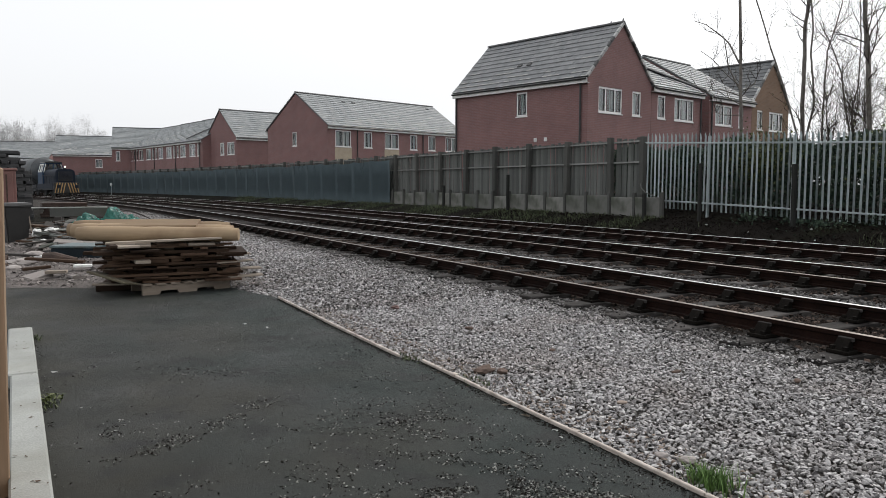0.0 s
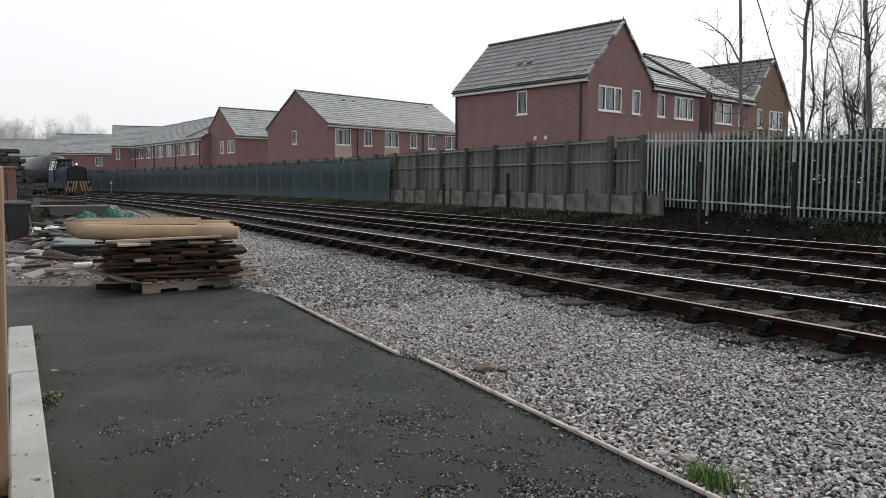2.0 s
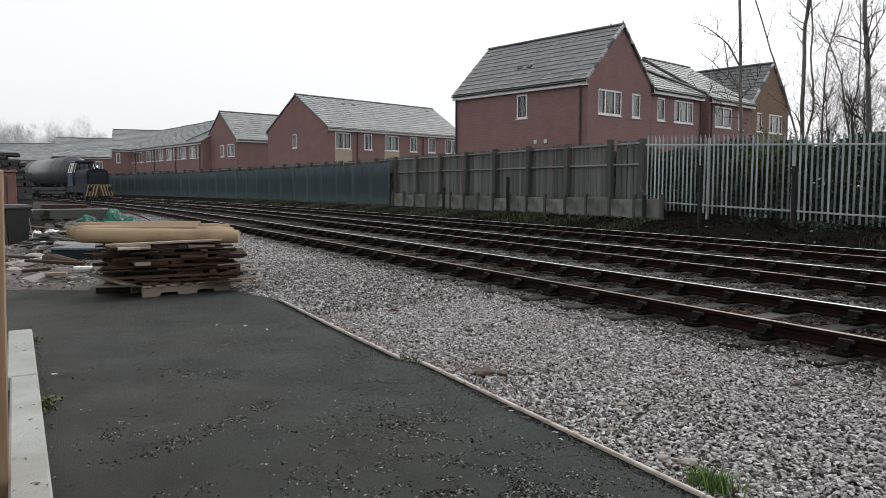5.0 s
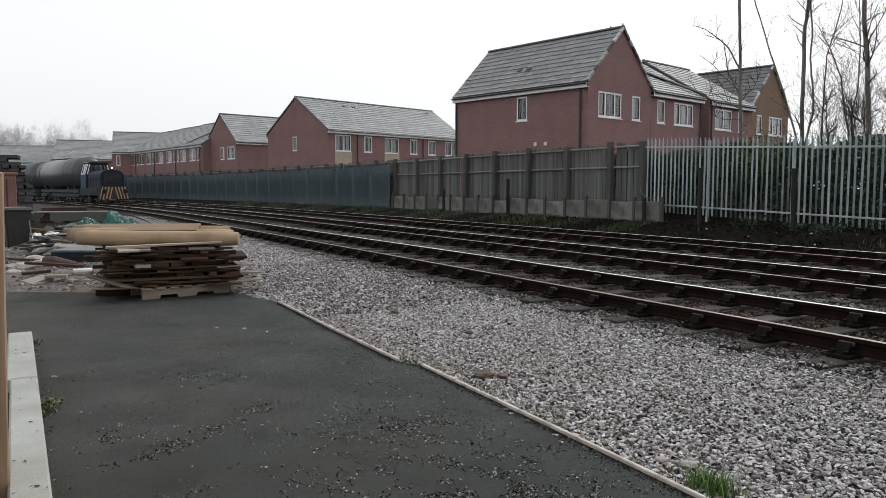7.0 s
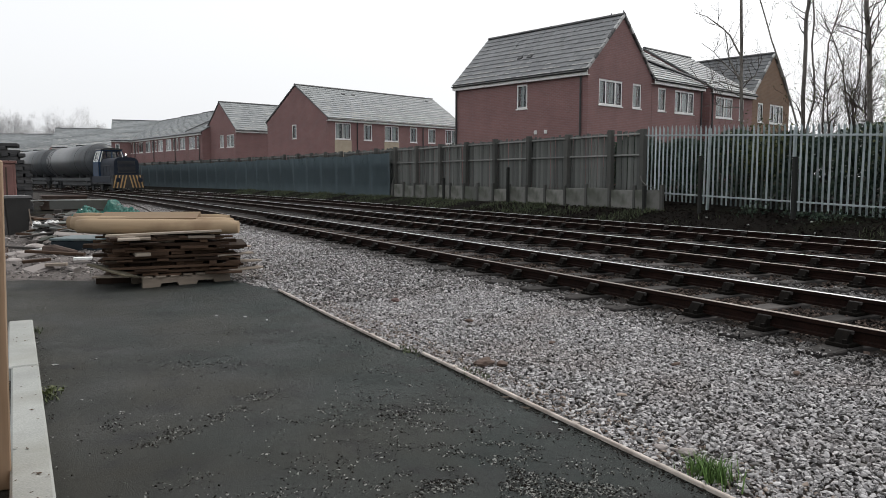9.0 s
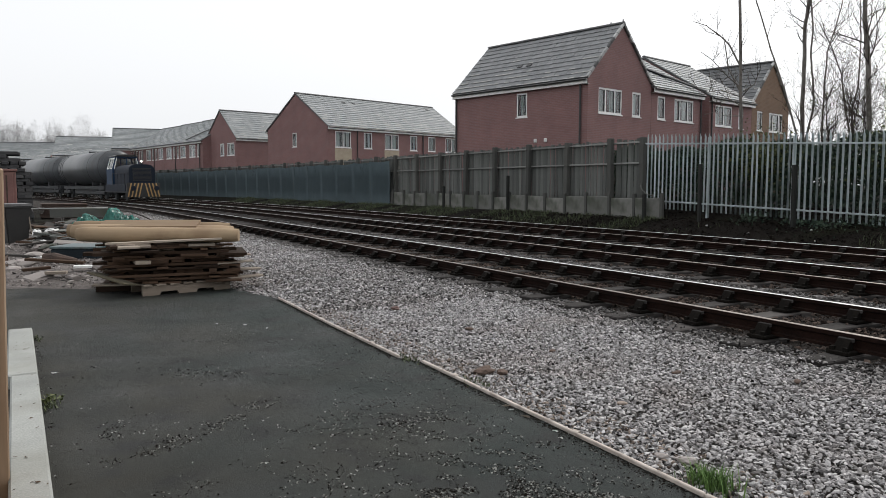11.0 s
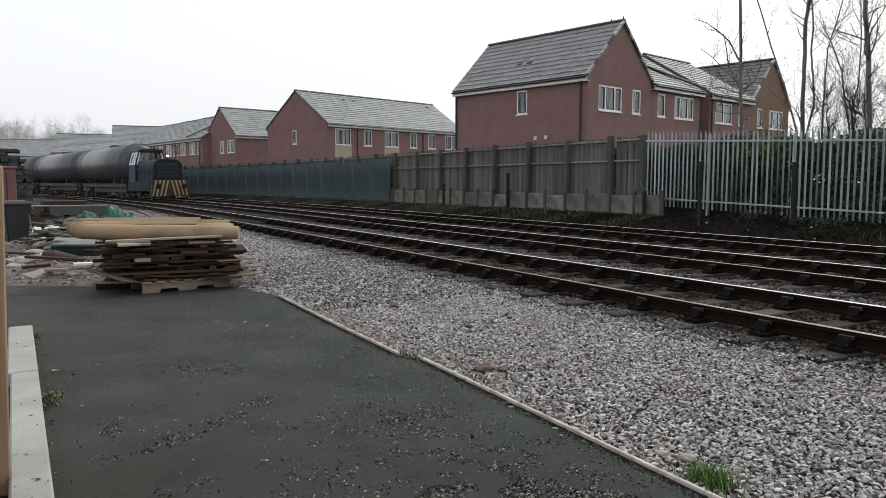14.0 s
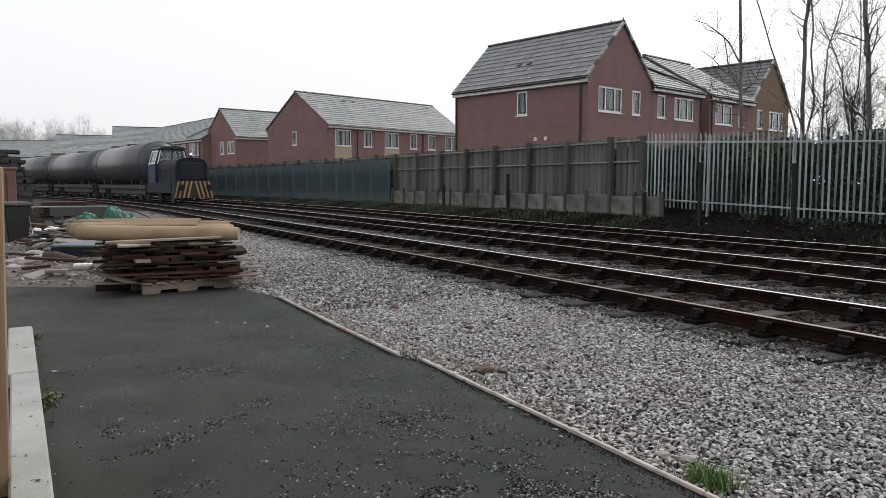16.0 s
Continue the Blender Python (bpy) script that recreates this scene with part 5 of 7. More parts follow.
# ---- the yard beyond the path: soil, rubble, bin, tarpaulins, stacked sleepers ----
def heap(x, y):
    """Height of the rubble heap."""
    a = 0.42 * math.exp(-((x - 1.3) / 1.5) ** 2 - ((y - 20.5) / 3.2) ** 2)
    b = 0.10 * math.exp(-((x - 0.3) / 1.6) ** 2 - ((y - 14.2) / 1.8) ** 2)
    return a + b + 0.05 * noise.noise((x * 1.7, y * 1.7, 5)) + 0.02 * noise.noise((x * 6, y * 6, 2))


def edge_of_path(x):
    """y of the ragged far edge of the tarmac."""
    if x > 2.62:
        return 10.6
    return 10.6 + (2.62 - x) * 0.57


def build_yard():
    bm = bmesh.new()
    nx, ny = 40, 90
    grid = []
    for j in range(ny + 1):
        row = []
        for i in range(nx + 1):
            x = -4.0 + 7.6 * i / nx
            y0 = edge_of_path(x) - 0.25
            y = y0 + (25 - y0) * (j / ny) ** 1.3
            fade = min(1.0, max(0.0, (y - y0) / 0.6)) * min(1.0, max(-0.5, (24.5 - y) / 1.5)) * min(1.0, max(0.0, (3.55 - x) / 0.6))
            row.append(bm.verts.new((x, y, -0.03 + (0.04 + heap(x, y)) * fade)))
        grid.append(row)
    for a, b in zip(grid, grid[1:]):
        for i in range(nx):
            bm.faces.new((a[i], a[i + 1], b[i + 1], b[i]))
    tagged(obj("yard_ground", bm, M_SOIL, smooth=True), "dusty pale soil and rubble at the end of the tarmac", "ground", kind="structure")
    rng = np.random.default_rng(7)
    pts, sizes = [], []
    for _ in range(3800):
        x = rng.uniform(-1.8, 3.4)
        y = edge_of_path(x) + abs(rng.normal(0, 5.0)) - 0.12
        if y > 30 or y < edge_of_path(x) - 0.2:
            continue
        s = 0.012 + 0.035 * rng.random() ** 3.5
        pts.append((x, y, max(0.0, 0.01 + heap(x, y)) + s * 0.3))
        sizes.append(s)
    ob = new("rubble", stones("rubble", np.array(pts), np.array(sizes), M_RUBBLE, rng))
    tagged(ob, "scattered pale broken brick and stone rubble", "rubble", kind="stuff")
    # larger slabs and broken lumps, each of its own
    for k in range(30):
        x = rng.uniform(-0.6, 2.4)
        y = edge_of_path(x) + rng.uniform(0.4, 9.5)
        sx, sy, sz = rng.uniform(0.07, 0.2), rng.uniform(0.06, 0.14), rng.uniform(0.03, 0.08)
        b = boxbm(-sx, sx, -sy, sy, 0, sz, bevel=0.02)
        for v in b.verts:
            v.co += Vector(rng.uniform(-0.035, 0.035, 3))
        ob = obj("rubble_lump", b, (M_RUBBLE, M_RUBBLE, M_SOIL, M_RUST)[k % 4])
        ob.matrix_world = pose(x, y, max(0.0, heap(x, y)) + 0.005, rng.uniform(-14, 14), rng.uniform(-14, 14), rng.uniform(0, 180))
        tagged(ob, "broken lump of concrete on the rubble heap", "rubble", "rubble lumps")
    for x, y, L, rz, ry, m in ((0.55, 14.1, 0.95, -24, 4, M_PLANK), (0.92, 13.35, 0.28, -6, 1, M_WHITE), (0.25, 13.3, 0.4, 12, -2, M_PLANK), (0.0, 16.2, 1.2, -30, 3, M_SOOTY),
                               (1.0, 18.4, 1.4, -28, -6, M_SOOTY), (0.6, 20.4, 1.6, -20, 5, M_PLANK), (0.9, 22.0, 1.8, -32, 2, M_PLANK_TOP), (0.35, 18.0, 0.9, 40, 8, M_PLANK),
                               (0.5, 12.6, 0.3, -15, 0, M_PLANK_TOP), (1.9, 14.6, 1.1, -20, 2, M_PLANK)):
        ob = obj("waste_timber", boxbm(-L / 2, L / 2, -0.06, 0.06, 0, 0.045, bevel=0.006), m)
        ob.matrix_world = pose(x, y, max(0.0, heap(x, y)) + 0.06, 0, ry, rz)
        tagged(ob, "scrap length of timber thrown on the rubble", "timber", "scrap timber")
    for x, y, s, tall in ((0.27, 16.15, 0.16, 0.5), (0.10, 15.3, 0.12, 0.5), (0.60, 15.2, 0.13, 0.45), (0.42, 17.6, 0.16, 0.6), (-0.05, 13.8, 0.12, 0.4), (0.35, 14.6, 0.13, 0.4)):
        b = bmesh.new()
        bmesh.ops.create_icosphere(b, subdivisions=2, radius=s)
        for v in b.verts:
            v.co *= 1 + 0.7 * noise.noise(v.co * 5 + Vector((x, y, 2)))
            v.co.z *= tall
        ob = obj("rubble_lump", b, M_RUBBLE)
        ob.matrix_world = pose(x, y, max(0.0, heap(x, y)) + s * tall * 0.4, 0, 0, rng.uniform(0, 180))
        tagged(ob, "large pale lump of broken mortar on the soil", "rubble", "rubble lumps")
    for x, y, s in ((0.42, 15.6, 0.09), (0.5, 18.3, 0.08), (0.2, 14.9, 0.06)):
        b = bmesh.new()
        bmesh.ops.create_icosphere(b, subdivisions=3, radius=s)
        for v in b.verts:
            v.co *= 1 + 1.1 * noise.noise(v.co * 11 + Vector((x, y, 0)))
            v.co.x *= 1.8
            v.co.z *= 0.45
        ob = obj("plastic_bag", b, M_BAG, smooth=True)
        ob.matrix_world = pose(x, y, max(0.0, heap(x, y)) + s * 0.4)
        tagged(ob, "crumpled white plastic sheet on the rubble", "plastic sheet", "plastic rubbish")


build_yard()


def build_tarp(x, y, z, w, d, h, seed, peak):
    bm = bmesh.new()
    n = 26
    grid = []
    for j in range(n + 1):
        row = []
        for i in range(n + 1):
            u, v = 2 * i / n - 1, 2 * j / n - 1
            r = max(abs(u), abs(v))
            base = h * (1 - r ** 3) * (0.6 + 0.4 * math.exp(-((u - peak) / 0.35) ** 2))
            fold = 0.07 * abs(noise.noise((u * 2.6 + seed, v * 2.2, seed))) + 0.06 * noise.noise((u * 7, v * 7, seed)) + 0.025 * noise.noise((u * 15, v * 13, seed))
            row.append(bm.verts.new((u * w * (1 + 0.12 * noise.noise((v * 2, seed, 1))), v * d, base + fold)))
        grid.append(row)
    for a, b in zip(grid, grid[1:]):
        for i in range(n):
            bm.faces.new((a[i], a[i + 1], b[i + 1], b[i]))
    bmesh.ops.solidify(bm, geom=bm.faces[:], thickness=0.006)
    ob = obj("tarpaulin", bm, M_TARP)
    ob.matrix_world = pose(x, y, z, 0, 0, -15)
    return tagged(ob, "crumpled green tarpaulin thrown over debris", "tarpaulin", "green tarpaulins")


build_tarp(1.58, 20.0, 0.40, 0.42, 0.5, 0.36, 3, -0.2)
build_tarp(2.36, 20.2, 0.28, 0.54, 0.55, 0.66, 8, -0.5)


def build_bin():
    th = empty("wheelie_bin", pose(-0.02, 19.6, 0.02, 0, 0, 14), "dark plastic wheelie bin with closed lid on the rubble", "bin")
    bm = bmesh.new()
    lo, hi = [(-0.20, -0.22), (0.20, -0.22), (0.20, 0.22), (-0.20, 0.22)], [(-0.28, -0.30), (0.28, -0.30), (0.28, 0.32), (-0.28, 0.32)]
    a = [bm.verts.new((x, y, 0.06)) for x, y in lo]
    b = [bm.verts.new((x, y, 0.96)) for x, y in hi]
    bm.faces.new(a[::-1])
    bm.faces.new(b)
    for k in range(4):
        bm.faces.new((a[k], a[(k + 1) % 4], b[(k + 1) % 4], b[k]))
    bmesh.ops.bevel(bm, geom=bm.edges[:], offset=0.025, segments=2, affect="EDGES")
    part("body", bm, M_BIN, th)
    part("rim", boxbm(-0.30, 0.30, -0.32, 0.34, 0.93, 0.97, bevel=0.01), M_BIN, th)
    bm = bmesh.new()
    prism(bm, [(-0.31, 0.972), (0.31, 0.972), (0.27, 1.03), (-0.27, 1.03)], 1, -0.33, 0.36)
    part("lid", bm, M_LID, th, "closed grey bin lid")
    for s in (-1, 1):
        bm = bmesh.new()
        tube(bm, [(s * 0.24, 0.25, 0.1), (s * 0.29, 0.25, 0.1)], [0.1, 0.1], 14)
        part("wheel", bm, M_BLACK, th)
    ob = obj("garden_cane", boxbm(-0.012, 0.012, -0.012, 0.012, 0, 0.95), M_PLANK_TOP)
    ob.matrix_world = pose(0.34, 19.3, 0.05, -8, -6, 0)
    tagged(ob, "pale stick leaning on the bin", "stick")


build_bin()


def build_red_cabinet():
    th = empty("steel_cabinet", pose(-0.62, 24.4, 0.0), "red steel storage cabinet standing in the yard, its paint paled for haze", "cabinet")
    part("body", boxbm(-0.7, 0.68, 0.0, 1.4, 0.1, 1.86, bevel=0.015), M_REDBOX, th)
    part("roof_lip", boxbm(-0.74, 0.72, -0.04, 1.44, 1.862, 1.93, bevel=0.01), M_REDBOX, th)
    door = part("door", boxbm(-0.62, 0.60, -0.03, -0.003, 0.18, 1.8, bevel=0.008), M_REDBOX, th)
    part("door_rib", boxbm(0.42, 0.46, -0.05, -0.032, 0.25, 1.75), M_RUST, door)
    part("label_plate", boxbm(0.18, 0.26, -0.04, -0.032, 1.0, 1.18), M_BAG, door, "small white plate")
    for x in (-0.6, 0.58):
        part("foot", boxbm(x - 0.08, x + 0.08, 0.0, 1.4, 0.0, 0.098), M_RUST, th)


build_red_cabinet()


def build_sleeper_stack():
    """Old sleepers piled in crossed layers."""
    rng = random.Random(11)
    me = bpy.data.meshes.new("old_sleeper")
    b = boxbm(-1.3, 1.3, -0.125, 0.125, 0.0, 0.13, bevel=0.012)
    b.to_mesh(me)
    b.free()
    me.materials.append(M_OLD_SLEEPER)
    z = 0.02
    for layer in range(21):
        n = 8 if layer % 2 == 0 else 9
        for k in range(n):
            if layer > 17 and k > n - 3:
                continue
            if layer % 2 == 0:
                m = pose(-0.72 - (0.35 if layer > 14 else 0) + rng.uniform(-0.06, 0.06), 33.6 + k * 0.3, z, 0, 0, rng.uniform(-2, 2))
            else:
                m = pose(-1.9 + k * 0.3 - (0.2 if layer > 14 else 0), 34.7 + rng.uniform(-0.05, 0.05), z, 0, 0, 90 + rng.uniform(-2, 2))
            ob = new("old_sleeper", me)
            ob.matrix_world = m
            tagged(ob, "sooty old timber sleeper in a tall crossed stack", "sleeper", "stacked sleepers")
        z += 0.1315


build_sleeper_stack()


def build_yard_clutter():
    b = bmesh.new()
    prism(b, [(-0.16, 0.0), (0.16, 0.0), (0.16, 0.30), (0.12, 0.30), (0.12, 0.05), (-0.12, 0.05), (-0.12, 0.30), (-0.16, 0.30)], 0, -0.95, 0.95)
    ob = obj("concrete_trough", b, M_CONC_OLD)
    ob.matrix_world = pose(2.03, 30.0, 0.30, 0, 0, -8)
    tagged(ob, "long grey concrete cable trough resting on timbers", "cable trough")
    ob = obj("plank", boxbm(-1.56, 1.56, -0.14, 0.14, 0.0, 0.036, bevel=0.005), M_CONC)
    ob.matrix_world = pose(1.42, 30.09, 0.605, 0, 0, -8)
    tagged(ob, "long pale grey plank laid on the concrete trough", "plank")
    ob = obj("timber_bearer", boxbm(-0.12, 0.12, -0.4, 0.4, 0.0, 0.62, bevel=0.01), M_SOOTY)
    ob.matrix_world = pose(0.25, 30.25, -0.015, 0, 0, -8)
    tagged(ob, "upright stub of dark timber under the pale plank", "timber", "bearers")
    for x in (1.35, 2.72):
        ob = obj("timber_bearer", boxbm(-0.12, 0.12, -0.4, 0.4, 0.0, 0.31, bevel=0.01), M_SOOTY)
        ob.matrix_world = pose(x, 30.0, -0.01, 0, 0, -8)
        tagged(ob, "dark timber bearer under the concrete trough", "timber", "bearers")
    rng = random.Random(3)
    for k in range(7):
        ob = obj("rusty_plate", boxbm(-0.9 - 0.1 * rng.random(), 0.9, -0.5, 0.5, 0, 0.09, bevel=0.01), M_RUST)
        ob.matrix_world = pose(1.9 + rng.uniform(-0.15, 0.15), 38.0, -0.02 + k * 0.092, 0, 0, rng.uniform(-6, 6))
        tagged(ob, "rusty brown iron plate in a low pile", "iron plate", "rusty plates")
    # a shallow blue-grey case lying before the pallet
    th = empty("metal_case", pose(1.12, 15.75, 0.02, 0, 0, -33), "shallow blue-grey metal case lying on the rubble", "metal case")
    part("body", boxbm(-0.44, 0.44, -0.38, 0.38, 0.0, 0.25, bevel=0.012), M_TEALDARK, th)
    part("lid", boxbm(-0.46, 0.46, -0.40, 0.40, 0.252, 0.30, bevel=0.012), M_TEALBOX, th, "dusty blue-grey lid")
    # small white-topped marker beside the line
    th = empty("marker_post", pose(bend(16.5, 94.5), 94.5, land(bend(16.5, 94.5), 94.5)), "small white-headed marker post beside the far track", "marker post")
    b = bmesh.new()
    tube(b, [(0, 0, 0), (0.05, 0, 1.1)], [0.03, 0.03], 8)
    part("stem", b, M_PALE, th)
    part("head", boxbm(-0.10, 0.14, -0.02, 0.02, 1.1, 1.40, bevel=0.06), M_BAG, th, "white head plate")


build_yard_clutter()


def build_scrap_heap():
    """Broken slabs, offcuts and rags lying over one another between the bin and the tarpaulins."""
    rng = random.Random(23)
    for k in range(70):
        y = rng.uniform(16.0, 24.0)
        x = 0.35 + (y - 16) * 0.05 + rng.uniform(0.0, 0.95)
        kind = rng.choice(("slab", "slab", "offcut", "offcut", "offcut", "rag"))
        base = max(0.0, heap(x, y))
        if kind == "slab":
            sx, sy, sz = rng.uniform(0.10, 0.28), rng.uniform(0.08, 0.18), rng.uniform(0.03, 0.07)
            b = boxbm(-sx, sx, -sy, sy, 0, sz, bevel=0.012)
            for v in b.verts:
                v.co += Vector((rng.uniform(-0.03, 0.03), rng.uniform(-0.03, 0.03), rng.uniform(-0.008, 0.008)))
            ob = obj("broken_slab", b, rng.choice((M_CONC_OLD, M_SOOTY, M_SOOTY, M_RUBBLE)))
            tagged(ob, "broken grey slab tipped on the rubble", "slab", "broken slabs")
            tilt = rng.uniform(-16, 16), rng.uniform(-12, 12)
        elif kind == "offcut":
            L = rng.uniform(0.25, 0.6)
            ob = obj("timber_offcut", boxbm(-L, L, -0.04, 0.04, 0, 0.035, bevel=0.005), rng.choice((M_SOOTY, M_SOOTY, M_PLANK, M_FENCE, M_PLANK_TOP)))
            tagged(ob, "short weathered timber offcut on the rubble", "offcut", "timber offcuts")
            tilt = rng.uniform(-5, 5), rng.uniform(-9, 9)
        else:
            b = bmesh.new()
            bmesh.ops.create_icosphere(b, subdivisions=2, radius=0.09)
            for v in b.verts:
                v.co *= 1 + 0.9 * noise.noise(v.co * 12 + Vector((x, y, 0)))
                v.co.x *= 1.6
                v.co.z *= 0.5
            ob = obj("plastic_scrap", b, rng.choice((M_BAG, M_BIN, M_TEALBOX)))
            tagged(ob, "crumpled scrap of plastic on the rubble", "plastic scrap", "plastic scraps")
            tilt = 0, 0
        ob.matrix_world = pose(x, y, base + 0.02 + rng.uniform(0.0, 0.10), *tilt, rng.uniform(-55, 25))
    for x, y, s, tall in ((0.40, 18.9, 0.10, 1.5), (0.50, 18.2, 0.07, 1.1), (1.12, 22.5, 0.08, 0.8)):
        b = bmesh.new()
        bmesh.ops.create_icosphere(b, subdivisions=3, radius=s)
        for v in b.verts:
            v.co *= 1 + 0.9 * noise.noise(v.co * 10 + Vector((x, y, 3)))
            v.co.z *= tall
        ob = obj("plastic_sheet", b, M_BAG)
        ob.matrix_world = pose(x, y, max(0.0, heap(x, y)) + s * tall * 0.7, 0, 0, rng.uniform(0, 90))
        tagged(ob, "crumpled white plastic sheet caught in the rubble", "plastic sheet", "plastic rubbish")
    b = bmesh.new()
    tube(b, [(0, 0, 0), (0.3, -0.05, -0.12), (0.62, -0.05, -0.30)], [0.022, 0.018, 0.010], 6)
    ob = obj("stick", b, M_SOOTY)
    ob.matrix_world = pose(2.52, 20.0, 0.80)
    tagged(ob, "dark broken stick poking out of the tarpaulin", "stick")
    # a weathered log on the soil before the case
    b = bmesh.new()
    tube(b, [(-0.42, 0, 0.0), (-0.2, 0.02, 0.01), (0.05, -0.01, 0.0), (0.36, 0.03, -0.01)], [0.075, 0.10, 0.09, 0.06], 10)
    ob = obj("log", b, M_RUST)
    ob.matrix_world = pose(0.66, 14.5, max(0.0, heap(0.66, 14.5)) + 0.07, 0, 6, -34) @ Matrix.Diagonal((0.75, 1, 1, 1))
    tagged(ob, "weathered brown log lying on the soil", "log")


build_scrap_heap()


def build_litter():
    rng = random.Random(17)
    for x, y, s in ((16.2, 20.9, 0.09), (15.9, 26.5, 0.06), (16.6, 12.6, 0.05), (16.9, 14.2, 0.07), (16.4, 10.6, 0.05), (17.0, 11.1, 0.06), (8.6, 16.5, 0.05), (8.9, 34.0, 0.06)):
        b = bmesh.new()
        bmesh.ops.create_icosphere(b, subdivisions=2, radius=s)
        for v in b.verts:
            v.co *= 1 + 0.6 * noise.noise(v.co * 14 + Vector((x, y, 0)))
            v.co.z *= 0.55
        ob = obj("litter", b, M_BAG)
        ob.scale = (0.6, 0.6, 0.6)
        ob.location, ob.rotation_euler = (x, y, land(x, y) + s * 0.2), (0, 0, rng.uniform(0, 3))
        tagged(ob, "crumpled scrap of white litter on the lineside", "litter", "litter")


build_litter()


# ---- plants ----
def limb(bm, p, d, r, length, depth, rng, tips, droop=0.0, split=3):
    steps = 4
    pts, rad = [p.copy()], [r]
    for k in range(steps):
        d = (d + Vector((rng.uniform(-1, 1), rng.uniform(-1, 1), rng.uniform(-0.6, 1) - droop)) * 0.24).normalized()
        p = p + d * (length / steps)
        pts.append(p.copy())
        rad.append(max(0.0025, r * (1 - 0.62 * (k + 1) / steps)))
    tube(bm, pts, rad, 5 if r > 0.012 else 3, cap=False)
    tips.append((pts[-1], d))
    if depth <= 0:
        return
    for k in range(split):
        i = rng.randint(1, steps)
        side = Vector((rng.uniform(-1, 1), rng.uniform(-1, 1), rng.uniform(-0.2, 0.9))).normalized()
        limb(bm, pts[i], (d * 0.75 + side * 0.75).normalized(), rad[i] * 0.68, length * rng.uniform(0.5, 0.75), depth - 1, rng, tips, droop, split)


def path_tree(name, stems, seed, label, twigs=10, spread=1.1, bark=None, leafy=0, group="bare trees beyond the fence", base=None, depth=2):
    """A tree whose stems follow given points: (points, radius at the foot, radius at the top)."""
    rng = random.Random(seed)
    origin = Vector(stems[0][0][0])
    th = empty(name, Matrix.Translation(origin), label, "tree", group)
    tips = []
    for si, (pts, r0, r1) in enumerate(stems):
        pts = [Vector(p) - origin for p in pts]
        fine, rad = [], []
        for i in range(len(pts) - 1):
            for k in range(4):
                t = k / 4
                fine.append(pts[i].lerp(pts[i + 1], t) + Vector((rng.uniform(-1, 1), rng.uniform(-1, 1), 0)) * 0.008)
                rad.append(r0 + (r1 - r0) * (i + t) / (len(pts) - 1))
        fine.append(pts[-1])
        rad.append(r1)
        bm = bmesh.new()
        tube(bm, fine, rad, 9)
        part("trunk" if si == 0 else "limb", bm, bark or M_BARK, th, smooth=True)
        bm = bmesh.new()
        for _ in range(twigs):
            i = rng.randint(2, len(fine) - 2)
            side = Vector((rng.uniform(-1, 1), rng.uniform(-1, 1), rng.uniform(0.2, 1.2))).normalized()
            limb(bm, fine[i], side, max(0.011, min(0.024, rad[i] * 0.34)), spread * rng.uniform(0.5, 1.2), depth, rng, tips)
        tagged(part("twig_growth", bm, M_TWIG, th), kind="stuff")
    if leafy:
        nrng = np.random.default_rng(seed)
        c = np.array([tips[rng.randrange(len(tips))][0][:] for _ in range(leafy)]) + nrng.normal(0, 0.05, (leafy, 3))
        ob = new("crown", leaves("crown", c, nrng.uniform(0.02, 0.048, leafy), M_LEAFY, nrng))
        ob.parent = th
        tagged(ob, "sparse opening leaf buds", kind="stuff")
    return th


path_tree("bare_tree", [([(20.3, 15.7, 0.84), (20.3, 15.8, 3.01), (20.3, 15.89, 4.63), (20.3, 15.94, 5.88), (20.3, 16.02, 7.3), (20.3, 16.09, 8.8)], 0.058, 0.04),
                        ([(20.3, 15.93, 5.3), (20.3, 16.4, 6.04), (20.3, 16.75, 6.37), (20.3, 17.34, 6.8), (20.3, 17.87, 7.03)], 0.03, 0.008),
                        ([(20.3, 15.92, 4.5), (20.3, 16.37, 5.23), (20.3, 16.5, 5.87), (20.35, 16.7, 6.4)], 0.03, 0.008),
                        ([(20.32, 15.89, 4.59), (19.95, 16.11, 4.94), (19.52, 16.35, 5.44), (19.17, 16.56, 5.72)], 0.02, 0.007),
                        ([(20.32, 15.89, 4.03), (20.0, 16.08, 4.23), (19.89, 16.14, 4.55), (19.76, 16.21, 4.87)], 0.018, 0.007),
                        ([(20.31, 15.89, 3.69), (19.89, 16.14, 3.69), (19.57, 16.32, 3.8), (19.27, 16.5, 3.71)], 0.017, 0.006),
                        ([(20.31, 15.89, 4.3), (19.75, 16.22, 4.51), (19.33, 16.46, 4.42), (18.92, 16.7, 4.73)], 0.018, 0.006),
                        ([(20.34, 15.88, 4.42), (20.69, 15.67, 4.69), (20.86, 15.57, 5.23)], 0.017, 0.006)], 1,
          "slender bare tree with a single straight grey trunk", twigs=4, spread=0.6, leafy=60)
path_tree("bare_tree", [([(19.6, 12.9, 0.84), (19.6, 13.38, 2.93), (19.6, 13.8, 4.18), (19.6, 14.32, 5.48), (19.6, 14.87, 6.98), (19.6, 15.3, 8.2)], 0.032, 0.015)], 2,
          "thin bare sapling leaning sideways over the palisade", twigs=5, spread=0.5, leafy=80)
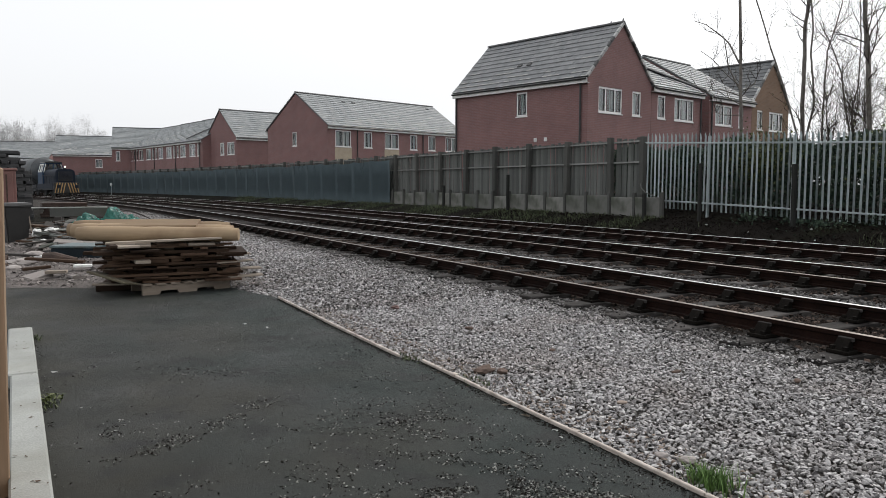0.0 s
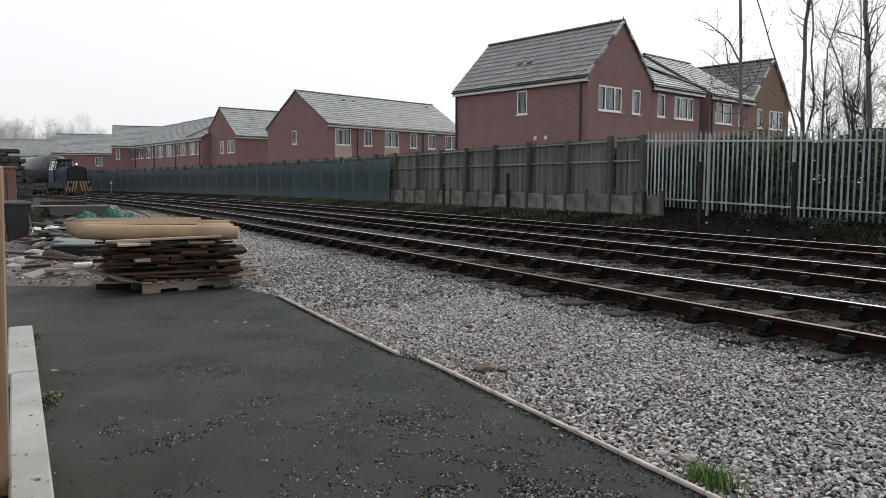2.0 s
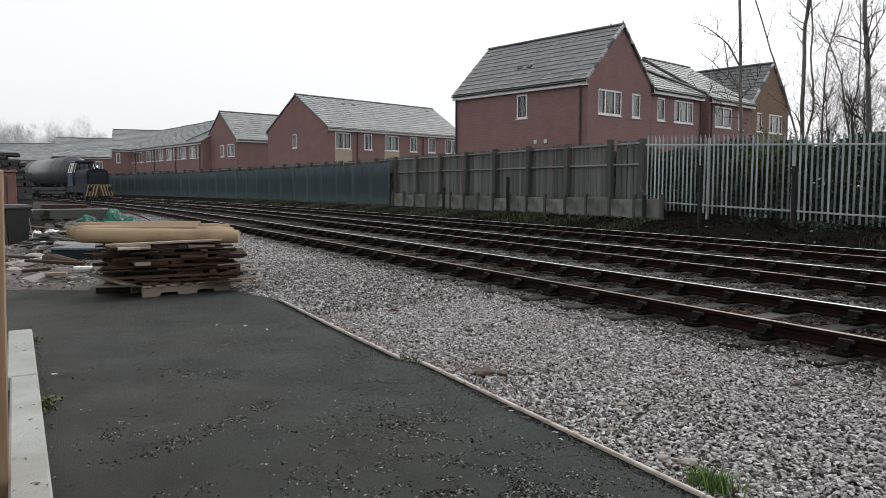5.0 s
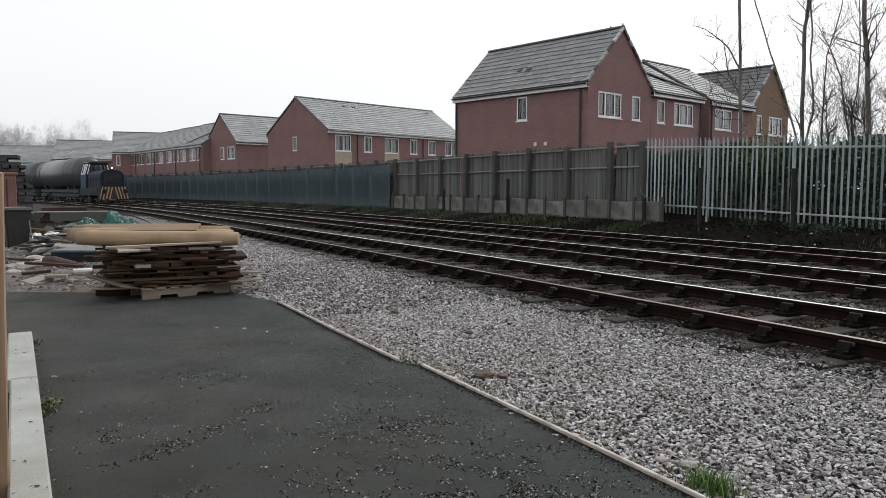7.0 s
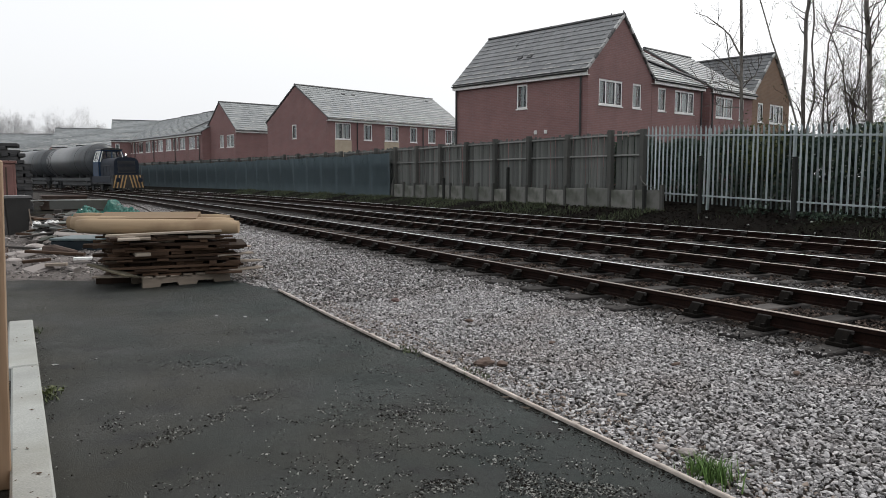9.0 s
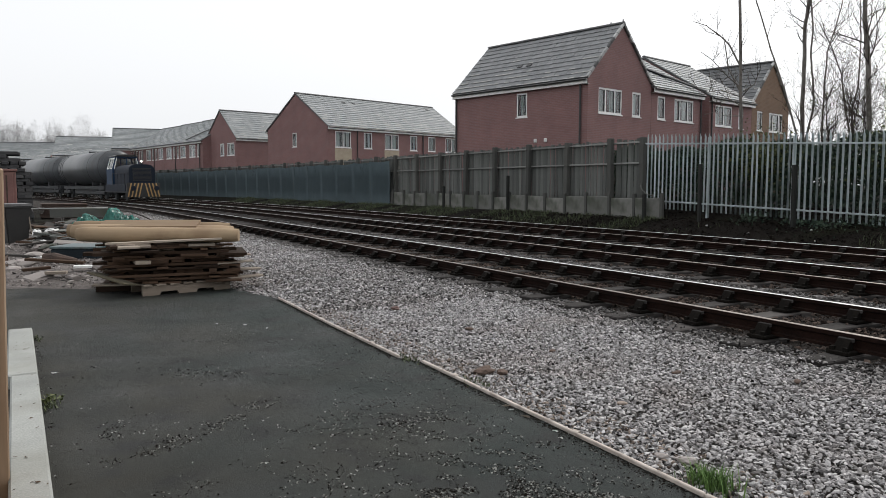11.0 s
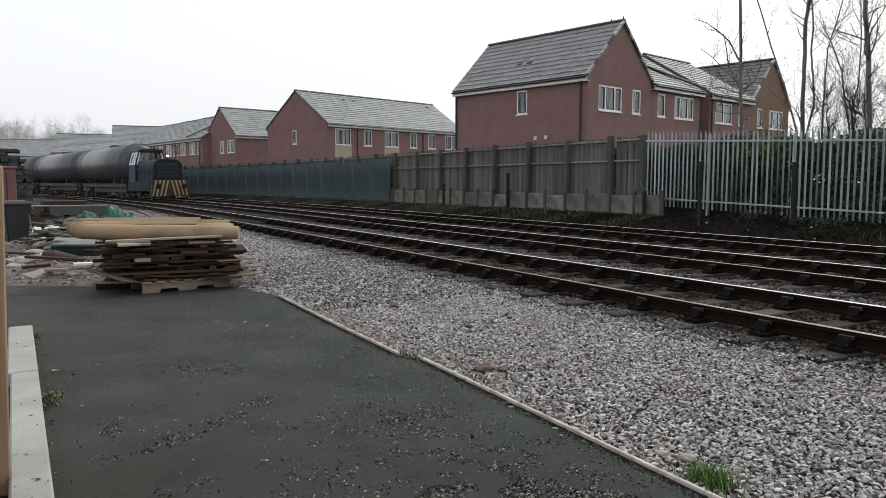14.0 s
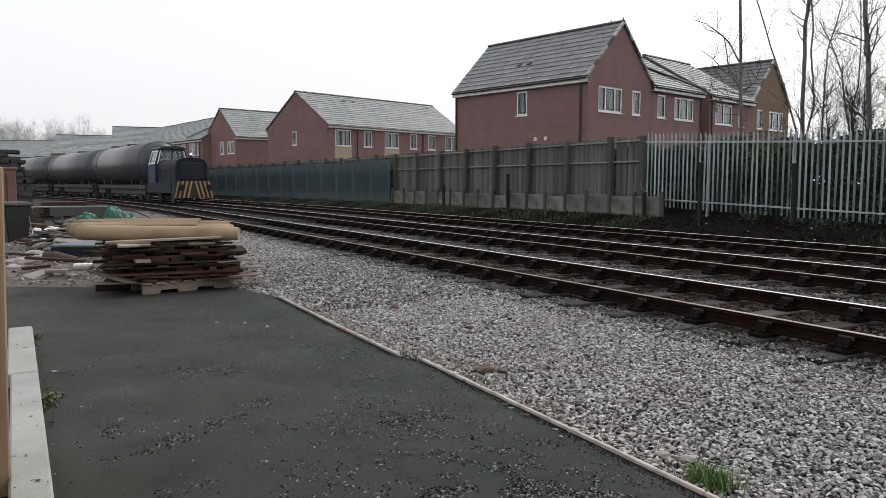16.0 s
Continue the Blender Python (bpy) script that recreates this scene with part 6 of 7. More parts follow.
path_tree("bare_tree", [([(20.0, 13.4, 0.84), (20.0, 13.46, 2.79), (20.0, 13.5, 3.69), (20.0, 13.5, 5.14), (20.0, 13.52, 5.95), (20.0, 13.44, 6.73), (20.0, 13.41, 8.4)], 0.064, 0.045),
                        ([(20.0, 13.42, 2.6), (20.0, 13.33, 2.94), (20.0, 13.15, 3.66), (20.0, 13.18, 4.3), (20.0, 13.31, 5.2), (20.0, 13.26, 5.9), (20.0, 13.35, 6.71), (20.0, 13.41, 8.0)], 0.034, 0.02)], 3,
          "bare forked tree with thick dark trunk behind the palisade", twigs=13, spread=0.8, leafy=360)
path_tree("bare_tree", [([(20.4, 12.2, 0.84), (20.4, 12.27, 2.82), (20.4, 12.48, 3.78), (20.4, 12.6, 4.58), (20.4, 12.98, 5.5), (20.4, 13.32, 6.11)], 0.036, 0.012),
                        ([(20.4, 12.9, 1.5), (20.4, 13.11, 2.86), (20.4, 13.1, 4.32), (20.4, 13.06, 5.27), (20.4, 12.7, 6.47), (20.4, 12.5, 7.6)], 0.03, 0.012)], 4,
          "twiggy bare hawthorn with crossing stems", twigs=20, spread=0.9, leafy=700)
path_tree("bare_tree", [([(20.0, 11.4, 0.84), (20.0, 11.51, 2.76), (20.0, 11.58, 3.97), (20.0, 11.66, 5.03), (20.0, 11.77, 5.94), (20.0, 11.87, 8.2)], 0.075, 0.055),
                        ([(21.0, 12.4, 1.2), (21.0, 12.62, 3.66), (21.0, 12.46, 4.28), (21.0, 12.45, 5.7), (21.0, 12.57, 7.2)], 0.03, 0.012)], 5,
          "bare tree with a thick straight trunk and fine twigs", twigs=17, spread=1.1, leafy=1000)
path_tree("bare_tree", [([(20.6, 10.2, 0.84), (20.7, 10.5, 2.8), (20.7, 10.7, 4.4), (20.8, 10.4, 6.0), (20.8, 10.6, 7.6)], 0.05, 0.025)], 6,
          "dense twiggy bare tree beside the hedge", twigs=20, spread=1.2, leafy=1000)


path_tree("bare_tree", [([(20.6, 12.9, 0.84), (20.6, 12.95, 2.2), (20.5, 13.05, 3.3), (20.5, 13.1, 4.1)], 0.03, 0.01), ([(20.6, 12.4, 0.84), (20.6, 12.3, 2.2), (20.5, 12.25, 3.2), (20.5, 12.1, 3.9)], 0.03, 0.01),
                        ([(20.6, 11.8, 0.84), (20.6, 11.85, 2.2), (20.5, 11.95, 3.3), (20.5, 12.0, 4.0)], 0.028, 0.01), ([(20.6, 11.2, 0.84), (20.6, 11.1, 2.2), (20.5, 11.0, 3.2), (20.5, 11.1, 3.8)], 0.03, 0.01)], 7,
          "low dense thicket of bare hawthorn stems", twigs=40, spread=0.75, leafy=700)


def build_hedge():
    """Brambles and ivy behind the palisade."""
    rng = random.Random(21)
    nr = np.random.default_rng(21)
    th = empty("hedge", pose(19.4, 9, 0.84), "dark tangled ivy and bramble hedge behind the palisade", "hedge")
    bm = bmesh.new()
    tips = []
    for _ in range(120):
        y = rng.uniform(-10, 8.6)
        p = Vector((rng.uniform(-0.7, 1.2), y, 0.0))
        limb(bm, p, Vector((rng.uniform(-0.4, 0.3), rng.uniform(-0.4, 0.4), 1)).normalized(), 0.016, rng.uniform(0.9, 1.7), 2, rng, tips, 0.15, 3)
    ob = part("undergrowth", bm, M_TWIG, th)
    tagged(ob, kind="stuff")
    n = 100000
    y = nr.uniform(-13, 11.5, n)
    top = 1.88 + 0.10 * np.sin(y * 1.3) + 0.11 * np.sin(y * 3.1 + 1)
    z = top * nr.random(n) ** 0.8
    x = -0.85 + 0.5 * (z / 2) ** 2 + np.abs(nr.normal(0, 0.5, n))
    c = np.stack([x, y, z], 1)
    keep = (np.sin(y * 5.1 + z * 3) + np.sin(z * 6.3 - y * 2) + nr.normal(0, 0.8, n)) > -2.3
    c = c[keep]
    ob = new("ivy_leaves", leaves("ivy_leaves", c, nr.uniform(0.05, 0.115, len(c)), M_IVY, nr))
    ob.parent = th
    tagged(ob, "dark green ivy leaves", kind="stuff")
    m = 2600
    cy = np.where(nr.random(m) < 0.6, nr.normal(4.8, 0.55, m), nr.normal(0.6, 0.7, m))
    c = np.stack([nr.normal(-0.75, 0.15, m), cy, nr.normal(1.35, 0.38, m)], 1)
    ob = new("fresh_leaves", leaves("fresh_leaves", c, nr.uniform(0.05, 0.10, m), M_LEAFY, nr))
    ob.parent = th
    tagged(ob, "fresh yellow-green leaves", kind="stuff")
    # ivy that creeps out under the pales
    m = 3200
    cy = nr.uniform(-9.0, 4.6, m)
    cx = -1.62 + nr.gamma(1.4, 0.30, m) * -0.5
    cx += 0.25 * np.sin(cy * 2.3) + 0.15 * np.sin(cy * 5.9)
    ground = np.array([land(19.4 + a, 9 + b) for a, b in zip(cx, cy)]) - 0.84
    c = np.stack([cx, cy, ground + nr.random(m) ** 1.5 * np.clip(0.22 + 0.14 * np.sin(cy * 1.9), 0.05, 0.4) * np.clip((5.9 - cy) / 2.0, 0.25, 1.0)], 1)
    ob = new("creeping_ivy", leaves("creeping_ivy", c, nr.uniform(0.04, 0.09, m), M_IVY, nr, 0.7))
    ob.parent = th
    tagged(ob, "low dark ivy creeping out under the pales", kind="stuff")
    # the twiggy top above the fence, towards the open end
    bm = bmesh.new()
    tips = []
    for _ in range(95):
        p = Vector((rng.uniform(-0.3, 1.8), rng.uniform(-6, 4.2), 1.2))
        limb(bm, p, Vector((rng.uniform(-0.4, 0.4), rng.uniform(-0.5, 0.5), 1.2)).normalized(), 0.012, rng.uniform(0.8, 2.3), 3, rng, tips, 0.0, 3)
    ob = part("bramble_growth", bm, M_TWIG, th)
    tagged(ob, kind="stuff")
    c = np.array([tips[rng.randrange(len(tips))][0][:] for _ in range(2600)]) + nr.normal(0, 0.04, (2600, 3))
    ob = new("bud_growth", leaves("bud_growth", c, nr.uniform(0.03, 0.06, 2600), M_LEAFY, nr))
    ob.parent = th
    tagged(ob, kind="stuff")


build_hedge()


def blades(name, spots, height, width, material, rng, lean=0.35):
    """Grass: one bent blade of two quads for each spot."""
    n = len(spots)
    c = np.asarray(spots)
    a = rng.uniform(0, math.tau, n)
    h = height * rng.uniform(0.45, 1.1, n)
    side = np.stack([np.cos(a), np.sin(a), np.zeros(n)], 1) * (width * rng.uniform(0.6, 1.2, n))[:, None]
    out = np.stack([-np.sin(a), np.cos(a), np.zeros(n)], 1) * (h * lean * rng.uniform(0.2, 1.6, n))[:, None]
    up = np.stack([np.zeros(n), np.zeros(n), h], 1)
    v = np.stack([c - side, c + side, c + up * 0.6 + out * 0.4 - side * 0.8, c + up * 0.6 + out * 0.4 + side * 0.8, c + up + out], 1).reshape(-1, 3)
    i = np.arange(n)[:, None] * 5
    f = np.concatenate([i + np.array([[0, 1, 3]]), i + np.array([[0, 3, 2]]), i + np.array([[2, 3, 4]])], 1).reshape(-1, 3)
    return mesh_from(name, v, f, material)


def build_grass():
    nr = np.random.default_rng(5)
    n = 330
    spots = np.stack([nr.normal(2.92, 0.038, n), nr.normal(2.375, 0.06, n), np.full(n, -0.01)], 1)
    ob = new("grass_tuft", blades("grass_tuft", spots, 0.11, 0.0035, M_GRASS, nr, 0.6))
    tagged(ob, "bright green grass tuft growing beside the timber edging", "grass", kind="stuff")
    for x, y, k, h, r in ((0.13, 5.5, 60, 0.05, 0.05), (0.11, 8.0, 40, 0.04, 0.05), (2.86, 5.45, 70, 0.03, 0.07), (2.94, 4.6, 50, 0.035, 0.08)):
        spots = np.stack([nr.normal(x, r * 0.6, k), nr.normal(y, r * 1.4, k), np.full(k, 0.0)], 1)
        ob = new("weed", blades("weed", spots, h, 0.005, M_GRASS_DULL, nr, 0.9))
        tagged(ob, "low dull green weeds at the edge of the path", "weeds", kind="stuff")
    c = np.stack([nr.normal(0.125, 0.05, 90), nr.normal(5.52, 0.03, 90), 0.015 + 0.06 * nr.random(90)], 1)
    ob = new("weed", leaves("weed", c, nr.uniform(0.015, 0.035, 90), M_LEAFY, nr, 0.4))
    tagged(ob, "small broad-leaved weed growing beside the kerb", "weeds", kind="stuff")
    # rough verge at the foot of the fence
    m = 26000
    y = nr.uniform(9, 60, m)
    off = 15.9 + 1.45 * nr.random(m) ** 0.7
    x = np.array([bend(o, yy) for o, yy in zip(off, y)])
    keep = (np.sin(y * 0.9) + np.sin(y * 2.3 + off * 3) + nr.normal(0, 0.7, m)) > np.where(y < 16.5, 2.2, 0.1)
    x, y = x[keep], y[keep]
    z = np.array([land(a, b) for a, b in zip(x, y)]) - 0.01
    ob = new("verge_grass", blades("verge_grass", np.stack([x, y, z], 1), 0.16, 0.008, M_GRASS_DULL, nr, 0.7))
    tagged(ob, "thin dull grass along the foot of the fence", "grass", kind="stuff")


build_grass()


def far_tree(x, y, h, seed, label):
    rng = random.Random(seed)
    th = empty("distant_tree", pose(x, y, 0.8), label, "tree", "distant bare trees")
    bm = bmesh.new()
    tube(bm, [(0, 0, 0), (0.1, 0, h * 0.35), (0, 0.1, h * 0.7)], [0.22, 0.16, 0.07], 7)
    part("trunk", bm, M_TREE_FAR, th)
    bm = bmesh.new()
    tips = []
    for _ in range(14):
        z = rng.uniform(0.2, 0.72) * h
        limb(bm, Vector((0, 0, z)), Vector((rng.uniform(-1, 1), rng.uniform(-1, 1), rng.uniform(0.4, 1.3))).normalized(), 0.04, h * rng.uniform(0.15, 0.30), 3, rng, tips, 0.0, 4)
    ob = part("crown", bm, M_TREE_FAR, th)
    tagged(ob, "fine bare branches", kind="stuff")
    nr = np.random.default_rng(seed)
    n = 4500
    c = np.array([tips[rng.randrange(len(tips))][0][:] for _ in range(n)]) + nr.normal(0, 0.25, (n, 3))
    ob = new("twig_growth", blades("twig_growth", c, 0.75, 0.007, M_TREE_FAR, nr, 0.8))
    ob.parent = th
    tagged(ob, "dense fine twigs", kind="stuff")


for k_, (x_, y_, h_) in enumerate(((-2.0, 166, 12.6), (0.3, 168, 12.2), (2.2, 170, 11.8), (-6.5, 168, 12.5), (6.9, 172, 12.0), (8.8, 174, 12.0), (10.8, 176, 12.0), (14.0, 178, 13.0), (16.2, 181, 13.0))):
    far_tree(x_, y_, h_, 40 + k_, "bare tree in the haze beyond the houses")


# ---- loose stones ----
def build_ballast():
    nr = np.random.default_rng(9)
    rails = [t + s for t in TRACKS for s in (-0.752, 0.752)]

    def scatter(name, x0, x1, y0, y1, density, r0, r1, z, material, label, slope_line=0.5):
        n = int((x1 - x0) * (y1 - y0) * density)
        x, y = nr.uniform(x0, x1, n), nr.uniform(y0, y1, n)
        ok = y > slope_line * x - 0.3
        if x0 < 2.9:
            ok &= x > np.array([path_edge(v) for v in y]) + np.where(y < 9.3, 0.022, -0.25 * np.minimum(1.0, (y - 9.3) / 1.0))
        for rx in rails:
            ok &= np.abs(x - rx) > 0.10
        lift = np.zeros(n)
        for t, ph in zip(TRACKS, (0.02, 0.33, 0.55)):
            near = np.abs(x - t) < 1.345
            k = (y + 6.0 - ph) / 0.805
            on = near & (np.abs(k - np.round(k)) * 0.805 < 0.135)
            spill = np.where(np.abs(x - t) > 1.05, 0.45, 0.22) * (0.5 + 0.5 * np.sin(y * 7.3 + x * 3.1))
            ok &= ~(on & (nr.random(n) > spill))
            lift[on] = 0.034
        x, y, lift = x[ok], y[ok], lift[ok]
        xb = x - BEND * np.maximum(0.0, y - BEND_FROM) ** 2
        s = r0 + (r1 - r0) * nr.random(len(x)) ** 1.7
        zz = np.where(lift > 0, lift - 0.016, z + nr.uniform(-0.012, 0.012, len(x))) + s * 0.2
        if x0 > 15:
            zz += np.array([land(a, b) for a, b in zip(xb, y)]) + 0.05
        ob = new(name, stones(name, np.stack([xb, y, zz], 1), s, material, nr, small=y0 >= 14 or y0 < 0 or x0 > 5.9))
        tagged(ob, label, "ballast", kind="stuff")

    scatter("ballast", 2.45, 5.75, 1.2, 8.0, 2350, 0.0098, 0.0185, -0.016, M_STONE, "loose pale grey crushed stone ballast", 0.25)
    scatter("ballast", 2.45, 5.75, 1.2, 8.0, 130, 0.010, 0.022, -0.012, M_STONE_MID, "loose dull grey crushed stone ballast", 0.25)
    scatter("ballast", 2.85, 3.25, 1.2, 9.0, 420, 0.008, 0.017, -0.008, M_STONE_BROWN, "brown dirty ballast along the timber edging", 0.25)
    scatter("ballast", 2.6, 5.75, 8.0, 14.0, 840, 0.013, 0.026, -0.014, M_STONE, "loose pale grey crushed stone ballast")
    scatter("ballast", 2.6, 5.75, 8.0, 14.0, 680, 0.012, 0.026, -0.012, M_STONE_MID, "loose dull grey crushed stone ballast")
    scatter("ballast", 2.6, 5.75, 14.0, 20.0, 760, 0.014, 0.030, -0.012, M_STONE, "loose pale grey crushed stone ballast")
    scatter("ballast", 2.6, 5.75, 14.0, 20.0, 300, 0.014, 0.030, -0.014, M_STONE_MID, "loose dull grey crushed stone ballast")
    scatter("ballast", 2.3, 5.9, -8.0, 1.6, 430, 0.020, 0.045, -0.015, M_STONE, "loose pale grey crushed stone ballast", -9.0)
    scatter("ballast", 3.3, 6.1, 20.0, 42.0, 290, 0.022, 0.046, -0.016, M_STONE_DUST, "dull dusty ballast")
    scatter("ballast", 5.35, 6.15, 1.2, 20.0, 1050, 0.011, 0.026, -0.014, M_STONE_MID, "duller ballast packed against the sleeper ends", 0.4)
    scatter("ballast", 6.12, 8.4, 2.0, 22.0, 560, 0.015, 0.034, -0.012, M_STONE_OLD, "rust-stained ballast within the track")
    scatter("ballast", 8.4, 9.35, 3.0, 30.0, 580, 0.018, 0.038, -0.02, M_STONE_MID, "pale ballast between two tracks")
    scatter("ballast", 9.35, 15.6, 4.0, 26.0, 180, 0.018, 0.040, -0.02, M_STONE_OLD, "dark oily ballast round the far tracks")
    scatter("ballast", 15.3, 18.4, 6.0, 26.0, 180, 0.012, 0.045, -0.03, M_CLOD, "dark clods and stones scattered on the verge")
    # chippings strewn on the tarmac: drifts of them (x, y, spread along and across, heading, number), then a thin scatter
    drifts = ((0.82, 4.42, 0.32, 0.05, 35, 416), (1.30, 4.72, 0.16, 0.10, 20, 288), (1.28, 5.86, 0.26, 0.10, -30, 304), (0.62, 4.75, 0.16, 0.10, 0, 80), (1.36, 4.12, 0.18, 0.10, 10, 144),
              (2.02, 4.30, 0.26, 0.22, 40, 608), (2.10, 3.62, 0.28, 0.24, 60, 672), (1.92, 3.10, 0.30, 0.22, 30, 832), (2.25, 2.70, 0.22, 0.18, 80, 672), (1.62, 2.95, 0.25, 0.15, 0, 480),
              (2.30, 3.12, 0.20, 0.10, 20, 420), (2.02, 2.84, 0.20, 0.10, -30, 620), (1.70, 2.93, 0.16, 0.08, 10, 420), (2.25, 2.62, 0.2, 0.08, -25, 620), (2.15, 3.95, 0.14, 0.08, 0, 260), (0.45, 4.70, 0.14, 0.06, 60, 90), (0.40, 4.16, 0.12, 0.05, 20, 60),
              (2.45, 4.95, 0.16, 0.10, -30, 112), (1.15, 3.35, 0.30, 0.14, 20, 320), (0.55, 3.55, 0.20, 0.10, 30, 112), (2.35, 5.6, 0.3, 0.2, 60, 144), (1.7, 7.2, 0.5, 0.25, 0, 80))
    xs, ys = [], []
    for cx, cy, along, across, heading, count in drifts:
        u, v = nr.normal(0, along, count), nr.normal(0, across, count)
        h = radians(heading)
        xs.append(cx + u * math.cos(h) - v * math.sin(h))
        ys.append(cy + u * math.sin(h) + v * math.cos(h))
    n = 1900
    xs.append(2.85 - 2.7 * nr.random(n) ** 1.4)
    ys.append(1.6 + 5.5 * nr.random(n) ** 1.6)
    xs += [2.84 - np.abs(nr.normal(0, 0.10, 420)), 0.1 + np.abs(nr.normal(0, 0.03, 170)), nr.uniform(0.2, 2.7, 130)]
    ys += [nr.uniform(2, 9.4, 420), nr.uniform(3, 8, 170), nr.uniform(5, 10, 130)]
    x, y = np.concatenate(xs), np.concatenate(ys)
    s = 0.0030 + 0.0066 * nr.random(len(x)) ** 1.9
    patchy = np.array([noise.noise((a * 7.0, b * 7.0, 2.5)) for a, b in zip(x, y)])
    keep = (patchy + nr.normal(0, 0.12, len(x)) > -0.10) & (x < np.array([path_edge(v) for v in y]) - 0.015) & (x > 0.1)
    x, y, s = x[keep], y[keep], s[keep]
    ob = new("chippings", stones("chippings", np.stack([x, y, s * 0.35], 1), s, M_CHIP, nr, small=True))
    tagged(ob, "small pale chippings strewn on the tarmac", "chippings", kind="stuff")
    # black loosened grit that lies among them
    pick = nr.random(len(x)) < 0.8
    k = int(pick.sum())
    s = 0.0030 + 0.0055 * nr.random(k) ** 1.6
    c = np.stack([x[pick] + nr.normal(0, 0.012, k), y[pick] + nr.normal(0, 0.012, k), s * 0.35], 1)
    c[:, 0] = np.minimum(c[:, 0], np.array([path_edge(v) for v in c[:, 1]]) - 0.015)
    ob = new("loose_grit", stones("loose_grit", c, s, M_CLOD, nr, small=True))
    tagged(ob, "loose black grit broken out of the tarmac", "grit", kind="stuff")
    # dirt washed up along the inner side of the edging
    n = 5200
    y = nr.uniform(1.5, 9.2, n)
    d = np.abs(nr.normal(0, 0.035, n)) + 0.002
    x = np.array([path_edge(v) for v in y]) - 0.008 - d
    s = nr.uniform(0.002, 0.007, n)
    ob = new("edge_dirt", stones("edge_dirt", np.stack([x, y, s * 0.3], 1), s, M_CLOD, nr, small=True))
    tagged(ob, "dark brown dirt gathered along the timber edging", "dirt", kind="stuff")
    # scraps of dead leaf and twig on the kerb and by the edging
    m = 34
    c = np.concatenate([np.stack([nr.uniform(-0.07, 0.08, m), nr.uniform(3.2, 7.8, m), np.full(m, 0.104)], 1), np.stack([nr.normal(2.90, 0.07, 160), nr.uniform(2.4, 8, 160), np.full(160, 0.03)], 1)])
    ob = new("dead_leaves", leaves("dead_leaves", c, nr.uniform(0.012, 0.035, len(c)), M_PLANK, nr, 0.0))
    for v in ob.data.vertices:
        base = 0.104 if v.co.x < 1 else 0.03
        v.co.z = base + (v.co.z - base) * 0.2
    tagged(ob, "dry scraps of dead leaf on kerb and edging", "dead leaves", kind="stuff")
    # larger stones in the ballast
    for x, y, size, stone in ((3.16, 4.78, 0.075, M_STONE_OLD), (3.27, 4.68, 0.05, M_STONE_OLD), (3.06, 2.66, 0.042, M_RUBBLE), (3.0, 2.78, 0.03, M_RUBBLE), (3.88, 7.8, 0.05, M_RED_STONE), (3.98, 6.3, 0.035, M_STONE_OLD),
                              (5.04, 3.35, 0.035, M_STONE_OLD), (4.46, 4.0, 0.032, M_STONE_OLD), (4.1, 5.1, 0.03, M_STONE_OLD), (3.5, 3.6, 0.028, M_STONE_BROWN)):
        b = bmesh.new()
        bmesh.ops.create_icosphere(b, subdivisions=2, radius=size)
        for v in b.verts:
            v.co *= 1 + 0.55 * noise.noise(v.co * 22 + Vector((x * 3, y * 3, 1)))
            v.co = Vector((v.co.x * 1.25, v.co.y * 0.8, v.co.z * 0.5))
        ob = obj("stone", b, stone)
        ob.matrix_world = pose(x, y, size * 0.22, 0, 0, (x * 400) % 180)
        tagged(ob, "dark lump of stone on the pale ballast" if stone is M_STONE_OLD else "brownish lump of stone on the pale ballast", "stone", "larger stones")
    # pale scraps lying on the tarmac beside the edging and the kerb
    for x, y, size in ((2.79, 3.95, 0.022), (2.77, 3.87, 0.014), (2.765, 3.70, 0.024), (2.755, 3.39, 0.014), (2.71, 3.28, 0.012), (0.21, 6.45, 0.02), (2.2, 7.4, 0.016), (2.05, 7.7, 0.014), (1.8, 7.9, 0.012)):
        b = bmesh.new()
        rim = [b.verts.new((size * 1.5 * math.cos(k * math.tau / 9), size * (0.6 + 0.25 * math.sin(k * 2.3 + x * 9)) * math.sin(k * math.tau / 9), size * 0.25 * math.sin(k * 1.9 + y * 5))) for k in range(9)]
        mid = b.verts.new((0, 0, size * 0.3))
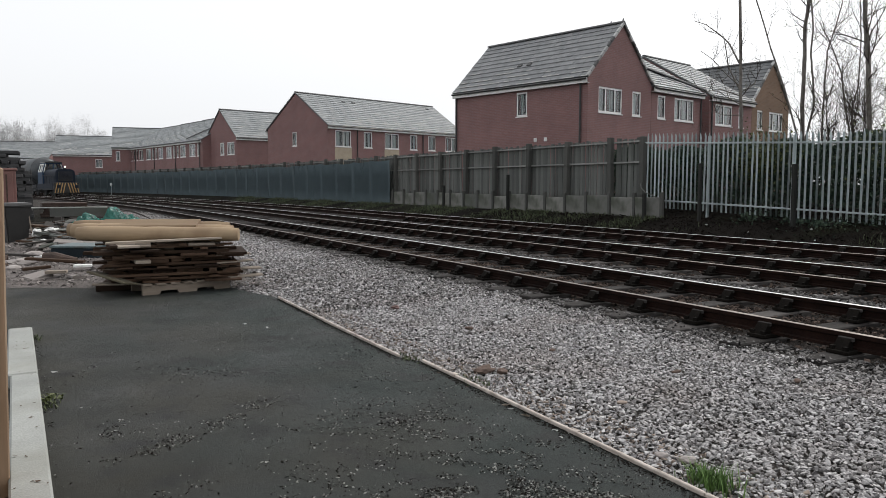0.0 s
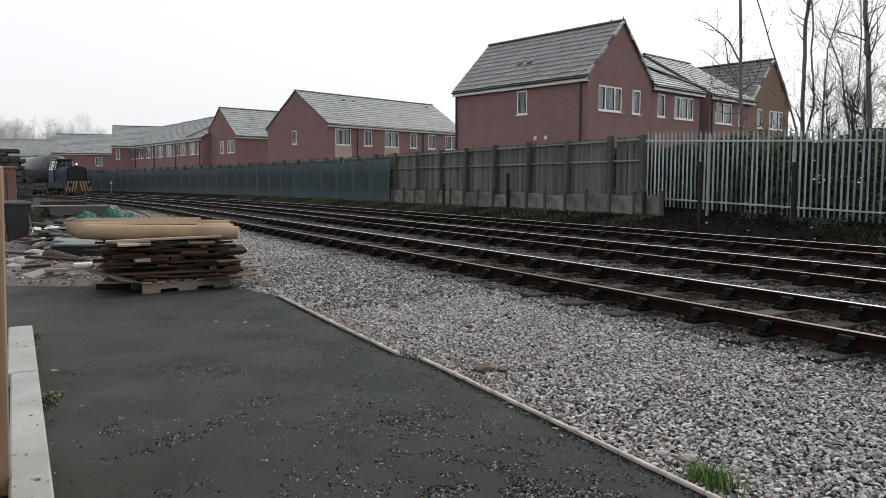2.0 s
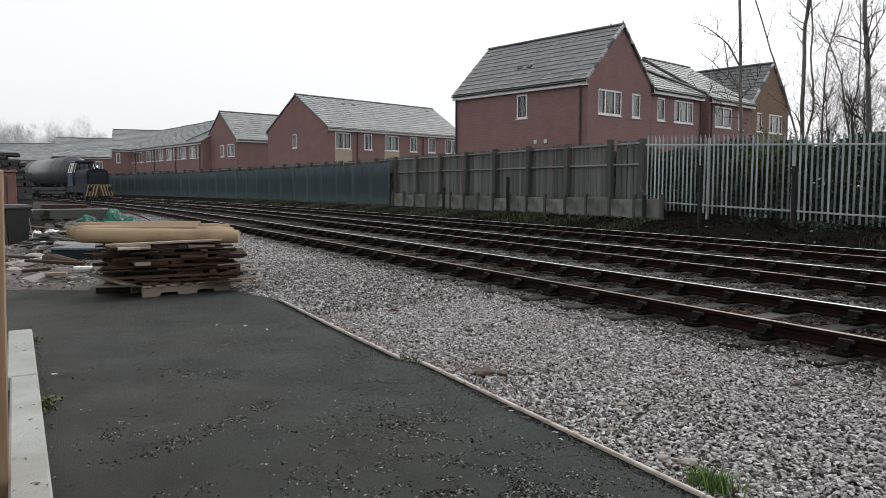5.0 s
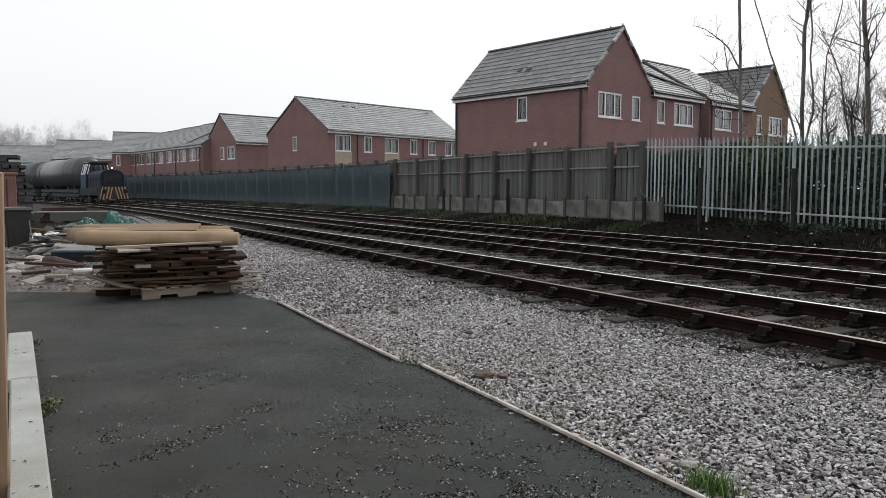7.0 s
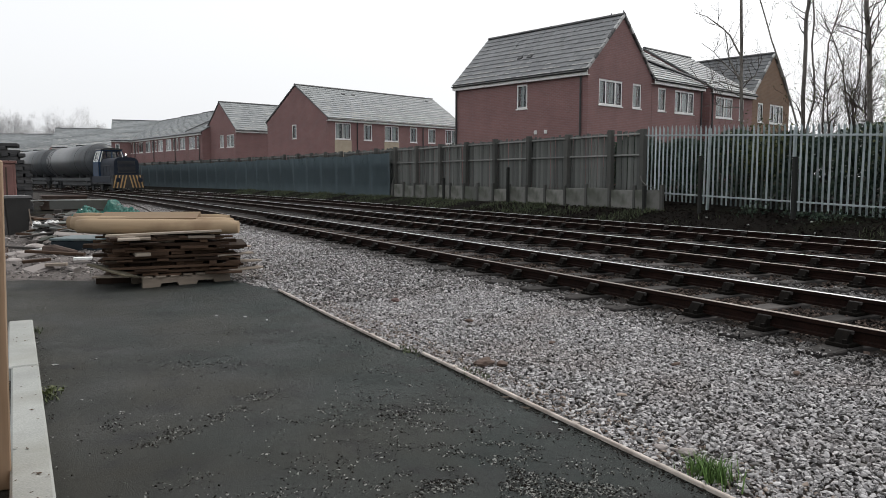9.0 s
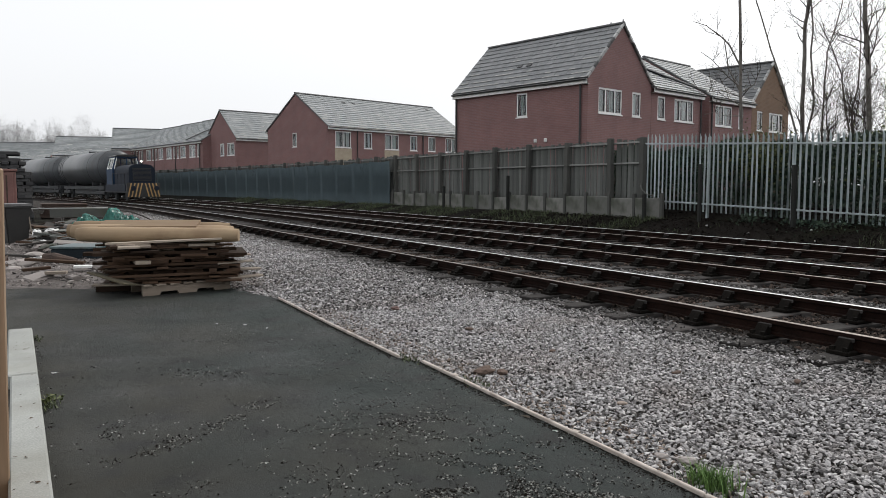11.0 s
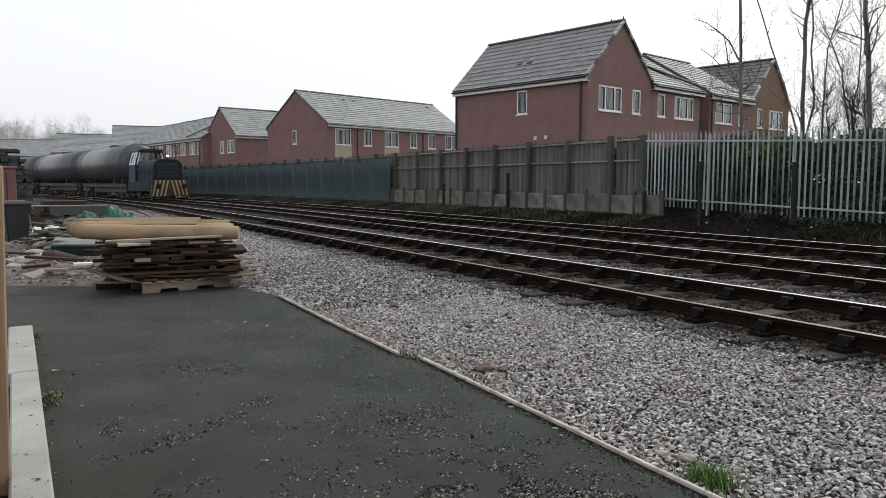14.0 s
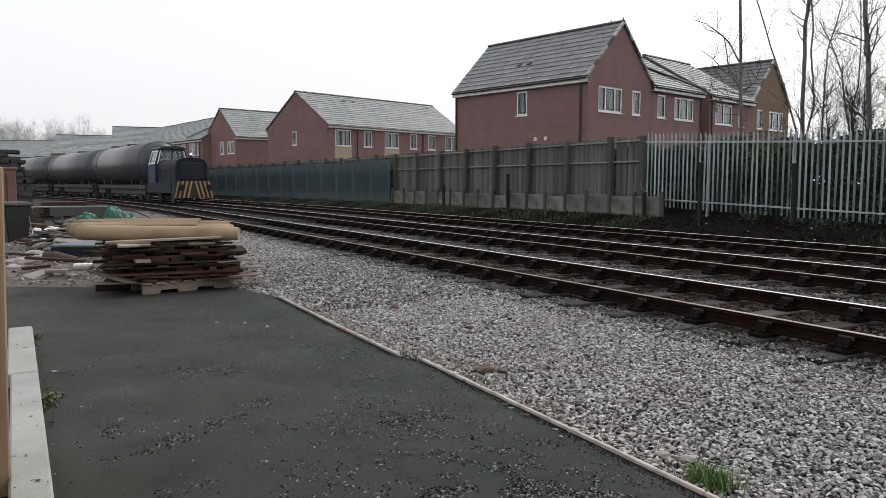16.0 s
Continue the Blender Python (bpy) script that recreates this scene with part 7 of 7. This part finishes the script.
        for k in range(9):
            b.faces.new((rim[k], rim[(k + 1) % 9], mid))
        bmesh.ops.solidify(b, geom=b.faces[:], thickness=0.0015)
        ob = obj("leaf_scrap", b, M_PLANK_TOP if size > 0.02 else M_BAG)
        ob.matrix_world = pose(x, y, size * 0.3 + 0.002, 0, 0, (x * 700) % 180)
        tagged(ob, "pale curled scrap of dry leaf on the tarmac", "leaf", "leaf scraps")


build_ballast()


def motions():
    def at_arc(y_front, back):
        """y of the point that lies back metres along the track behind y_front."""
        y, left = y_front, back
        while left > 0:
            step = min(0.5, left)
            y += step * math.cos(radians(bend_angle(y)))
            left -= step
        return y

    def placed(y_front, a, b):
        ya, yb = at_arc(y_front, a), at_arc(y_front, b)
        xa, xb = bend(TRACKS[1], ya), bend(TRACKS[1], yb)
        turn = math.degrees(math.atan2(-(xb - xa), yb - ya))
        return xa, ya, turn

    times = [0.5 * k for k in range(33)]

    def front_at(t):
        """y of the shunter's front: it gathers way slowly, then runs at about 2.5 m a second."""
        return 89.13 - 2.057 * t - 0.1378 * t ** 2 + 0.01478 * t ** 3 - 0.000498 * t ** 4

    front = {t: front_at(t) for t in times}
    rows = []
    for t in times:
        x, y, turn = placed(front[t], 0.0, 7.0)
        rows.append((t, pose(x, y, RAIL_TOP + 0.004, 0, 0, turn)))
    walk(LOCO, rows)
    for i, wagon in enumerate(WAGONS):
        start = 7.6 + i * 17.65
        rows = []
        for t in times:
            xa, ya, turn = placed(front[t], start, start + 17.05)
            rows.append((t, pose(xa, ya, RAIL_TOP + 0.004, 0, 0, turn)))
        walk(wagon, rows)
    turning = [(wh, 0.53) for wh in LOCO_WHEELS]
    for wagon in WAGONS:
        turning += [(ob, WAGON_WHEEL_R) for ob in wagon.children_recursive if ob.name.startswith("wheel")]
    for wh, radius in turning:
        base = wh.matrix_basis.copy()
        flip = 1 if base.to_euler().z < 1 else -1
        walk(wh, [(0.2 * k, base @ Matrix.Rotation(flip * (front_at(0.0) - front_at(0.2 * k)) / radius, 4, "X")) for k in range(81)])


motions()
